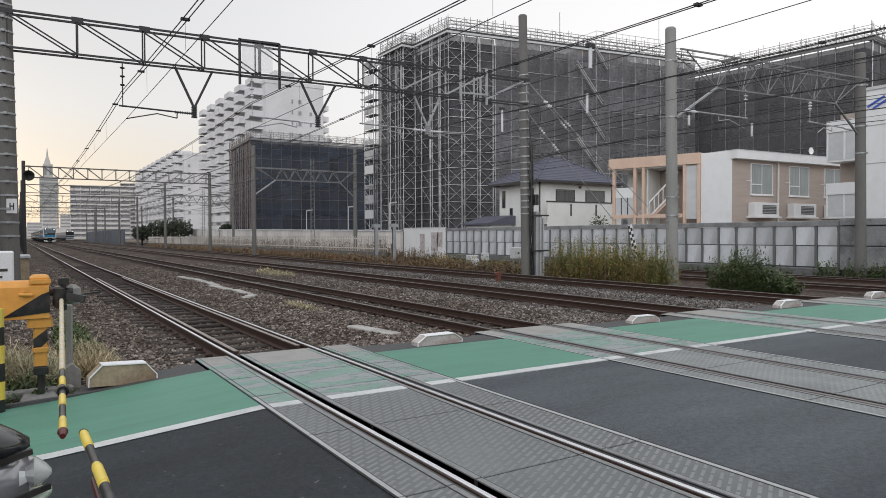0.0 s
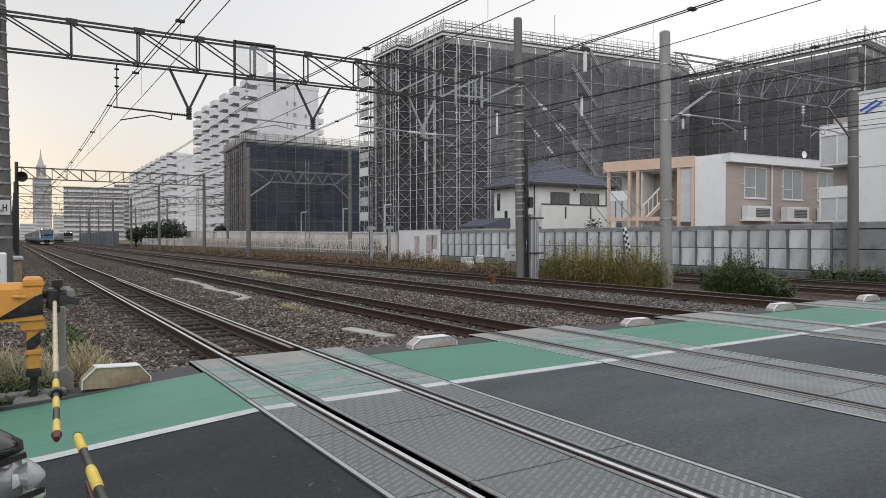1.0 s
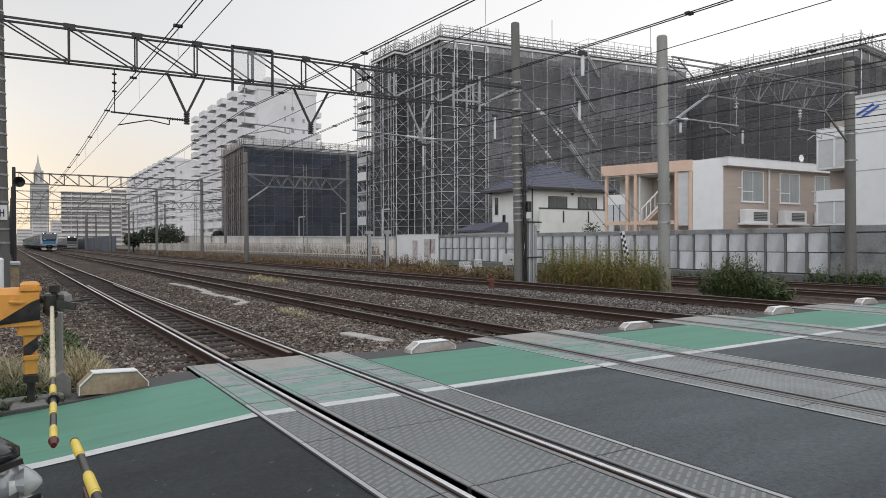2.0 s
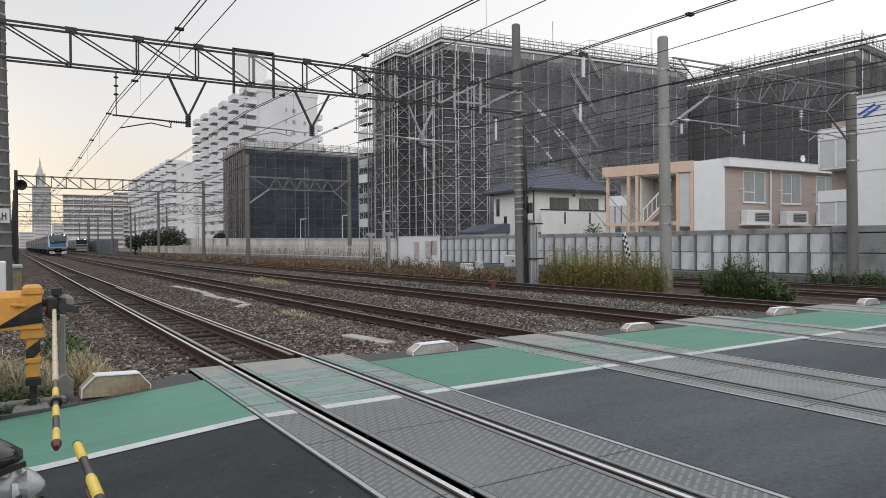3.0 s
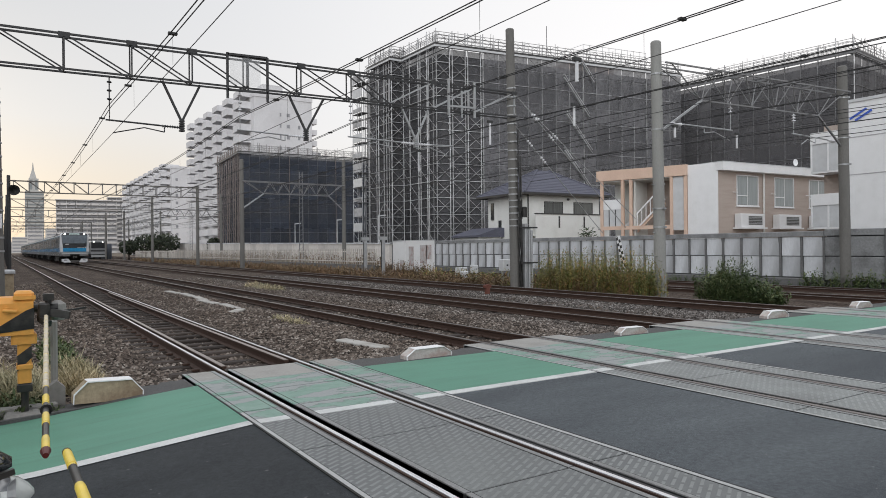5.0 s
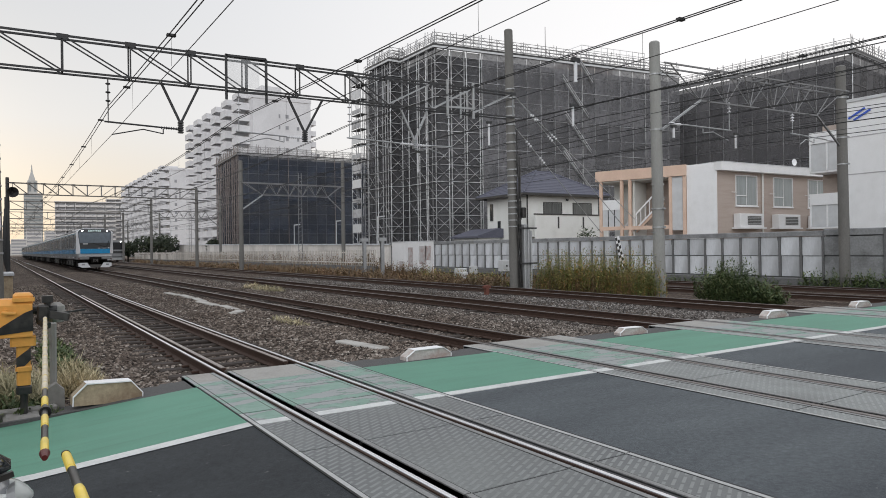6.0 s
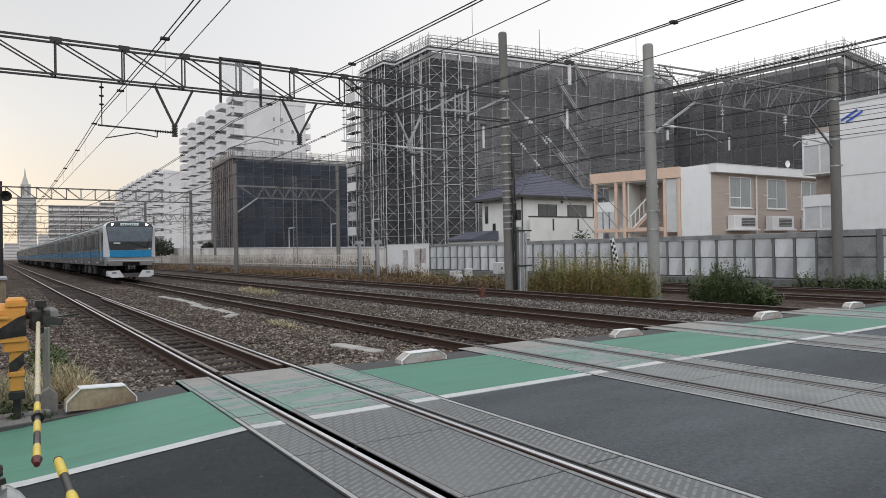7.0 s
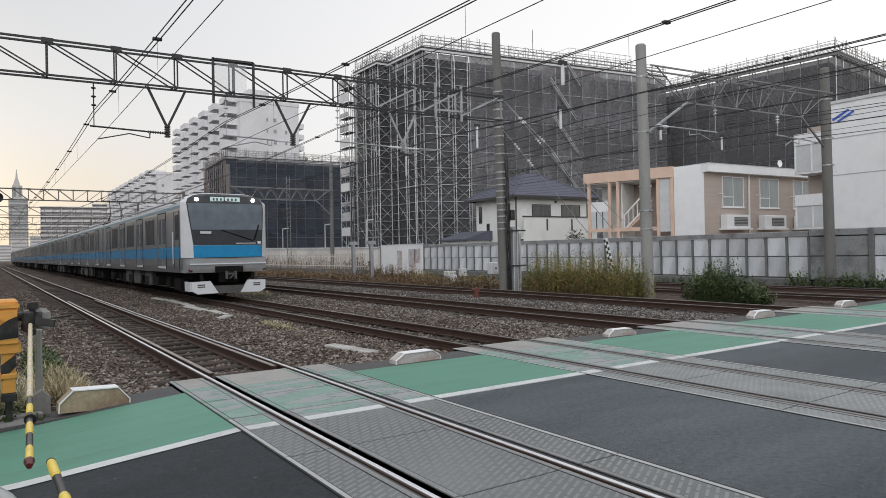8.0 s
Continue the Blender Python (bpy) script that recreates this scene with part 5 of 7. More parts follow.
    sh = thing("potted_shrub", "small grey-green shrub on the balcony wall", "shrub", turned(34.6, 34.3, 1.9, 0))
    rng = random.Random(3)
    f = Form()
    for _ in range(160):
        q = Vector((rng.gauss(0, 0.3), rng.gauss(0, 0.3), 0.5 + rng.gauss(0, 0.25)))
        d = Vector((rng.gauss(0, 1), rng.gauss(0, 1), rng.gauss(0, 1))).normalized() * 0.14
        w = d.orthogonal().normalized() * 0.05
        f.add([q - d, q + w, q + d, q - w], [(0, 1, 2, 3)])
    part("leaves", f, M_LEAFD, sh)
    part("stem", Form().tube((0, 0, -1.9), (0, 0, 0.5), 0.03, 6), M_SLEEPER, sh)


def build_apartment():
    """Two-storey flats: tan front with windows, white end, peach stair porch."""
    C = (37.4, 25.75)
    m = turned(C[0], C[1], 0.0, 4)
    a = thing("apartment_house", "two-storey flats with tan front and white flat roof", "apartment house", m)
    H = 6.76
    L = 14.5
    part("wall", Form().box(0.02, 0, -0.6, L, 6.5, H - 0.5), M_TAN, a, "tan siding")
    part("roof", Form().box(-0.1, -0.45, H - 0.5, L, 6.8, H), M_WHITE, a, "white flat roof with deep edge")
    part("roof_trim", Form().box(-0.12, -0.47, H, L, 6.8, H + 0.05), M_PALE, a)
    for x0, x1, n in ((1.72, 3.86, 2), (5.53, 7.6, 2), (9.3, 12.5, 3)):
        window(a, x0, x1, 4.1, 6.08, 0.0, n, M_WHITE, M_CURTAIN)
        part("window_bar", Form().box(x0 + 0.07, -0.07, 4.72, (x0 + x1) / 2, -0.03, 4.78), M_WHITE, a)
        part("rail", Form().tube((x0 - 0.5, -0.12, 4.95), (x0, -0.12, 4.95), 0.02, 6), M_WHITE, a)
    part("downpipe", Form().tube((4.35, -0.08, 0), (4.35, -0.08, H - 0.5), 0.06, 8), M_CREAM, a)
    for x0 in (1.45, 5.3, 9.2):
        ac = thing("air_conditioner", "white air conditioner unit on a wall ledge", "air conditioner", m @ pose(x0, -0.55, 2.72), "air conditioners")
        part("case", Form().chamfer(0, 0, 0, 2.35, 0.5, 0.86, 0.03), M_WHITE, ac)
        part("grille", Form().box(0.72, -0.02, 0.16, 2.05, 0.0, 0.7), M_BOX, ac)
        for k in range(5):
            part("slat", Form().box(0.72, -0.035, 0.22 + 0.1 * k, 2.05, -0.02, 0.24 + 0.1 * k), M_PALE, ac)
        part("ledge", Form().box(-0.1, -0.1, -0.1, 2.45, 0.54, -0.005), M_WHITE, ac)
    dish = thing("satellite_dish", "white satellite dish on the flat roof", "satellite dish", m @ pose(9.2, 1.0, H))
    part("bowl", Form().lathe((0, -0.1, 0.6), [(0.02, 0.06), (0.15, 0.02), (0.24, -0.05), (0.25, -0.02), (0.15, 0.06), (0.02, 0.1)], 16, 'Y'), M_WHITE, dish)
    part("stand", Form().tube((0, 0, 0), (0, 0, 0.6), 0.03, 6), M_STEEL, dish)
    # white end and porch towards the railway
    p = thing("stair_porch", "white end wall and peach framed porch with open stair", "porch", turned(C[0] - 0.60, C[1] + 1.75, 0.0, -19))
    D = 6.05
    part("end_wall", Form().box(-0.05, -1.86, -0.6, 0.12, 0.0, H - 0.02), M_WHITE, p, "plain white end wall")
    part("roof", Form().box(-0.25, 0, H - 0.68, 3.6, D + 0.15, H + 0.02), M_PEACH, p)
    part("ceiling", Form().box(-0.1, 0.05, H - 0.76, 3.5, D, H - 0.69), M_CREAM, p)
    part("back_wall", Form().box(2.6, 0, -0.6, 2.7, D, H - 0.77), M_CREAM, p)
    part("side_wall", Form().box(0.15, 3.55, -0.6, 2.6, 3.65, H - 0.77), M_CREAM, p)
    for y in (0.02, 0.92, 3.66, 4.25, 5.75):
        part("post", Form().chamfer(-0.2, y, -0.6, 0.04, y + 0.2, H - 0.68, 0.02), M_PEACH, p)
    part("beam", Form().box(-0.18, 1.13, 2.7, 0.0, D - 0.1, 2.95), M_PEACH, p)
    part("screen", Form().box(-0.1, 0.23, 2.6, -0.05, 0.92, H - 0.7), M_PALE, p, "pale screen panel")
    for k in range(8):
        part("stair_bar", Form().tube((0.35, 4.1 - 0.3 * k, 2.2 + 0.3 * k), (0.35, 4.1 - 0.3 * k, 3.2 + 0.3 * k), 0.03, 5), M_WHITE, p)
    for dz in (0, 1.0):
        part("stair_rail", Form().bar((0.35, 4.5, 1.8 + dz), (0.35, 1.6, 4.7 + dz), 0.06, 0.1), M_WHITE, p)
    part("stair_stringer", Form().bar((0.5, 4.7, 1.6), (0.5, 1.7, 4.5), 0.1, 0.3), M_PEACH, p)
    part("balustrade", Form().box(-0.1, 4.46, 2.95, -0.04, 5.74, 4.1), M_PALE, p)
    part("balustrade_cap", Form().box(-0.12, 4.46, 4.1, -0.02, 5.74, 4.78), M_WHITE, p)
    for y in (4.85, 5.3):
        part("balustrade_post", Form().box(-0.13, y, 2.95, -0.1, y + 0.05, 4.1), M_STEEL, p)
    part("doorway", Form().box(2.55, 1.9, 2.6, 2.59, 2.9, 5.0), M_FRAME, p)


def build_white_block():
    b = thing("apartment_building", "plain white rendered building with stacked balconies", "building", turned(36.3, 17.45, 0, 1.0))
    part("wall", Form().box(0, -18, -0.6, 12, 0, 8.8), M_WHITE, b)
    part("parapet", Form().box(-0.06, -18, 8.8, 12, 0.05, 8.95), M_PALE, b)
    for z in (2.3, 5.1, 7.0):
        part("joint", Form().box(-0.012, -18, z, -0.002, 0, z + 0.05), M_FLATB, b)
    for z0, z1 in ((2.5, 4.25), (5.45, 7.5)):
        q = part("balcony", Form().box(-0.1, 0.05, z0 - 0.1, 1.2, 1.9, z0), M_WHITE, b)
        for y in (0.05, 0.95, 1.82):
            part("balcony_post", Form().box(-0.14, y, z0, -0.04, y + 0.08, z1), M_WHITE, q)
        part("balcony_panel", Form().box(-0.11, 0.1, z0, -0.07, 1.85, z1 - 0.6), M_PALE, q)
        part("balcony_rail", Form().box(-0.16, 0.05, z1 - 0.6, -0.02, 1.9, z1), M_WHITE, q)
    part("side_wall", Form().box(1.2, 0.02, -0.6, 1.3, 1.9, 8.0), M_TAN, b)
    for k in range(2):
        part("sign_strip", Form().box(0, 0, 0, 0.03, 0.9, 0.1), M_BLUE, b, m=pose(-0.05, -0.9 - 0.25 * k, 8.35 - 0.12 * k, -28, 0, 0))


M_BLUE = surface("blue_sign", (0.05, 0.12, 0.55), 0.5, vary=0.1, bump=0)


def build_far():
    # white stepped flats behind
    X, Y = 51.0, 165.0
    b = build_flats(pose(X, Y + 62, 0.0, 0, 0, -90), 62.0, 16.6, 39.6, "tall white block of flats with stacked balconies", 6, 14)
    fh = 39.6 / 14
    for k in range(13):
        z = 0.25 + k * fh
        for x, wd in ((6.5, 0.6), (8.3, 1.0)) + (((11.3, 0.8),) if k % 3 else ()):
            q = part("window", Form().box(62.0, 1.4 + x, z + 0.9, 62.06, 1.4 + x + wd, z + 2.0), M_FLAT, b)
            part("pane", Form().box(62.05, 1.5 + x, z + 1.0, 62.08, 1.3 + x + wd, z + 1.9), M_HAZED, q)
        part("balcony", Form().box(56.5, 16.6, z, 61.6, 18.2, z + 1.3), M_FLAT, b)
    part("lift_room", Form().box(52.0, 3.8, 39.6, 61.5, 9.0, 43.0), M_FLAT, b)
    c = build_flats(pose(49.1, 352, 0.0, 0, 0, -90), 100.0, 16.0, 30.6, "long white block of flats with stacked balconies", 9, 11)
    for k in range(10):
        for x in (2.6, 9.5):
            part("window", Form().box(99.98, x, 1.2 + 2.78 * k, 100.05, x + 0.8, 2.2 + 2.78 * k), M_HAZED, c)
    # broad slabs across the end
    for x0, y0, wide, floors in ((27.5, 470, 33, 11), (61.5, 520, 34, 13)):
        s = thing("apartment_building", "distant long pale slab block with balcony bands", "building", turned(x0, y0, 0, 6))
        h = 2.95 * floors
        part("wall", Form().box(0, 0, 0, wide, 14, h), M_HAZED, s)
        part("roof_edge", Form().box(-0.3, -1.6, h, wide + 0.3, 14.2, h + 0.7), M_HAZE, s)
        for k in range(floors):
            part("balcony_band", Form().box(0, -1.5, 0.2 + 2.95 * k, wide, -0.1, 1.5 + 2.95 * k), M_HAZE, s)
        for i in range(int(wide / 5.5) + 1):
            part("party_wall", Form().box(5.5 * i, -1.2, 0, 5.5 * i + 0.3, 0, h), M_HAZE, s)
    # tower with a spire
    t = thing("office_tower", "distant slender stepped tower with a pointed spire", "tower", pose(52, 1500, 0))
    f = Form().box(-15, -15, 0, 15, 15, 116).box(-9, -9, 116, 7, 9, 140)
    part("shaft", f, M_TOWER, t)
    for k in range(17):
        part("window_band", Form().box(-15.3, -15.3, 4 + 6.5 * k, 15.3, -15, 7.2 + 6.5 * k), M_TOWERW, t)
    for x in (-7.5, 1.0):
        part("crown_window", Form().box(x, -9.3, 119, x + 4, -9, 137), M_TOWERW, t)
    part("crown", Form().loft([[(-8, -7, 140), (4, -7, 140), (4, 7, 140), (-8, 7, 140)], [(-6, -5, 148), (2, -5, 148), (2, 5, 148), (-6, 5, 148)], [(-3.6, -2, 156), (0, -2, 156), (0, 2, 156), (-3.6, 2, 156)], [(-2.2, -0.5, 171), (-1.4, -0.5, 171), (-1.4, 0.5, 171), (-2.2, 0.5, 171)]]), M_TOWER, t)
    rng = random.Random(8)
    for i in range(26):
        x, w, h = -20 + i * 9.5, rng.uniform(9, 22), rng.uniform(9, 26)
        d = thing("distant_building", "hazy distant city block", "building", pose(x, 760 + rng.uniform(-120, 260), 0), "distant city blocks")
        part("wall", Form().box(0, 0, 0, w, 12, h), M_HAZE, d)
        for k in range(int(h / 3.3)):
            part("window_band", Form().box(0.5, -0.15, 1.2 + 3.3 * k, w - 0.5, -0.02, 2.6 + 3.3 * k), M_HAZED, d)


# ---- trains ----
M_SS = surface("brushed_stainless", (0.40, 0.41, 0.43), 0.36, 0.8, vary=0.06, grain=3, stain=0.6, stain_color=(0.38, 0.38, 0.38), stain_amt=0.4, bump=0.03, stretch=(1, 0.2, 6))
M_SKY = surface("sky_blue_band", (0.02, 0.25, 0.50), 0.22, vary=0.12, grain=6, stain=1, stain_color=(0.03, 0.25, 0.45), bump=0)
M_PALEB = surface("pale_blue_band", (0.20, 0.33, 0.42), 0.4, vary=0.05, grain=6, stain=1, bump=0)
M_TFRONT = surface("train_white", (0.74, 0.75, 0.77), 0.35, vary=0.04, grain=5, stain=1, stain_color=(0.62, 0.62, 0.63), bump=0)
M_TGREY = surface("train_grey", (0.38, 0.385, 0.39), 0.45, 0.2, vary=0.06, grain=5, stain=1, bump=0)
M_TPANE = glass_dark("side_glass", (0.016, 0.016, 0.017), 0.12)
# door panes lighter than side panes: reflected sky is put into their colour
M_TDOOR = glass_dark("sky_tinted_door_glass", (0.09, 0.10, 0.11), 0.12)
M_UNDER = surface("underframe", (0.013, 0.012, 0.011), 0.9, vary=0.3, grain=8, bump=0.1, spec=0.15)
M_UPANEL = surface("dusty_underpanel", (0.10, 0.095, 0.09), 0.8, vary=0.2, grain=8, bump=0.05)
M_ROOFT = surface("train_roof", (0.42, 0.42, 0.43), 0.6, vary=0.1, grain=4, bump=0.05)
M_BOX = surface("equipment_grey", (0.11, 0.11, 0.105), 0.7, vary=0.15, grain=6, bump=0.05)
M_LAMP = glowing("train_headlamp", (1.0, 0.96, 0.9), 14.0)
M_DEST = glowing("destination_display", (0.55, 0.68, 0.66), 0.25)
M_DESTK = surface("display_dark", (0.06, 0.08, 0.08), 0.5, bump=0)
CAR = 19.9


def car_section(half, z0, z1, crown):
    """Cross section of a car: upright sides, rounded eaves, shallow roof."""
    pts = [(-half + 0.03, z0), (-half, z0 + 0.25), (-half, z1 - 0.35)]
    for k in range(1, 7):
        a = math.pi * k / 12
        pts.append((-half + 0.28 * (1 - math.cos(a)), z1 - 0.35 + 0.35 * math.sin(a)))
    pts.append((-half * 0.5, z1 + crown * 0.75))
    pts.append((0, z1 + crown))
    return pts + [(-x, z) for x, z in reversed(pts[:-1])]


def build_train():
    """Ten-car commuter train; the front corners of its body stand at y = 0 and it runs towards -y."""
    t = thing("train", "stainless steel commuter train with sky-blue band and lit headlamps", "train")
    sec = car_section(1.475, 0.98, 3.62, 0.16)
    body = Form().prism(sec, 0.02, CAR - 0.42).mesh("car_body")
    gang = Form().box(-1.15, CAR - 0.44, 1.05, 1.15, CAR + 0.04, 3.4).mesh("gangway")
    belt = Form().box(-1.479, 0.03, 1.5, -1.47, CAR - 0.43, 1.93).box(1.47, 0.03, 1.5, 1.479, CAR - 0.43, 1.93).mesh("blue_band")
    eave = Form().box(-1.479, 0.03, 3.34, -1.47, CAR - 0.43, 3.45).box(1.47, 0.03, 3.34, 1.479, CAR - 0.43, 3.45).mesh("top_band")
    cant = Form()
    for s in (-1, 1):
        cant.tube((s * 1.38, 0.05, 3.66), (s * 1.38, CAR - 0.45, 3.66), 0.035, 6)
    cant = cant.mesh("rain_gutter")
    door = Form()
    door.box(-1.46, -0.72, 1.1, -1.452, 0.72, 3.05)
    for a in (-0.72, -0.02, 0.66):
        door.box(-1.484, a, 1.1, -1.468, a + 0.05, 3.25)
    door.box(-1.486, -0.74, 3.2, -1.466, 0.76, 3.27)
    door = door.mesh("door")
    dglass = Form().box(-1.483, -0.6, 2.08, -1.472, -0.12, 3.08).box(-1.483, 0.12, 2.08, -1.472, 0.6, 3.08).mesh("door_window")
    dseal = Form().box(-1.4885, -0.755, 1.1, -1.47, -0.722, 3.3).box(-1.4885, 0.725, 1.1, -1.47, 0.758, 3.3).box(-1.4885, -0.755, 3.275, -1.47, 0.758, 3.31).mesh("door_seal")
    step = Form().box(-1.50, -0.66, 1.12, -1.47, 0.66, 1.2).mesh("door_step")
    win = Form().box(-1.482, -0.85, 2.1, -1.47, 0.85, 3.12).mesh("side_window")
    sash = Form().box(-1.488, -0.9, 2.05, -1.474, -0.85, 3.17).box(-1.488, 0.85, 2.05, -1.474, 0.9, 3.17).box(-1.488, -0.03, 2.1, -1.474, 0.03, 3.12).mesh("window_post")
    cool = Form().chamfer(-0.8, -1.6, 3.74, 0.8, 1.6, 4.02, 0.12).mesh("cooling_unit")
    frame_ = Form().box(-1.1, 0.3, 0.72, 1.1, CAR - 0.6, 1.0).mesh("underframe")
    boxa = Form().chamfer(-1.3, -0.75, 0.35, 1.3, 0.75, 0.98, 0.03).mesh("equipment_box")
    bog = Form().box(-1.05, -1.5, 0.38, -0.93, 1.5, 0.68).box(0.93, -1.5, 0.38, 1.05, 1.5, 0.68).box(-0.9, -0.3, 0.4, 0.9, 0.3, 0.75).mesh("bogie")
    whl = Form().lathe((0, 0, 0.43), [(0.08, -0.07), (0.4, -0.06), (0.44, -0.03), (0.43, 0.03), (0.4, 0.06), (0.08, 0.07)], 18, 'X').mesh("wheel")
    gear = [Form().chamfer(-w, -l, 0.3 + d, w, l, 0.74, 0.02).mesh("underfloor_gear") for w, l, d in ((1.3, 0.5, 0.0), (1.22, 0.35, 0.06), (1.32, 0.6, 0.1))]
    flip = pose(0, 0, 0, 0, 0, 180)
    for k in range(10):
        y0 = k * (CAR + 0.1)
        c = part("car_body", body, M_SS, t, m=pose(0, y0, 0))
        if k < 9:
            part("gangway", gang, M_UNDER, c)
        part("blue_band", belt, M_SKY, c, "sky-blue painted band")
        part("top_band", eave, M_PALEB, c)
        part("rain_gutter", cant, M_ROOFT, c)
        part("underframe", frame_, M_UNDER, c)
        first = 3.4 if k == 0 else 2.3
        doors = [first + (4.72 if k == 0 else 4.95) * i for i in range(4)]
        for s in (0, 1):
            for i, d in enumerate(doors):
                m = pose(0, d, 0) @ (flip if s else Matrix.Identity(4))
                q = part("door", door, M_SS, c, m=m)
                part("door_window", dglass, M_TDOOR, c, m=m)
                part("door_seal", dseal, M_UNDER, c, m=m)
                part("door_step", step, M_TFRONT, c, m=m)
                if i < 3:
                    mw = pose(0, (d + doors[i + 1]) / 2, 0) @ (flip if s else Matrix.Identity(4))
                    part("side_window", win, M_TPANE, c, m=mw)
                    part("window_post", sash, M_FRAME, c, m=mw)
        part("cooling_unit", cool, M_ROOFT, c, m=pose(0, CAR * 0.55, 0))
        for y in (7.3, 10.0, 12.2):
            part("equipment_box", boxa, M_UNDER if y != 7.3 else M_UPANEL, c, m=pose(0, y, 0))
        for y in (3.0, CAR - 3.3):
            part("bogie", bog, M_UNDER, c, m=pose(0, y, 0))
            for s in (-1, 1):
                for e in (-1.05, 1.05):
                    part("wheel", whl, M_RUST, c, m=pose(s * 0.56, y + e, 0))
        for i in range(9):
            part("underfloor_gear", gear[i % 3], M_UNDER, c, m=pose(0, 1.7 + 1.95 * i, 0))
    # cab door and window beside the nose
    for sd in (-1, 1):
        part("cab_window", Form().box(sd * 1.478 - 0.006, 0.62, 2.2, sd * 1.478 + 0.006, 1.15, 3.1), M_TPANE, t)
        part("cab_door", Form().box(sd * 1.479 - 0.004, 1.3, 1.1, sd * 1.479 + 0.004, 1.33, 3.25).box(sd * 1.479 - 0.004, 0.5, 1.1, sd * 1.479 + 0.004, 0.53, 3.25), M_UNDER, t)
        part("cab_handrail", Form().tube((sd * 1.5, 1.42, 1.3), (sd * 1.5, 1.42, 2.5), 0.018, 6), M_TFRONT, t)
    # roof gear
    p = part("pantograph_base", Form().box(-0.7, 24, 3.76, 0.7, 26, 3.9), M_UNDER, t)
    f = Form()
    for s in (-1, 1):
        f.tube((s * 0.4, 25.8, 3.9), (s * 0.35, 24.6, 4.5), 0.03, 6).tube((s * 0.35, 24.6, 4.5), (s * 0.3, 25.4, 5.4), 0.025, 6)
    f.bar((-0.8, 25.4, 5.42), (0.8, 25.4, 5.42), 0.3, 0.05)
    part("pantograph", f, M_STEEL, p)
    # nose
    lv = [(1.52, 1.24, -0.56), (1.96, 1.25, -0.55), (2.6, 1.32, -0.45), (3.2, 1.385, -0.33), (3.5, 1.40, -0.25), (3.66, 1.33, -0.16), (3.78, 1.12, -0.06), (3.87, 0.75, 0.06)]
    rings = [[(-1.475 if z < 3.55 else -w - 0.1, 0.35, z), (-1.545 if z < 3.55 else -w - 0.06, -0.06 if z < 3.55 else 0.1, z), (-w, y + 0.03, z), (-w * 0.6, y - 0.02, z), (0, y - 0.04, z), (w * 0.6, y - 0.02, z), (w, y + 0.03, z),
              (1.545 if z < 3.55 else w + 0.06, -0.06 if z < 3.55 else 0.1, z), (1.475 if z < 3.55 else w + 0.1, 0.35, z)] for z, w, y in lv]
    nose = part("nose", Form().loft(rings), M_TFRONT, t, "white moulded front end")

    def facet(z):
        for (za, wa, ya), (zb, wb, yb) in zip(lv, lv[1:]):
            if za <= z <= zb:
                u = (z - za) / (zb - za)
                return wa + (wb - wa) * u, ya + (yb - ya) * u
        return lv[-1][1], lv[-1][2]

    def skin(zs, inset, proud):
        rings = []
        for z in zs:
            w, y = facet(z)
            w -= inset
            rings.append([(-w, y + 0.03 - proud, z), (-w * 0.6, y - 0.02 - proud, z), (0, y - 0.04 - proud, z), (w * 0.6, y - 0.02 - proud, z), (w, y + 0.03 - proud, z), (w, y + 0.06, z), (0, y + 0.03, z), (-w, y + 0.06, z)])
        return Form().loft(rings)

    part("windscreen_panel", skin([1.965, 2.3, 2.6, 2.9, 3.2, 3.5, 3.58, 3.66, 3.72, 3.78, 3.85], 0.012, 0.012), M_MASK, t, "black glazed front panel")
    part("windscreen", skin([2.52, 2.75, 3.0, 3.2, 3.48], 0.05, 0.02), M_SCREEN, t, "windscreen with the reflected sky painted into its tint")
    part("front_band", skin([1.525, 1.75, 1.955], 0.008, 0.013), M_SKY, t, "sky-blue front band")
    low = [[(-1.46, 0.3, z), (-1.46, -0.2, z), (-w, y, z), (w, y, z), (1.46, -0.2, z), (1.46, 0.3, z)] for z, w, y in ((0.98, 1.32, -0.44), (1.1, 1.36, -0.5), (1.28, 1.38, -0.54), (1.5, 1.34, -0.54))]
    part("front_apron", Form().loft(low), M_TGREY, t)
    part("trim_line", Form().box(-1.36, -0.57, 1.27, 1.36, -0.53, 1.31), M_TFRONT, t)
    for s in (-1, 1):
        sk = [(s * 1.32, 0.34), (s * 1.33, 0.66), (s * 0.68, 0.68), (s * 0.40, 0.24), (s * 1.12, 0.22)]
        part("skirt", Form().prism(sk, -0.58, -0.46), M_TFRONT, t)
        g = Form()
        for z in (0.46, 0.53):
            g.box(s * 1.0 - 0.13, -0.59, z, s * 1.0 + 0.13, -0.575, z + 0.035)
        part("skirt_slot", g, M_UNDER, t)
        part("skirt_side", Form().box(s * 1.33 - 0.03, -0.46, 0.32, s * 1.33 + 0.03, 0.3, 0.66), M_TFRONT, t)
        w, y = facet(3.62)
        part("headlamp", Form().lathe((s * 1.02, y - 0.045, 3.62), [(0.02, -0.02), (0.06, -0.01), (0.07, 0.03)], 14, 'Y'), M_LAMP, t, "lit round headlamp")
        part("tail_lamp", Form().lathe((s * 1.32, -0.46, 1.08), [(0.02, -0.03), (0.07, -0.02), (0.08, 0.03)], 12, 'Y'), M_RED, t)
        part("buffer_hose", Form().tube((s * 0.95, -0.3, 0.95), (s * 0.9, -0.35, 0.66), 0.07, 8), M_UNDER, t)
    w, y = facet(3.62)
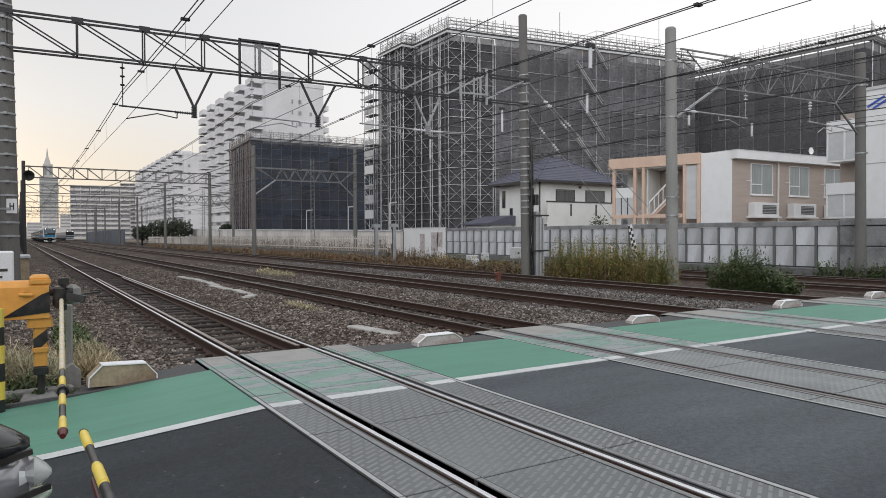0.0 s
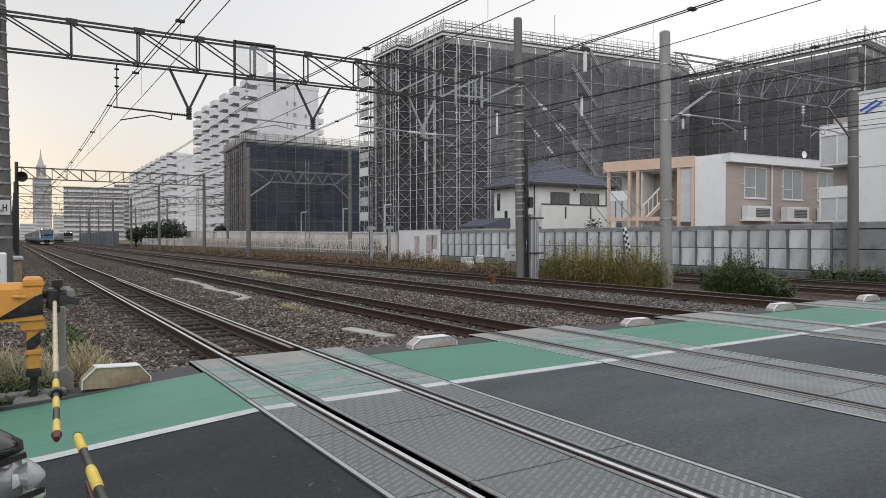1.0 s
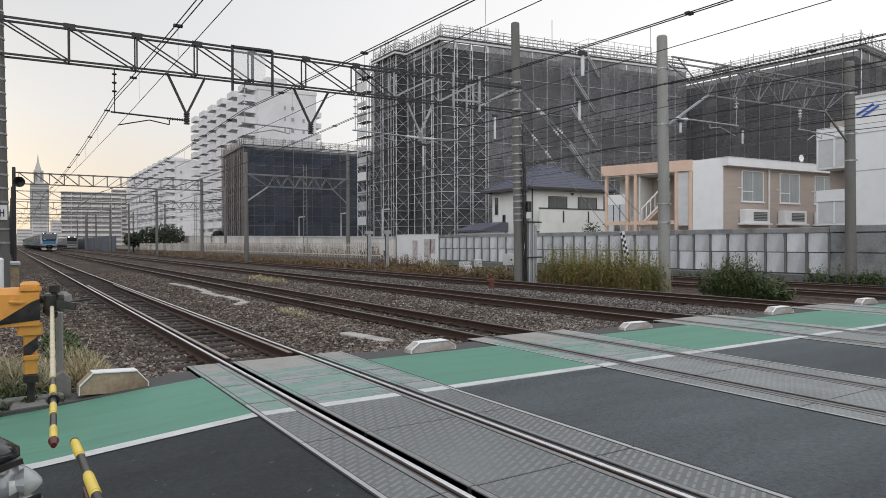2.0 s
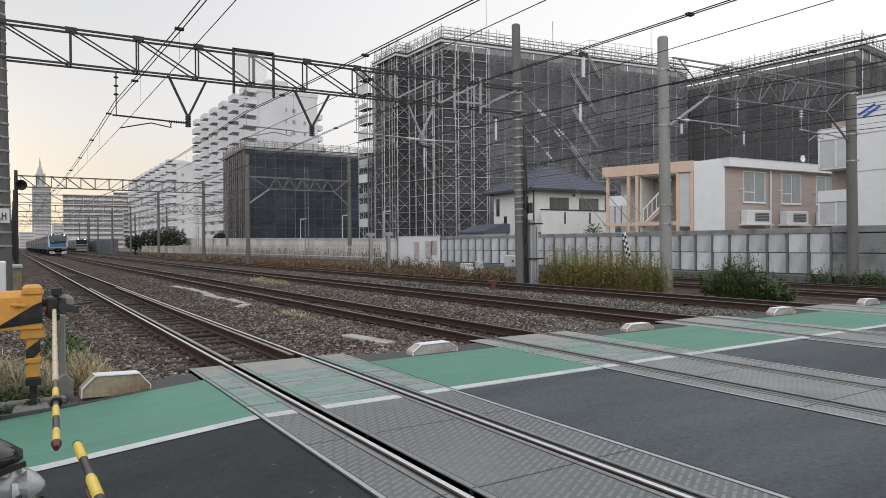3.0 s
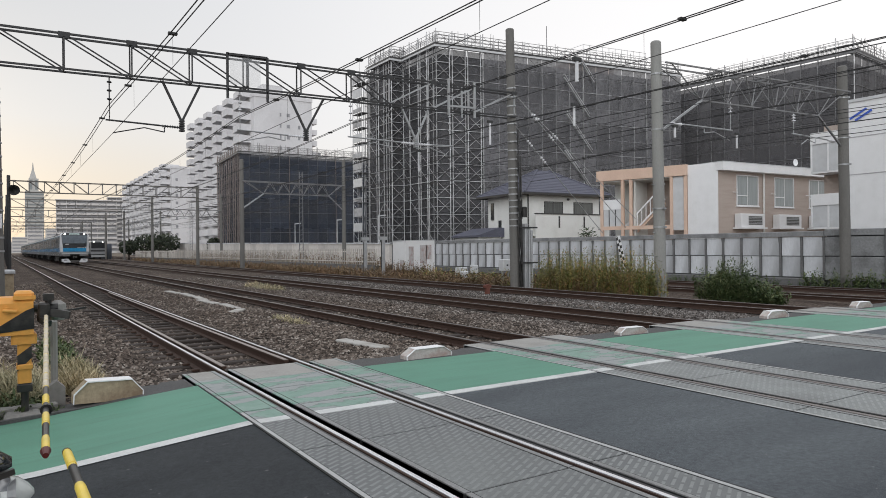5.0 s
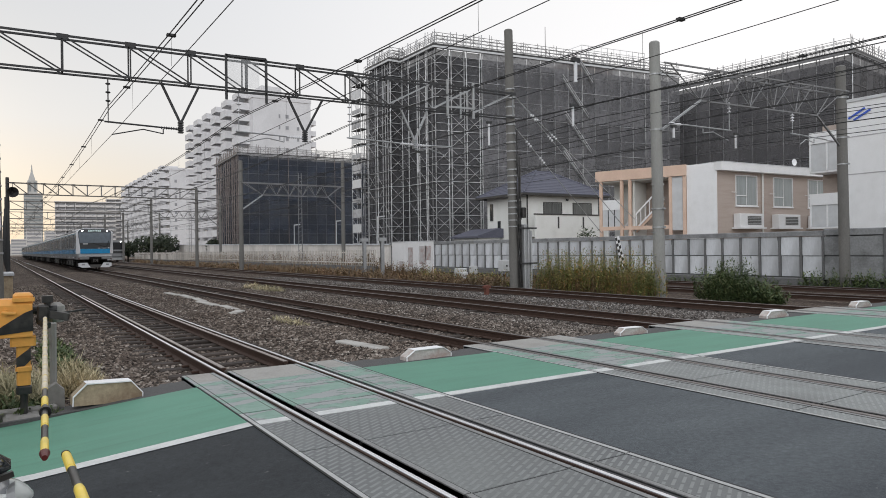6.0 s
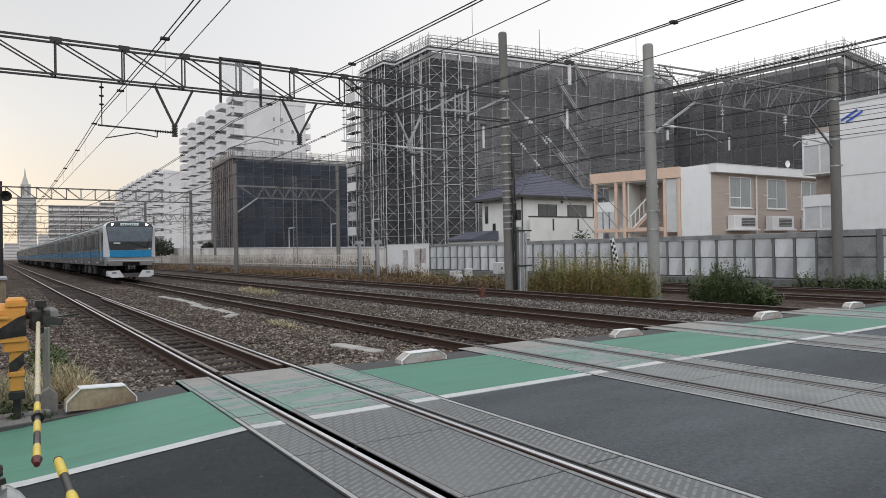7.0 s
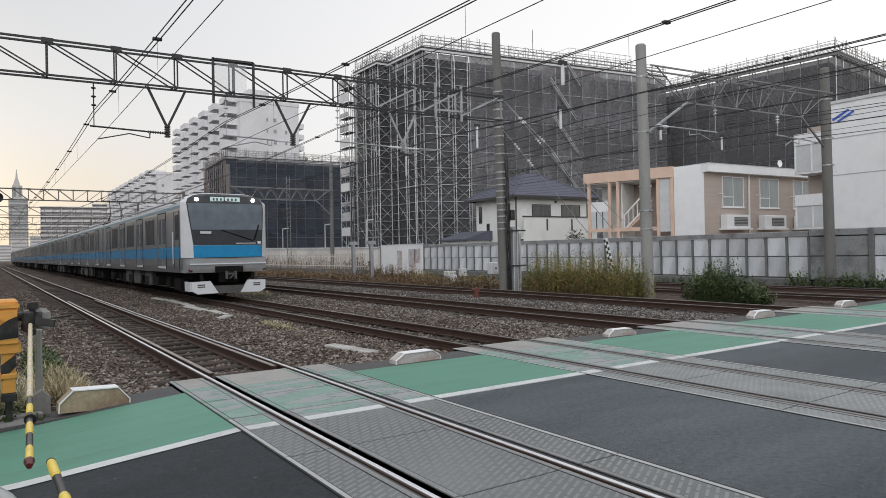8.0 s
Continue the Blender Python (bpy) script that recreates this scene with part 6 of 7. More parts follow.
    part("display", Form().box(-0.55, y - 0.075, 3.54, -0.07, y - 0.03, 3.72), M_DEST, t, "lit white destination display")
    part("display", Form().box(-0.02, y - 0.075, 3.54, 0.52, y - 0.03, 3.72), M_DEST, t, "lit white destination display")
    bars = Form()
    for x in (-0.46, -0.34, -0.2, 0.06, 0.2, 0.34):
        bars.box(x, y - 0.078, 3.585, x + 0.06, y - 0.074, 3.675)
    part("display_bar", bars, M_DESTK, t)
    part("under_panel", Form().prism([(-0.62, 0.5), (0.62, 0.5), (0.42, 0.22), (-0.42, 0.22)], -0.54, -0.46), M_UPANEL, t)
    part("coupler", Form().chamfer(-0.16, -0.75, 0.72, 0.16, -0.2, 1.0, 0.04).box(-0.32, -0.5, 0.62, 0.32, -0.3, 1.02), M_UNDER, t)
    part("coupler_head", Form().box(-0.2, -0.8, 0.74, -0.12, -0.74, 1.02).box(0.12, -0.8, 0.74, 0.2, -0.74, 1.02).box(-0.12, -0.79, 0.9, 0.12, -0.74, 0.96).tube((-0.05, -0.8, 0.76), (0.1, -0.8, 0.9), 0.03, 6), M_UPANEL, t)
    part("apron_cavity", Form().box(-0.5, -0.575, 0.97, 0.5, -0.53, 1.2), M_UNDER, t)
    w, y = facet(2.3)
    part("wiper", Form().tube((0.9, y - 0.07, 2.12), (-0.25, y - 0.02, 2.5), 0.022, 5).tube((0.95, y - 0.07, 2.15), (1.15, y + 0.05, 2.7), 0.022, 5), M_UNDER, t)
    part("number_plate_bar", Form().box(-1.0, y - 0.075, 2.37, -0.62, y - 0.03, 2.46), M_PALE, t)
    w, y = facet(2.03)
    part("front_stripe", Form().box(0.25, y - 0.075, 2.01, 0.98, y - 0.04, 2.035).box(1.05, y - 0.06, 2.0, 1.17, y - 0.03, 2.09), M_TFRONT, t)
    return t


M_MASK = surface("black_front_panel", (0.025, 0.027, 0.03), 0.18, vary=0.15, grain=4, bump=0)
# blue-grey base colour stands for the sky mirrored in the windscreen
M_SCREEN = glass_dark("sky_tinted_screen", (0.11, 0.135, 0.16), 0.05)


def build_second_train():
    t = thing("train", "older silver commuter train with dark front and stripe", "train")
    sec = car_section(1.43, 0.9, 3.6, 0.16)
    body = Form().prism(sec, 0.0, 19.6).mesh("car_body")
    low = Form().box(-1.2, 0.2, 0.3, 1.2, 19.2, 0.9).mesh("underframe")
    win = Form().box(-1.44, 1.2, 2.1, -1.425, 18.4, 3.0).box(1.425, 1.2, 2.1, 1.44, 18.4, 3.0).mesh("window_band")
    for k in range(8):
        c = part("car_body", body, M_SS, t, m=pose(0, 20 * k, 0))
        part("underframe", low, M_UNDER, c)
        part("window_band", win, M_TPANE, c)
    part("windscreen_panel", Form().box(-1.3, -0.03, 2.1, 1.3, 0.02, 3.35), M_MASK, t)
    part("front_band", Form().box(-1.4, -0.035, 1.45, 1.4, 0.02, 1.85), M_STEEL, t)
    part("skirt", Form().box(-1.35, -0.3, 0.3, 1.35, -0.1, 0.75), M_TGREY, t)
    part("wheel_set", Form().box(-0.62, 1.5, 0.0, -0.5, 3.6, 0.5).box(0.5, 1.5, 0.0, 0.62, 3.6, 0.5), M_RUST, t)
    for s in (-1, 1):
        part("headlamp", Form().lathe((s * 0.8, -0.05, 3.45), [(0.02, -0.02), (0.08, -0.01), (0.09, 0.04)], 10, 'Y'), M_LAMP, t)
    return t


# ---- crossing gear ----


def striped_arm(machine, a, b, label, r=0.012, cap=True, wrap_from=1.7):
    th = part("arm", Form().tube(a, b, r * 0.9, 10), M_STRIPEK, machine, label)
    a, b = Vector(a), Vector(b)
    n = int((b - a).length / 0.2)
    for k in range(n):
        p, q = a.lerp(b, k / n), a.lerp(b, (k + 1) / n)
        rr = r * (1 + 0.5 * k / n)
        mat = M_STRIPEY if k % 2 == 0 else M_STRIPEK
        if k * 0.2 > wrap_from and k % 2:
            mat = M_ARMW
        part("band", Form().tube(p, q, rr, 20), mat, th)
        if k % 2 == 0:
            c = p.lerp(q, 0.5)
            part("reflector", Form().tube(c.lerp(p, 0.8), c.lerp(q, 0.8), rr * 1.12, 20), M_STRIPEY if k * 0.2 < wrap_from else M_ARMW, th)
    if cap:
        d = (a - b).normalized()
        part("end_cap", Form().tube(a + d * 0.05, a - d * 0.01, r * 0.8, 12, r * 1.45), M_RED, th, "dark red end cap")
    else:
        d = (a - b).normalized()
        part("end_cap", Form().tube(a + d * 0.012, a, r * 1.1, 12), M_STRIPEK, th)
    return th


M_ARMW = surface("worn_arm_wrap", (0.62, 0.55, 0.42), 0.5, vary=0.12, grain=30, stain=9, stain_color=(0.35, 0.3, 0.22), bump=0.05)


def build_gate():
    g = thing("barrier_machine", "yellow and black striped crossing barrier machine on a post", "barrier machine")
    f = Form()
    sec = [(8.2, 0.72), (8.55, 0.72), (8.55, 1.05), (8.5, 1.11), (8.25, 1.11), (8.2, 1.05)]
    part("housing", Form().prism(sec, -0.75, 0.27, 'X'), M_YELLOW, g)
    part("stripe", Form().prism([(-0.15, 0.74), (0.275, 0.78), (0.275, 1.0), (0.2, 0.97)], 8.192, 8.2, 'Y'), M_STRIPEK, g)
    part("stripe", Form().prism([(-0.75, 0.74), (-0.45, 0.74), (-0.2, 1.06), (-0.5, 1.06)], 8.192, 8.2, 'Y'), M_STRIPEK, g)
    part("cover", Form().chamfer(0.1, 8.22, 1.06, 0.28, 8.5, 1.17, 0.025), M_YELLOW, g)
    part("cover_lip", Form().box(0.09, 8.19, 1.085, 0.29, 8.22, 1.125), M_YELLOW, g)
    part("latch", Form().tube((0.0, 8.17, 0.98), (0.12, 8.17, 0.97), 0.018, 8).box(0.02, 8.17, 0.95, 0.05, 8.2, 1.01), M_YELLOW, g)
    part("post", Form().chamfer(0.125, 8.26, 0.21, 0.25, 8.42, 0.72, 0.015), M_YELLOW, g)
    part("foot", Form().chamfer(0.12, 8.25, 0.12, 0.258, 8.43, 0.21, 0.02).tube((0.19, 8.36, -0.2), (0.19, 8.36, 0.12), 0.035, 8), M_STRIPEK, g, "black cast foot")
    part("post_ledge", Form().chamfer(0.115, 8.24, 0.36, 0.262, 8.44, 0.41, 0.012), M_YELLOW, g)
    part("stripe", Form().prism([(0.123, 0.34), (0.252, 0.47), (0.252, 0.6), (0.123, 0.5)], 8.252, 8.26, 'Y'), M_STRIPEK, g)
    part("collar", Form().chamfer(0.07, 8.23, 0.62, 0.3, 8.49, 0.73, 0.015), M_YELLOW, g)
    part("base", Form().chamfer(0.0, 8.18, -0.3, 0.34, 8.55, -0.1, 0.03), M_CONCRETE, g)
    h = Form()
    h.tube((0.27, 8.35, 0.98), (0.5, 8.33, 0.98), 0.045, 10).chamfer(0.31, 8.22, 0.86, 0.42, 8.45, 1.04, 0.02)
    h.bar((0.36, 8.3, 0.95), (0.6, 8.2, 0.9), 0.05, 0.08).bar((0.33, 8.28, 0.88), (0.4, 8.1, 0.83), 0.06, 0.06).box(0.36, 8.27, 1.06, 0.46, 8.37, 1.13)
    h.tube((0.41, 8.32, 1.02), (0.41, 8.32, 1.09), 0.03, 8).bar((0.44, 8.3, 0.93), (0.78, 8.5, 0.95), 0.02, 0.02)
    part("pivot", h, M_STRIPEK, g, "black cast pivot with bolts")
    h = Form().lathe((0.5, 8.42, 0.95), [(0.0, -0.12), (0.07, -0.11), (0.09, -0.03), (0.08, 0.06), (0.03, 0.1)], 12, 'Z')
    part("counterweight", h, M_CONCRETE, g)
    arm_a = striped_arm(g, (0.12, 2.66, 0.9), (0.38, 8.15, 0.905), "yellow and black striped barrier arm with red tip", wrap_from=1.2)
    part("joint_ring", Form().tube((0.155, 3.36, 0.9), (0.157, 3.39, 0.9), 0.024, 12), M_STRIPEK, arm_a)
    m = thing("barrier_machine", "yellow crossing barrier machine on the near kerb", "barrier machine")
    part("housing", Form().chamfer(-0.1, -3.9, 0.6, 0.6, -3.4, 1.2, 0.04), M_YELLOW, m)
    part("post", Form().chamfer(0.1, -3.8, -0.35, 0.4, -3.5, 0.6, 0.02), M_YELLOW, m)
    arm_b = striped_arm(m, (0.18, 2.61, 0.9), (0.24, -3.4, 0.95), "yellow and black striped barrier arm in two layers", r=0.0132, cap=False, wrap_from=9)
    part("reflector_strip", Form().box(0.163, 1.85, 0.875, 0.168, 2.12, 0.9), M_RED, arm_b)
    # striped guard post, concrete stake and kerb
    p = thing("guard_post", "yellow and black striped steel guard post", "guard post")
    for k in range(6):
        part("band", Form().tube((-0.185, 8.0, -0.22 + 0.18 * k), (-0.185, 8.0, -0.04 + 0.18 * k), 0.06, 20), M_STRIPEY if k % 2 else M_STRIPEK, p)
    s = thing("concrete_stake", "rough grey concrete stake beside the barrier", "stake")
    part("stake", Form().chamfer(0.455, 8.85, -0.25, 0.525, 8.95, 0.8, 0.02), M_POLEL, s)
    k = thing("kerb_stone", "broken white-topped concrete kerb stone", "kerb")
    part("stone", Form().chamfer(-0.7, 8.42, -0.3, 0.5, 8.52, -0.06, 0.02), M_CONCRETE, k)
    part("stone", Form().prism([(0.4, -0.2), (0.58, -0.2), (0.58, 0.06), (0.5, 0.14), (0.4, 0.08)], 8.6, 8.75), M_CONCRETE, k)
    # boxes by the mast further along
    pl = thing("concrete_box", "low grey concrete cable box with flat lid", "cable box")
    part("box", Form().chamfer(-0.7, 33.0, -0.4, 0.40, 35.0, 0.68, 0.03), M_BLOCK, pl)
    part("lid", Form().chamfer(-0.75, 32.95, 0.68, 0.45, 35.05, 0.8, 0.03), M_WALLC, pl)
    cb = thing("equipment_cabinet", "white steel equipment cabinet with dark label bars", "cabinet")
    part("case", Form().chamfer(-0.75, 18.0, -0.35, -0.08, 18.5, 1.25, 0.03), M_WHITE, cb)
    part("label_bar", Form().box(-0.6, 17.99, 0.8, -0.2, 18.0, 0.86).box(-0.6, 17.99, 0.65, -0.3, 18.0, 0.7), M_FRAME, cb)
    sg = thing("mast_sign", "small white square sign with a dark mark", "sign")
    part("plate", Form().box(-0.28, 24.68, 2.3, 0.0, 24.7, 2.75), M_WHITE, sg)
    part("mark_bar", Form().box(-0.2, 24.67, 2.4, -0.17, 24.68, 2.62).box(-0.11, 24.67, 2.4, -0.08, 24.68, 2.62).box(-0.17, 24.67, 2.5, -0.11, 24.68, 2.54), M_FRAME, sg)
    sp = thing("loudspeaker", "dark horn loudspeaker on the mast", "loudspeaker")
    part("horn", Form().lathe((0.95, 74.5, 7.3), [(0.1, 0.5), (0.16, 0.1), (0.5, -0.5), (0.45, -0.5), (0.05, -0.1)], 14, 'Y'), M_STRIPEK, sp)
    part("bracket", Form().bar((0.6, 75, 7.3), (0.95, 75, 7.3), 0.08, 0.08), M_STEEL, sp)


def build_scooter():
    s = thing("motor_scooter", "dark glossy motor scooter waiting at the barrier", "scooter", pose(-0.08, 2.85, -0.16))
    # local: nose towards +x
    def shell(stations, n=14, power=0.75):
        rings = []
        for x, w, z0, z1 in stations:
            ring = []
            for i in range(n):
                a = 2 * math.pi * i / n
                c, d = math.cos(a), math.sin(a)
                ring.append((x, w * math.copysign(abs(c) ** power, c), (z0 + z1) / 2 + (z1 - z0) / 2 * math.copysign(abs(d) ** power, d)))
            rings.append(ring)
        return Form().loft(rings)

    part("hood", shell(((0.105, 0.05, 0.985, 1.005), (0.06, 0.10, 0.965, 1.035), (-0.02, 0.14, 0.94, 1.085), (-0.14, 0.17, 0.90, 1.15), (-0.3, 0.19, 0.86, 1.2))), M_GLOSSK, s, "glossy dark hood", smooth=True)
    part("visor", shell(((-0.06, 0.10, 1.10, 1.12), (-0.12, 0.13, 1.12, 1.19), (-0.25, 0.15, 1.16, 1.27))), M_MASK, s, smooth=True)
    part("side_panel", shell(((0.10, 0.085, 0.815, 0.945), (0.05, 0.113, 0.80, 0.97), (0.0, 0.138, 0.79, 0.985), (-0.12, 0.165, 0.77, 0.97), (-0.3, 0.18, 0.74, 0.93))), M_SHEEN, s, "silver-grey side panel", smooth=True)
    lens_ = part("headlamp", shell(((0.172, 0.018, 0.868, 0.885), (0.155, 0.045, 0.85, 0.908), (0.125, 0.072, 0.836, 0.932), (0.07, 0.105, 0.832, 0.952)), 16, 0.85), M_LENS, s, "clear faceted headlamp lens", smooth=True)
    part("bulb_reflector", Form().lathe((0.07, -0.06, 0.9), [(0.0, 0.0), (0.025, 0.01), (0.05, 0.045)], 12, 'X'), M_GALV, lens_)
    part("lens_trim", Form().bar((0.165, -0.05, 0.838), (0.0, -0.142, 0.82), 0.012, 0.02), M_STRIPEK, s)
    part("indicator", shell(((0.172, 0.02, 0.80, 0.82), (0.14, 0.06, 0.765, 0.825), (0.08, 0.10, 0.73, 0.82), (0.04, 0.115, 0.72, 0.81)), 12), M_LENSG, s, "clear indicator lens over green", smooth=True)
    part("lamp_trim", Form().bar((0.15, -0.075, 0.762), (0.02, -0.13, 0.71), 0.012, 0.02), M_STRIPEK, s)
    part("lamp_trim", Form().bar((0.11, -0.09, 0.985), (-0.2, -0.18, 0.925), 0.02, 0.02), M_STRIPEK, s)
    part("lower_shield", shell(((0.10, 0.07, 0.66, 0.74), (0.03, 0.13, 0.56, 0.80), (-0.1, 0.18, 0.46, 0.84), (-0.28, 0.2, 0.36, 0.88))), M_GREENK, s, "dark green leg shield", smooth=True)
    # front wheel and mudguard
    wheel = part("front_wheel", Form().lathe((0.1, 0, 0.24), [(0.16, -0.05), (0.22, -0.045), (0.24, 0.0), (0.22, 0.045), (0.16, 0.05)], 24, 'Y'), M_BLACK, s)
    part("rim", Form().lathe((0.1, 0, 0.24), [(0.03, -0.04), (0.16, -0.035), (0.16, 0.035), (0.03, 0.04)], 20, 'Y'), M_GALV, wheel)
    rings = []
    for k in range(11):
        a = radians(15 + 15 * k)
        c = Vector((0.1 + 0.28 * math.cos(a), 0, 0.24 + 0.28 * math.sin(a)))
        o = Vector((math.cos(a), 0, math.sin(a)))
        rings.append([c + Vector((0, -0.07, 0)) - o * 0.03, c + o * 0.02 + Vector((0, -0.05, 0)), c + o * 0.035, c + o * 0.02 + Vector((0, 0.05, 0)), c + Vector((0, 0.07, 0)) - o * 0.03, c + o * 0.0])
    part("mudguard", Form().loft(rings), M_GLOSSK, s, smooth=True)
    part("fork", Form().bar((0.1, -0.09, 0.24), (-0.1, -0.09, 0.7), 0.04, 0.04).bar((0.1, 0.09, 0.24), (-0.1, 0.09, 0.7), 0.04, 0.04), M_GALV, s)
    part("handlebar", Form().tube((-0.3, -0.34, 1.1), (-0.3, 0.34, 1.1), 0.02, 8), M_BLACK, s)
    part("floorboard", Form().chamfer(-0.95, -0.18, 0.28, -0.25, 0.18, 0.36, 0.03), M_GREENK, s)
    part("seat", Form().chamfer(-1.6, -0.15, 0.72, -0.85, 0.15, 0.84, 0.05), M_BLACK, s)
    part("tail_body", Form().loft([[(-0.8, -0.16, 0.3), (-0.8, 0.16, 0.3), (-0.85, 0.16, 0.72), (-0.85, -0.16, 0.72)], [(-1.65, -0.1, 0.5), (-1.65, 0.1, 0.5), (-1.65, 0.12, 0.74), (-1.65, -0.12, 0.74)]]), M_GREENK, s)
    rear = part("rear_wheel", Form().lathe((-1.2, 0, 0.24), [(0.16, -0.05), (0.22, -0.045), (0.24, 0.0), (0.22, 0.045), (0.16, 0.05)], 24, 'Y'), M_BLACK, s)
    part("rim", Form().lathe((-1.2, 0, 0.24), [(0.03, -0.04), (0.16, -0.035), (0.16, 0.035), (0.03, 0.04)], 20, 'Y'), M_GALV, rear)


M_GLOSSK = surface("glossy_black", (0.018, 0.022, 0.024), 0.12, vary=0.1, bump=0, spec=0.7)
M_GREENK = surface("dark_green_plastic", (0.05, 0.085, 0.06), 0.3, vary=0.1, bump=0)


def lens():
    m, t, b = tree("clear_lens")
    b.inputs["Base Color"].default_value = (0.82, 0.86, 0.84, 1)
    b.inputs["Roughness"].default_value = 0.08
    b.inputs["Transmission Weight"].default_value = 0.35
    n = noise_of(t, 30, 3)
    bump_of(t, b, n, "Fac", 0.4, 0.01)
    return m


M_LENS = lens()
M_LENSG = surface("green_tinted_lens", (0.30, 0.42, 0.30), 0.08, vary=0.3, grain=40, stain=12, stain_color=(0.75, 0.8, 0.72), stain_amt=0.8, bump=0.2, spec=0.8)
M_SHEEN = surface("silver_grey_panel", (0.36, 0.37, 0.385), 0.18, 0.5, vary=0.2, grain=6, bump=0)

# ---- plants ----


def weeds(name, label, region, count, height, mat, seed, leaf=0.09, spread=0.05, leaves=22, kind="stuff", stalk=0.006, tuft=False, slim=0.2):
    """A stand of stalks with narrow leaves; region gives x0, x1, y0, y1."""
    rng = np.random.default_rng(seed)
    vs, fs = [], []
    x0, x1, y0, y1 = region
    for _ in range(count):
        x, y = x0 + (x1 - x0) * rng.random(), y0 + (y1 - y0) * rng.random()
        edge = min(x - x0, x1 - x, y - y0, y1 - y)
        h = height * (0.55 + 0.5 * rng.random()) * min(1.0, 0.55 + edge / 0.8)
        z = bed_height(x, y) - 0.03
        lean = rng.normal(0, spread * 3 if tuft else spread, 2)
        base, top = np.array((x, y, z)), np.array((x + lean[0] * h, y + lean[1] * h, z + h))
        n = len(vs)
        r = stalk
        vs += [base + (r, 0, 0), base + (-r, r, 0), base + (-r, -r, 0), top]
        fs += [(n, n + 1, n + 3), (n + 1, n + 2, n + 3), (n + 2, n, n + 3)]
        for k in range(leaves):
            u = 0.15 + 0.85 * (k + rng.random()) / leaves
            c = base + (top - base) * u
            a = rng.random() * 6.283
            l = leaf * (0.6 + 0.8 * rng.random()) * (1.15 - 0.5 * u)
            d = np.array((math.cos(a), math.sin(a), 0.45 + 0.5 * rng.normal())) * l
            s = np.array((-math.sin(a), math.cos(a), 0.3 * rng.normal())) * l * slim
            n = len(vs)
            vs += [c, c + d * 0.5 + s, c + d, c + d * 0.5 - s]
            fs += [(n, n + 1, n + 2, n + 3)]
    f = Form()
    f.v, f.f = [tuple(v) for v in vs], fs
    me = bpy.data.meshes.new(name)
    me.from_pydata(f.v, [], f.f)
    me.materials.append(mat)
    return tagged(new(name, me), label, "plants", kind=kind)


def leaf_material(name, stops, scale=0.6):
    m, t, b = tree(name)
    geo = t.nodes.new("ShaderNodeNewGeometry")
    r = ramp_of(t, geo, "Random Per Island", stops)
    n = noise_of(t, scale, 3)
    s = ramp_of(t, n, "Fac", [(0.35, (0.7, 0.75, 0.7)), (0.65, (1.2, 1.1, 1.0))])
    mx = mixed(t, 1.0, (r, "Color"), (s, "Color"), 'MULTIPLY')
    t.links.new(mx.outputs[2], b.inputs["Base Color"])
    b.inputs["Roughness"].default_value = 0.7
    return m


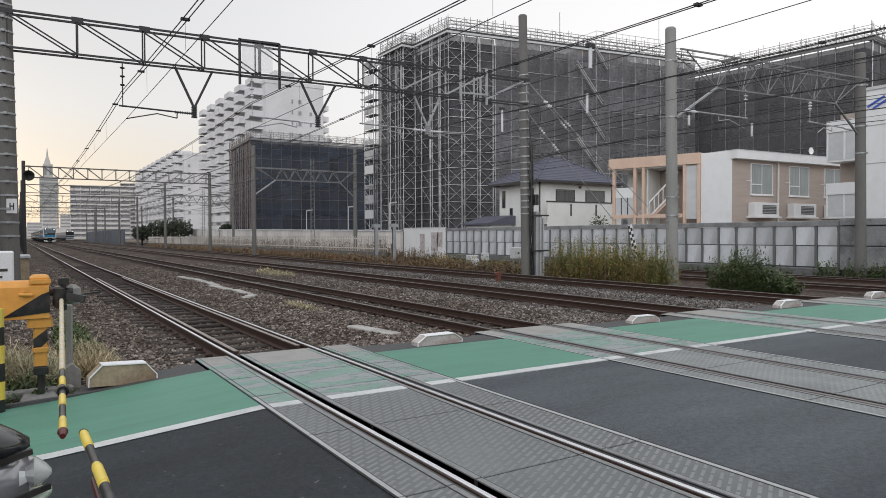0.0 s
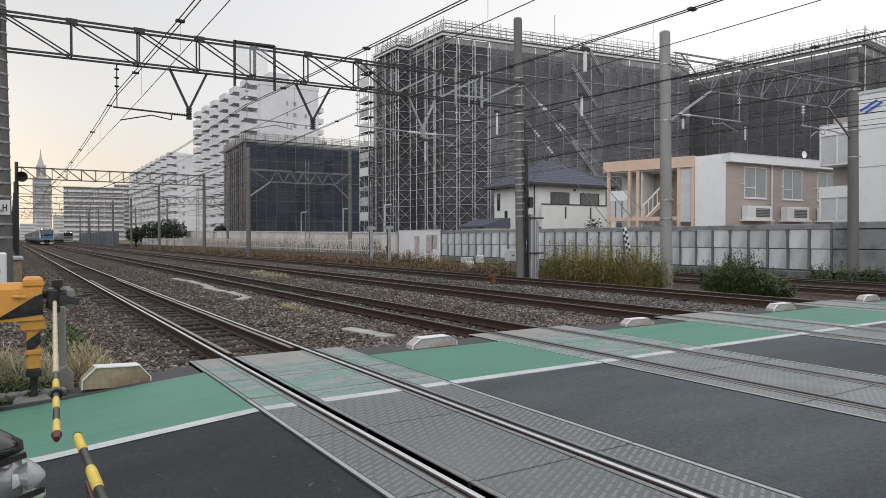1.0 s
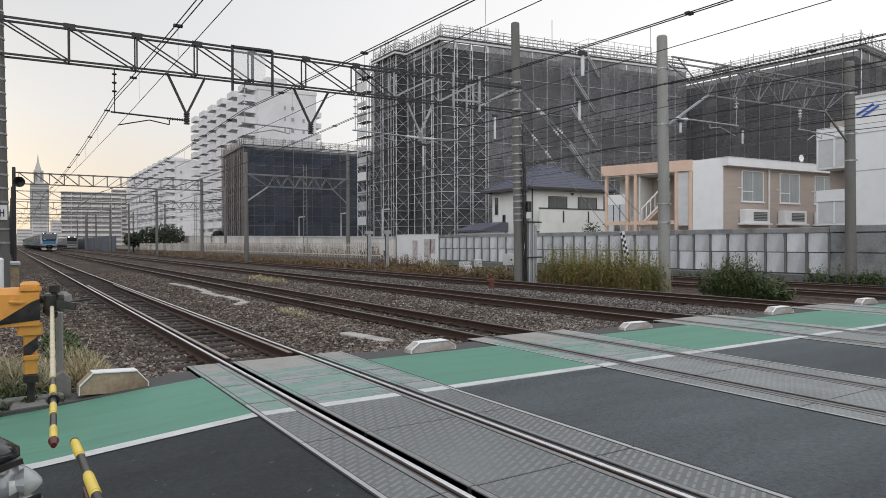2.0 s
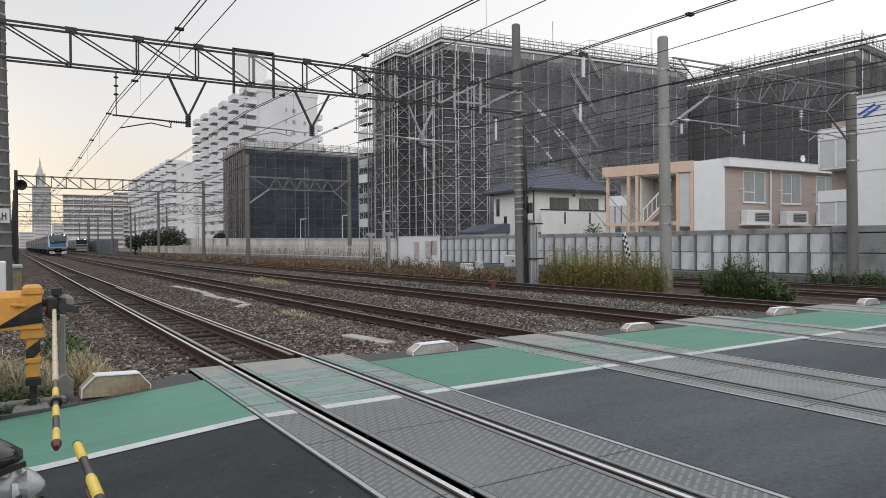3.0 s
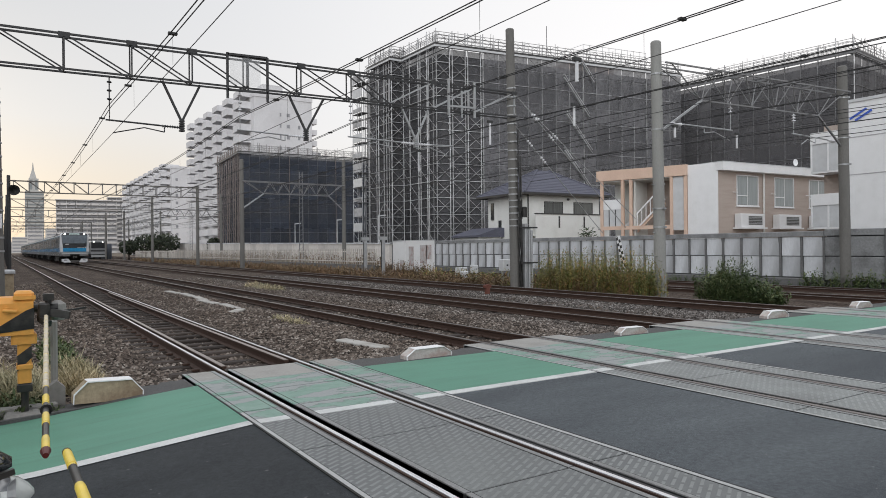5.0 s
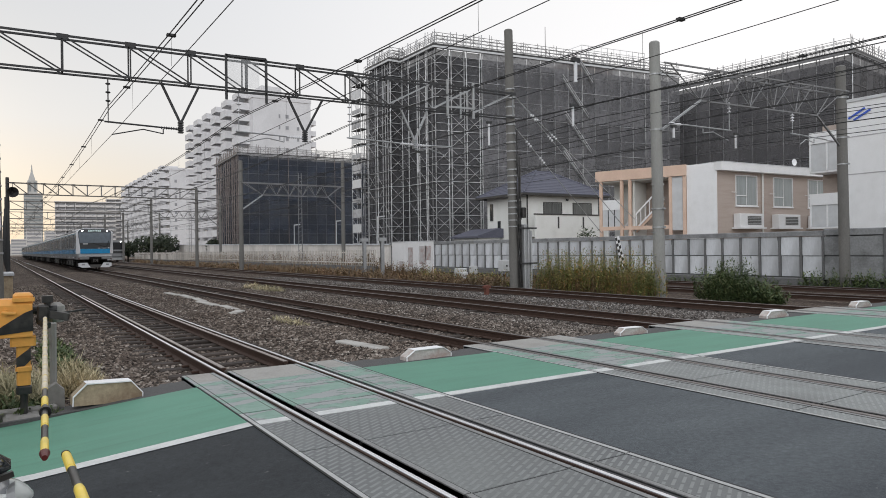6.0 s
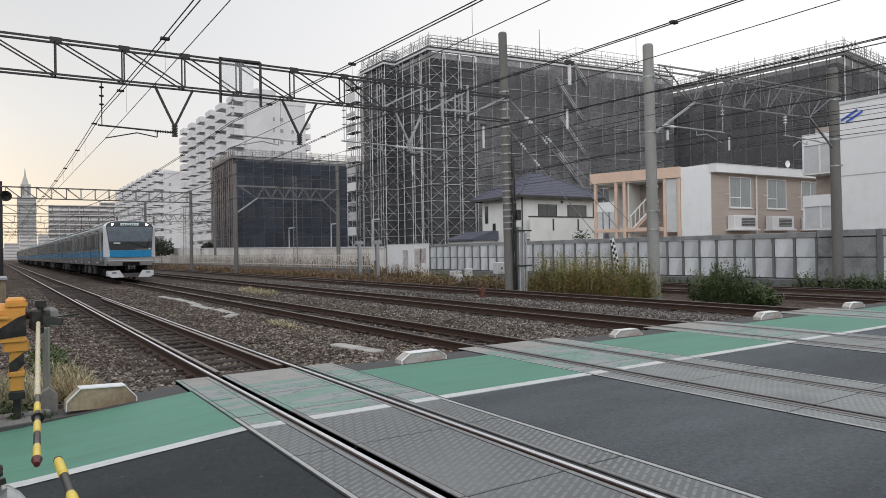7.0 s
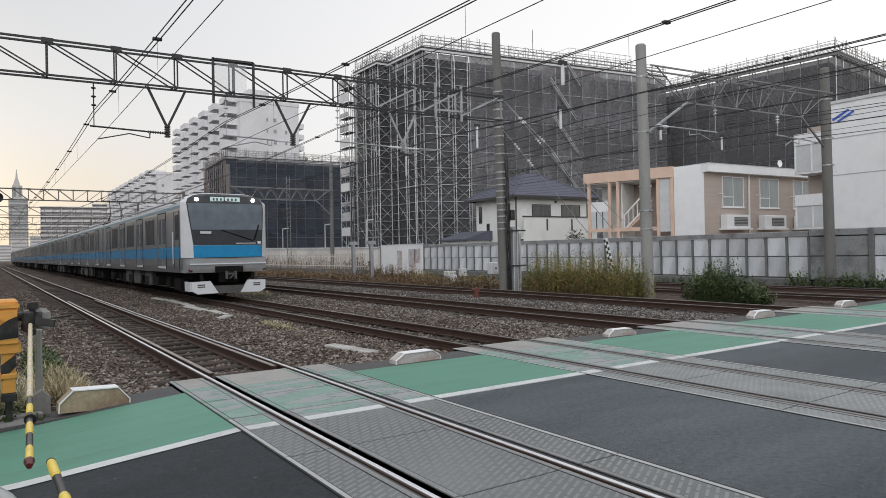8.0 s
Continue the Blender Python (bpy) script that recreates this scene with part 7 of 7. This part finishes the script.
def build_plants():
    tall = leaf_material("goldenrod_leaf", [(0.0, (0.08, 0.11, 0.03)), (0.45, (0.19, 0.22, 0.065)), (0.75, (0.31, 0.26, 0.09)), (1.0, (0.40, 0.22, 0.09))], 0.9)
    dark = leaf_material("shrub_leaf", [(0.0, (0.035, 0.06, 0.02)), (0.6, (0.075, 0.115, 0.04)), (1.0, (0.15, 0.17, 0.075))])
    deep = leaf_material("evergreen_leaf", [(0.0, (0.012, 0.02, 0.009)), (0.6, (0.025, 0.038, 0.016)), (1.0, (0.05, 0.06, 0.03))])
    dry = leaf_material("dry_grass_blade", [(0.0, (0.17, 0.16, 0.09)), (0.5, (0.42, 0.37, 0.24)), (1.0, (0.6, 0.54, 0.39))])
    brown = leaf_material("dead_weed", [(0.0, (0.10, 0.06, 0.035)), (0.6, (0.2, 0.125, 0.07)), (1.0, (0.26, 0.2, 0.11))])
    weeds("tall_weeds", "tall yellow-green weeds growing along the mast", (19.2, 20.6, 16.2, 22.4), 620, 1.9, tall, 1, leaf=0.1, leaves=30, spread=0.03)
    weeds("dry_weeds", "rust-brown stems low among the tall weeds", (19.1, 20.5, 16.6, 22.3), 420, 1.15, brown, 31, leaf=0.08, leaves=14, spread=0.05)
    weeds("tall_weeds", "tall yellow-green weeds growing along the mast", (20.8, 22.0, 18.4, 23.4), 260, 1.8, tall, 2, leaf=0.1, leaves=24, spread=0.03)
    weeds("shrub", "dark green bushy weeds between the tracks", (19.7, 21.0, 12.7, 14.5), 300, 1.5, dark, 3, leaf=0.12, leaves=30, spread=0.14)
    weeds("shrub", "dark green bushy weeds between the tracks", (19.8, 20.8, 11.8, 12.7), 120, 0.8, dark, 13, leaf=0.14, leaves=24, spread=0.2)
    weeds("dry_grass", "pale dry grass tuft beside the kerb", (0.4, 1.05, 9.5, 10.9), 1000, 0.34, dry, 4, leaf=0.16, leaves=5, tuft=True, stalk=0.002, slim=0.03)
    weeds("dry_grass", "pale dry grass tuft beside the kerb", (-0.9, 0.4, 8.75, 10.2), 1700, 0.55, dry, 5, leaf=0.18, leaves=5, tuft=True, stalk=0.002, slim=0.03)
    weeds("low_weeds", "low green weeds at the barrier foot", (-0.8, 0.5, 8.3, 9.2), 420, 0.34, dark, 6, leaf=0.08, leaves=10, spread=0.25)
    weeds("low_weeds", "dark creeping weeds beside the track", (0.5, 0.9, 10.5, 14.0), 160, 0.55, dark, 16, leaf=0.1, leaves=12, spread=0.2)
    weeds("dry_weeds", "reddish brown dead weeds by the far track", (19.2, 21.2, 36.0, 62.0), 900, 0.75, brown, 7, leaf=0.16, leaves=8, stalk=0.01)
    weeds("dry_weeds", "reddish brown dead weeds by the far track", (19.0, 21.5, 62.0, 130.0), 900, 0.7, brown, 8, leaf=0.25, leaves=5, stalk=0.015)
    weeds("dry_weeds", "brown weeds thick behind the picket fence", (24.6, 26.5, 48.0, 112.0), 1500, 1.75, brown, 21, leaf=0.3, leaves=7, stalk=0.02)
    weeds("low_weeds", "patchy brown weeds below the masts", (20.4, 22.6, 26.0, 36.0), 330, 0.65, brown, 9, leaf=0.16, leaves=14, spread=0.12)
    weeds("low_weeds", "green weeds along the wall foot", (31.2, 32.6, 6.0, 17.5), 330, 0.95, dark, 10, leaf=0.16, leaves=16, spread=0.15)
    weeds("low_weeds", "green weeds along the wall foot", (31.6, 32.6, 17.5, 30.0), 130, 0.5, dark, 11, leaf=0.13, leaves=12, spread=0.15)
    weeds("dry_grass", "small straw-coloured grass tufts on the ballast", (9.2, 9.9, 27.0, 31.0), 300, 0.3, dry, 12, leaf=0.12, leaves=4, tuft=True, stalk=0.004, slim=0.08)
    weeds("dry_grass", "small straw-coloured grass tufts on the ballast", (5.5, 6.0, 14.6, 16.6), 120, 0.16, dry, 14, leaf=0.07, leaves=4, tuft=True, stalk=0.003)
    weeds("dry_weeds", "tall dead weeds in front of the hoarding", (23.4, 24.6, 37.5, 46.0), 330, 1.25, brown, 41, leaf=0.14, leaves=12, stalk=0.012, spread=0.08)
    weeds("low_weeds", "green-brown weeds among the trackside cabinets", (21.6, 23.6, 25.5, 37.0), 260, 0.95, tall, 42, leaf=0.13, leaves=14, spread=0.1)
    weeds("dry_weeds", "rust-brown weeds along the picket fence", (21.8, 23.6, 46.5, 110.0), 900, 0.8, brown, 43, leaf=0.2, leaves=7, stalk=0.015)
    weeds("low_weeds", "dark weeds under the barrier machine", (-0.5, 0.5, 8.2, 8.5), 220, 0.2, dark, 44, leaf=0.06, leaves=9, spread=0.3)
    # distant trees
    rng = random.Random(5)
    for x, y, h, r in ((26.5, 160, 5.6, 2.4), (29.0, 158, 6.2, 2.8), (31.5, 162, 6.0, 2.6), (23.5, 163, 4.6, 1.9), (35.8, 139, 4.6, 1.3), (37.5, 141, 4.4, 1.2), (39.3, 140, 4.5, 1.2)):
        tr = thing("tree", "dense dark green tree behind the fence", "tree", pose(x, y, -0.5), "trees behind the fence")
        part("trunk", Form().tube((0, 0, 0), (0, 0, h * 0.6), 0.2, 8, 0.1), M_SLEEPER, tr)
        f = Form()
        for _ in range(750):
            a, u = rng.random() * 6.283, rng.random() ** 0.4
            q = Vector((math.cos(a) * r * u, math.sin(a) * r * u, h * 0.62 + rng.uniform(-1, 1) * h * 0.38 * math.sqrt(max(0.05, 1 - u * u * 0.8))))
            d = Vector((rng.gauss(0, 1), rng.gauss(0, 1), rng.gauss(0, 0.6))).normalized() * rng.uniform(0.2, 0.45)
            s = d.orthogonal().normalized() * d.length * 0.5
            f.add([q - d, q + s, q + d, q - s], [(0, 1, 2, 3)])
        me = bpy.data.meshes.new("crown")
        me.from_pydata(f.v, [], f.f)
        part("crown", me, deep, tr)


def build_trackside():
    # cable trough lids, partly bare, between the first two tracks
    c = thing("cable_trough", "pale concrete cable trough lids half buried in ballast", "cable trough")
    for x, y, l, rz in ((5.3, 10.75, 1.35, 8), (5.75, 20.6, 1.9, -3), (5.6, 22.6, 1.9, 2), (5.85, 24.7, 1.9, -4), (5.9, 26.9, 1.9, -2), (5.8, 29.0, 1.8, 2), (5.35, 18.5, 1.0, -30)):
        part("lid", Form().chamfer(-0.13, -l / 2, 0, 0.13, l / 2, 0.05, 0.015), M_LID, c, m=pose(x, y, bed_height(x, y) + 0.005, 0, 0, rz))
    # low red marker post
    r = thing("marker_post", "short rusty brown marker post in the ballast", "marker post")
    part("post", Form().chamfer(-0.08, -0.08, -0.1, 0.08, 0.08, 0.42, 0.02).chamfer(-0.16, -0.07, 0.3, 0.16, 0.07, 0.4, 0.02), M_MARK, r, m=pose(15.0, 19.95, -0.2))
    # white graffiti-marked hoarding and cabinets
    h = thing("site_hoarding", "white sheet hoarding with faded graffiti patches", "hoarding")
    for y in (39.3, 41.25, 43.2):
        part("sheet", Form().box(24.96, y, -0.1, 25.02, y + 1.92, 2.1), M_WHITE, h)
    part("post", Form().box(25.03, 39.3, -0.45, 25.1, 45.1, 0.1), M_STEEL, h)
    part("rail", Form().box(24.94, 39.25, 2.1, 25.06, 45.15, 2.16), M_PALE, h)
    for y, z, a, b in ((40.2, 0.5, 0.9, 1.3), (42.0, 0.3, 0.7, 1.4), (39.6, 0.8, 0.7, 1.0), (43.4, 0.2, 0.6, 0.5)):
        part("paint_patch", Form().box(24.945, y, z, 24.957, y + a, z + b), M_GRAF, h)
    for x, y, w, hh, base in ((22.4, 28.2, 0.55, 0.6, 0.75), (24.0, 34.6, 0.7, 0.45, 0.3), (23.4, 32.4, 0.35, 0.45, 0.5), (22.0, 31.4, 0.3, 0.4, 0.25)):
        cb = thing("equipment_cabinet", "white steel trackside cabinet on legs", "cabinet", pose(x, y, -0.4), "trackside cabinets")
        part("case", Form().chamfer(-w / 2, -0.2, base, w / 2, 0.2, base + hh, 0.03), M_PALE, cb)
        for s in (-1, 1):
            part("leg", Form().box(s * w * 0.35 - 0.04, -0.05, 0, s * w * 0.35 + 0.04, 0.05, base), M_GALV, cb)
        part("door_bar", Form().box(-w * 0.1, -0.21, base + hh * 0.4, w * 0.1, -0.2, base + hh * 0.55), M_STEEL, cb)
    d = thing("cable_trunking", "grey steel cable trunking strapped beside the tall mast", "trunking")
    for x, w, z1 in ((20.80, 0.2, 2.7), (20.99, 0.12, 2.55), (21.14, 0.1, 2.4)):
        part("duct", Form().chamfer(x - w / 2, 24.5, -0.4, x + w / 2, 24.8, z1, 0.03), M_GALV, d)
    for z in (0.9, 2.75):
        part("bracket", Form().box(20.4, 24.45, z * 0.9, 21.42, 24.5, z * 0.9 + 0.07), M_STEEL, d)
    rng = random.Random(31)
    for k in range(5):
        x = 20.50 + 0.045 * k
        pts = [(x + rng.uniform(-0.03, 0.03) - 0.012 * j, 24.68 + 0.03 * (k % 2), -0.3 + 0.62 * j) for j in range(int(9 + 2 * (k % 3)))]
        part("cable", Form().line(pts, 0.035, 6), M_STRIPEK, d, "black cable")
    part("junction_box", Form().chamfer(20.62, 24.5, 3.0, 20.84, 24.72, 3.5, 0.03), M_STRIPEK, d)
    # checkered pole leaning on the wall
    ck = thing("checkered_board", "black and white checkered narrow board leaning on the wall", "board", pose(32.6, 28.9, -0.35, 0, 6, 0) @ pose(0, 0, 0, -20, 0, 0))
    part("board", Form().box(-0.02, -0.16, 0, 0.02, 0.16, 2.75), M_WHITE, ck)
    for k in range(13):
        o = -0.16 if k % 2 else 0.0
        part("check", Form().box(-0.028, o, 0.1 + 0.2 * k, -0.022, o + 0.16, 0.3 + 0.2 * k), M_STRIPEK, ck)
    # pale fence along the far side, picket by picket
    fn = thing("fence", "pale picket fence along the railway", "fence")
    pick = Form().box(-0.02, -0.035, 0.0, 0.02, 0.035, 1.3).mesh("picket")
    y = 46.0
    k = 0
    while y < 150 and k < 290:
        part("picket", pick, M_PICK, fn, m=pose(24.0 + max(0, y - 110) * -0.03, y, 0.25 + 0.04 * noise.noise((y, 0, 0))))
        y += 0.36
        k += 1
    part("rail", Form().bar((24.05, 46, 0.55), (24.05, 110, 0.55), 0.05, 0.08).bar((24.05, 46, 1.35), (24.05, 110, 1.35), 0.05, 0.08).bar((24.05, 110, 1.35), (22.8, 150, 1.35), 0.05, 0.08), M_FENCE, fn)
    part("base", Form().box(23.9, 46, -0.5, 24.2, 150, 0.3), M_WALLD, fn)
    for y in (43.6, 46.5):
        g = thing("gate_post", "pale steel gate post with dark stripe", "post", pose(23.3, y, -0.4), "gate posts")
        part("post", Form().chamfer(-0.12, -0.12, 0, 0.12, 0.12, 2.6, 0.02), M_GALV, g)
        part("stripe", Form().box(-0.135, -0.05, 0.1, -0.122, 0.05, 2.5), M_STEEL, g, "dark stripe")
        part("cap", Form().box(-0.3, -0.12, 2.6, 0.3, 0.12, 2.85), M_GALV, g)
    nb = thing("noise_barrier", "dull blue-grey panel barrier beside the far track", "barrier")
    for k in range(22):
        part("panel", Form().box(20.0, 164 + 4.5 * k, -0.5, 20.2, 168.4 + 4.5 * k, 3.1), M_NBAR, nb)
    # pale retaining wall further back
    w = thing("wall_far", "long pale retaining wall below the scaffolded block", "wall", kind="structure")
    n = 48
    for k in range(n):
        y0, y1 = 60 + 3.2 * k, 63.17 + 3.2 * k
        top = 1.52 + 0.01074 * (y0 + 1.6)
        part("panel", Form().box(34.5, y0, -0.5, 34.75, y1, top - 0.12), M_FENCE, w)
    part("coping", Form().bar((34.6, 60, 2.08), (34.6, 213, 3.72), 0.4, 0.14), M_WALLC, w)
    for x, y in ((35.0, 92.0), (35.2, 78.0), (35.0, 66.5)):
        l = thing("street_lamp", "slim white street lamp with a short arm", "street lamp", pose(x, y, 0), "street lamps")
        part("pole", Form().tube((0, 0, -0.5), (0, 0, 5.2), 0.08, 8, 0.05), M_PALE, l)
        part("head", Form().bar((0, 0, 5.2), (0.9, 0, 5.3), 0.12, 0.14), M_PALE, l)


M_LID = surface("dusty_lid_concrete", (0.44, 0.425, 0.40), 0.9, vary=0.15, grain=14, stain=1.6, stain_color=(0.24, 0.215, 0.19), stain_amt=0.8, bump=0.3)
M_PICK = surface("weathered_picket", (0.52, 0.48, 0.43), 0.8, vary=0.15, grain=8, bump=0.05, per_piece=0.3)
M_NBAR = surface("blue_grey_panel", (0.11, 0.125, 0.155), 0.7, vary=0.1, grain=1, bump=0.05, per_piece=0.2)
M_MARK = surface("rusty_brown", (0.14, 0.05, 0.035), 0.8, vary=0.2, bump=0.1)
M_GRAF = surface("graffiti_paint", (0.52, 0.50, 0.50), 0.6, vary=0.1, grain=3, stain=3.5, stain_color=(0.36, 0.2, 0.17), stain_amt=0.7, bump=0)
M_FENCE = surface("pale_fence", (0.72, 0.685, 0.65), 0.75, vary=0.1, grain=6, stain=1, stain_color=(0.4, 0.36, 0.32), bump=0.05, per_piece=0.2)


# ---- put together ----
build_ground()
build_ballast()
build_stones()
build_crossing()
build_tracks()
build_blocks()
build_masts()
build_wires()
build_wall()
build_west()
SKEW = -0.157
_, tall_scaffold = build_scaffold(pose(37.5, 58.3, 0.0), 32.4, 16.2, 22.55, 1.75, 1.8, "tall steel tube scaffolding hung with dark netting", seed=2, open_bays=3, skew=SKEW)
on_front = lambda x: SKEW * x
for k in range(5):
    x, z = 14.9 + 0.3 * (k % 2), 20.4 - 4.05 * k
    site_stair(tall_scaffold, x, z - 4.05, z, 3.9, on_front(x) - 0.75)
site_stair(tall_scaffold, 17.2, 20.3, 22.3, 1.9, on_front(17.2) - 0.8)
part("mast_aerial", Form().tube((19.7, 5, 20), (19.7, 5, 29.2), 0.04, 6), M_STEEL, tall_scaffold)
part("roof_room", Form().box(20.0, 0.2, 21.6, 26.5, 9, 24.0), M_TAN, tall_scaffold, "brownish roof room")
for zz in (23.2, 23.7, 24.2, 24.7):
    part("guard_rail", Form().line([(27.3, -4.1, zz), (18.3, -2.7, zz), (18.3, 3, zz)], 0.028, 5), M_TUBE, tall_scaffold)
for k in range(11):
    part("upright", Form().tube((18.3 + 0.9 * k, -2.7 - 0.14 * k, 22.4), (18.3 + 0.9 * k, -2.7 - 0.14 * k, 24.75), 0.026, 6), M_TUBE, tall_scaffold)
# wing that steps out on the railway side, and a low open stair bay beside it
build_scaffold(pose(36.05, 65.2, 0.0), 1.8, 5.4, 22.55, 1.75, 1.8, "narrow scaffold wing stepping out beside the tall scaffolding", seed=6, open_bays=1, braced=0.9, b_label="stair wing of the block behind scaffold netting")
bay_ = thing("scaffolding", "open scaffold stair bay with white sheets on its lifts", "scaffolding", pose(35.2, 70.8, 0.0))
for x in (0.0, 0.85):
    for y in (0.0, 1.2, 2.4):
        part("upright", Form().tube((x, y, -0.5), (x, y, 21.8), 0.045, 6), M_TUBE, bay_)
for k in range(12):
    z = 1.75 * (k + 1)
    part("deck", Form().box(-0.05, -0.05, z - 0.05, 0.9, 2.45, z), M_DECK, bay_)
    part("sheet", Form().box(-0.04, 0.1, z + 0.1, -0.02, 2.3, z + (1.1 if k % 3 else 0.6)), M_PALE if k % 3 == 1 else M_LEDG, bay_, "pale sheet")
    part("brace", Form().tube((0.02, 0, z - 1.7), (0.02, 2.4, z - 0.1), 0.025, 5), M_TUBE, bay_)
build_scaffold(turned(35.4, 120.0, 0.0, 4), 46.0, 20.0, 19.0, 1.8, 1.8, "steel tube scaffolding closed with dark netting", seed=3, braced=0.15, net=M_NETD, tube=M_TUBEB, edge=M_DECK)
build_scaffold(turned(75.3, 35.6, 0.0, -5), 32.0, 46.0, 22.0, 1.8, 1.8, "long steel scaffolding wrapped in dark netting", seed=4, braced=0.2, side_open=False, net=M_NETR, edge=M_DECK)
build_house()
build_apartment()
build_white_block()
build_far()
train = build_train()
train_b = build_second_train()
build_gate()
build_scooter()
build_trackside()
build_plants()


def motions():
    """The trains' way towards the crossing."""
    walk(train, [(t, pose(7.32, y, 0)) for t, y in ((0.0, 209.0), (1.0, 186.0), (3.0, 139.5), (4.0, 116.0), (4.5, 104.0), (6.0, 70.55), (7.0, 47.65), (7.5, 36.35), (8.0, 25.15))])
    walk(train_b, [(t, pose(16.53, 287.0 - 26.5 * t, 0)) for t in (0.0, 4.0, 8.0)])


motions()
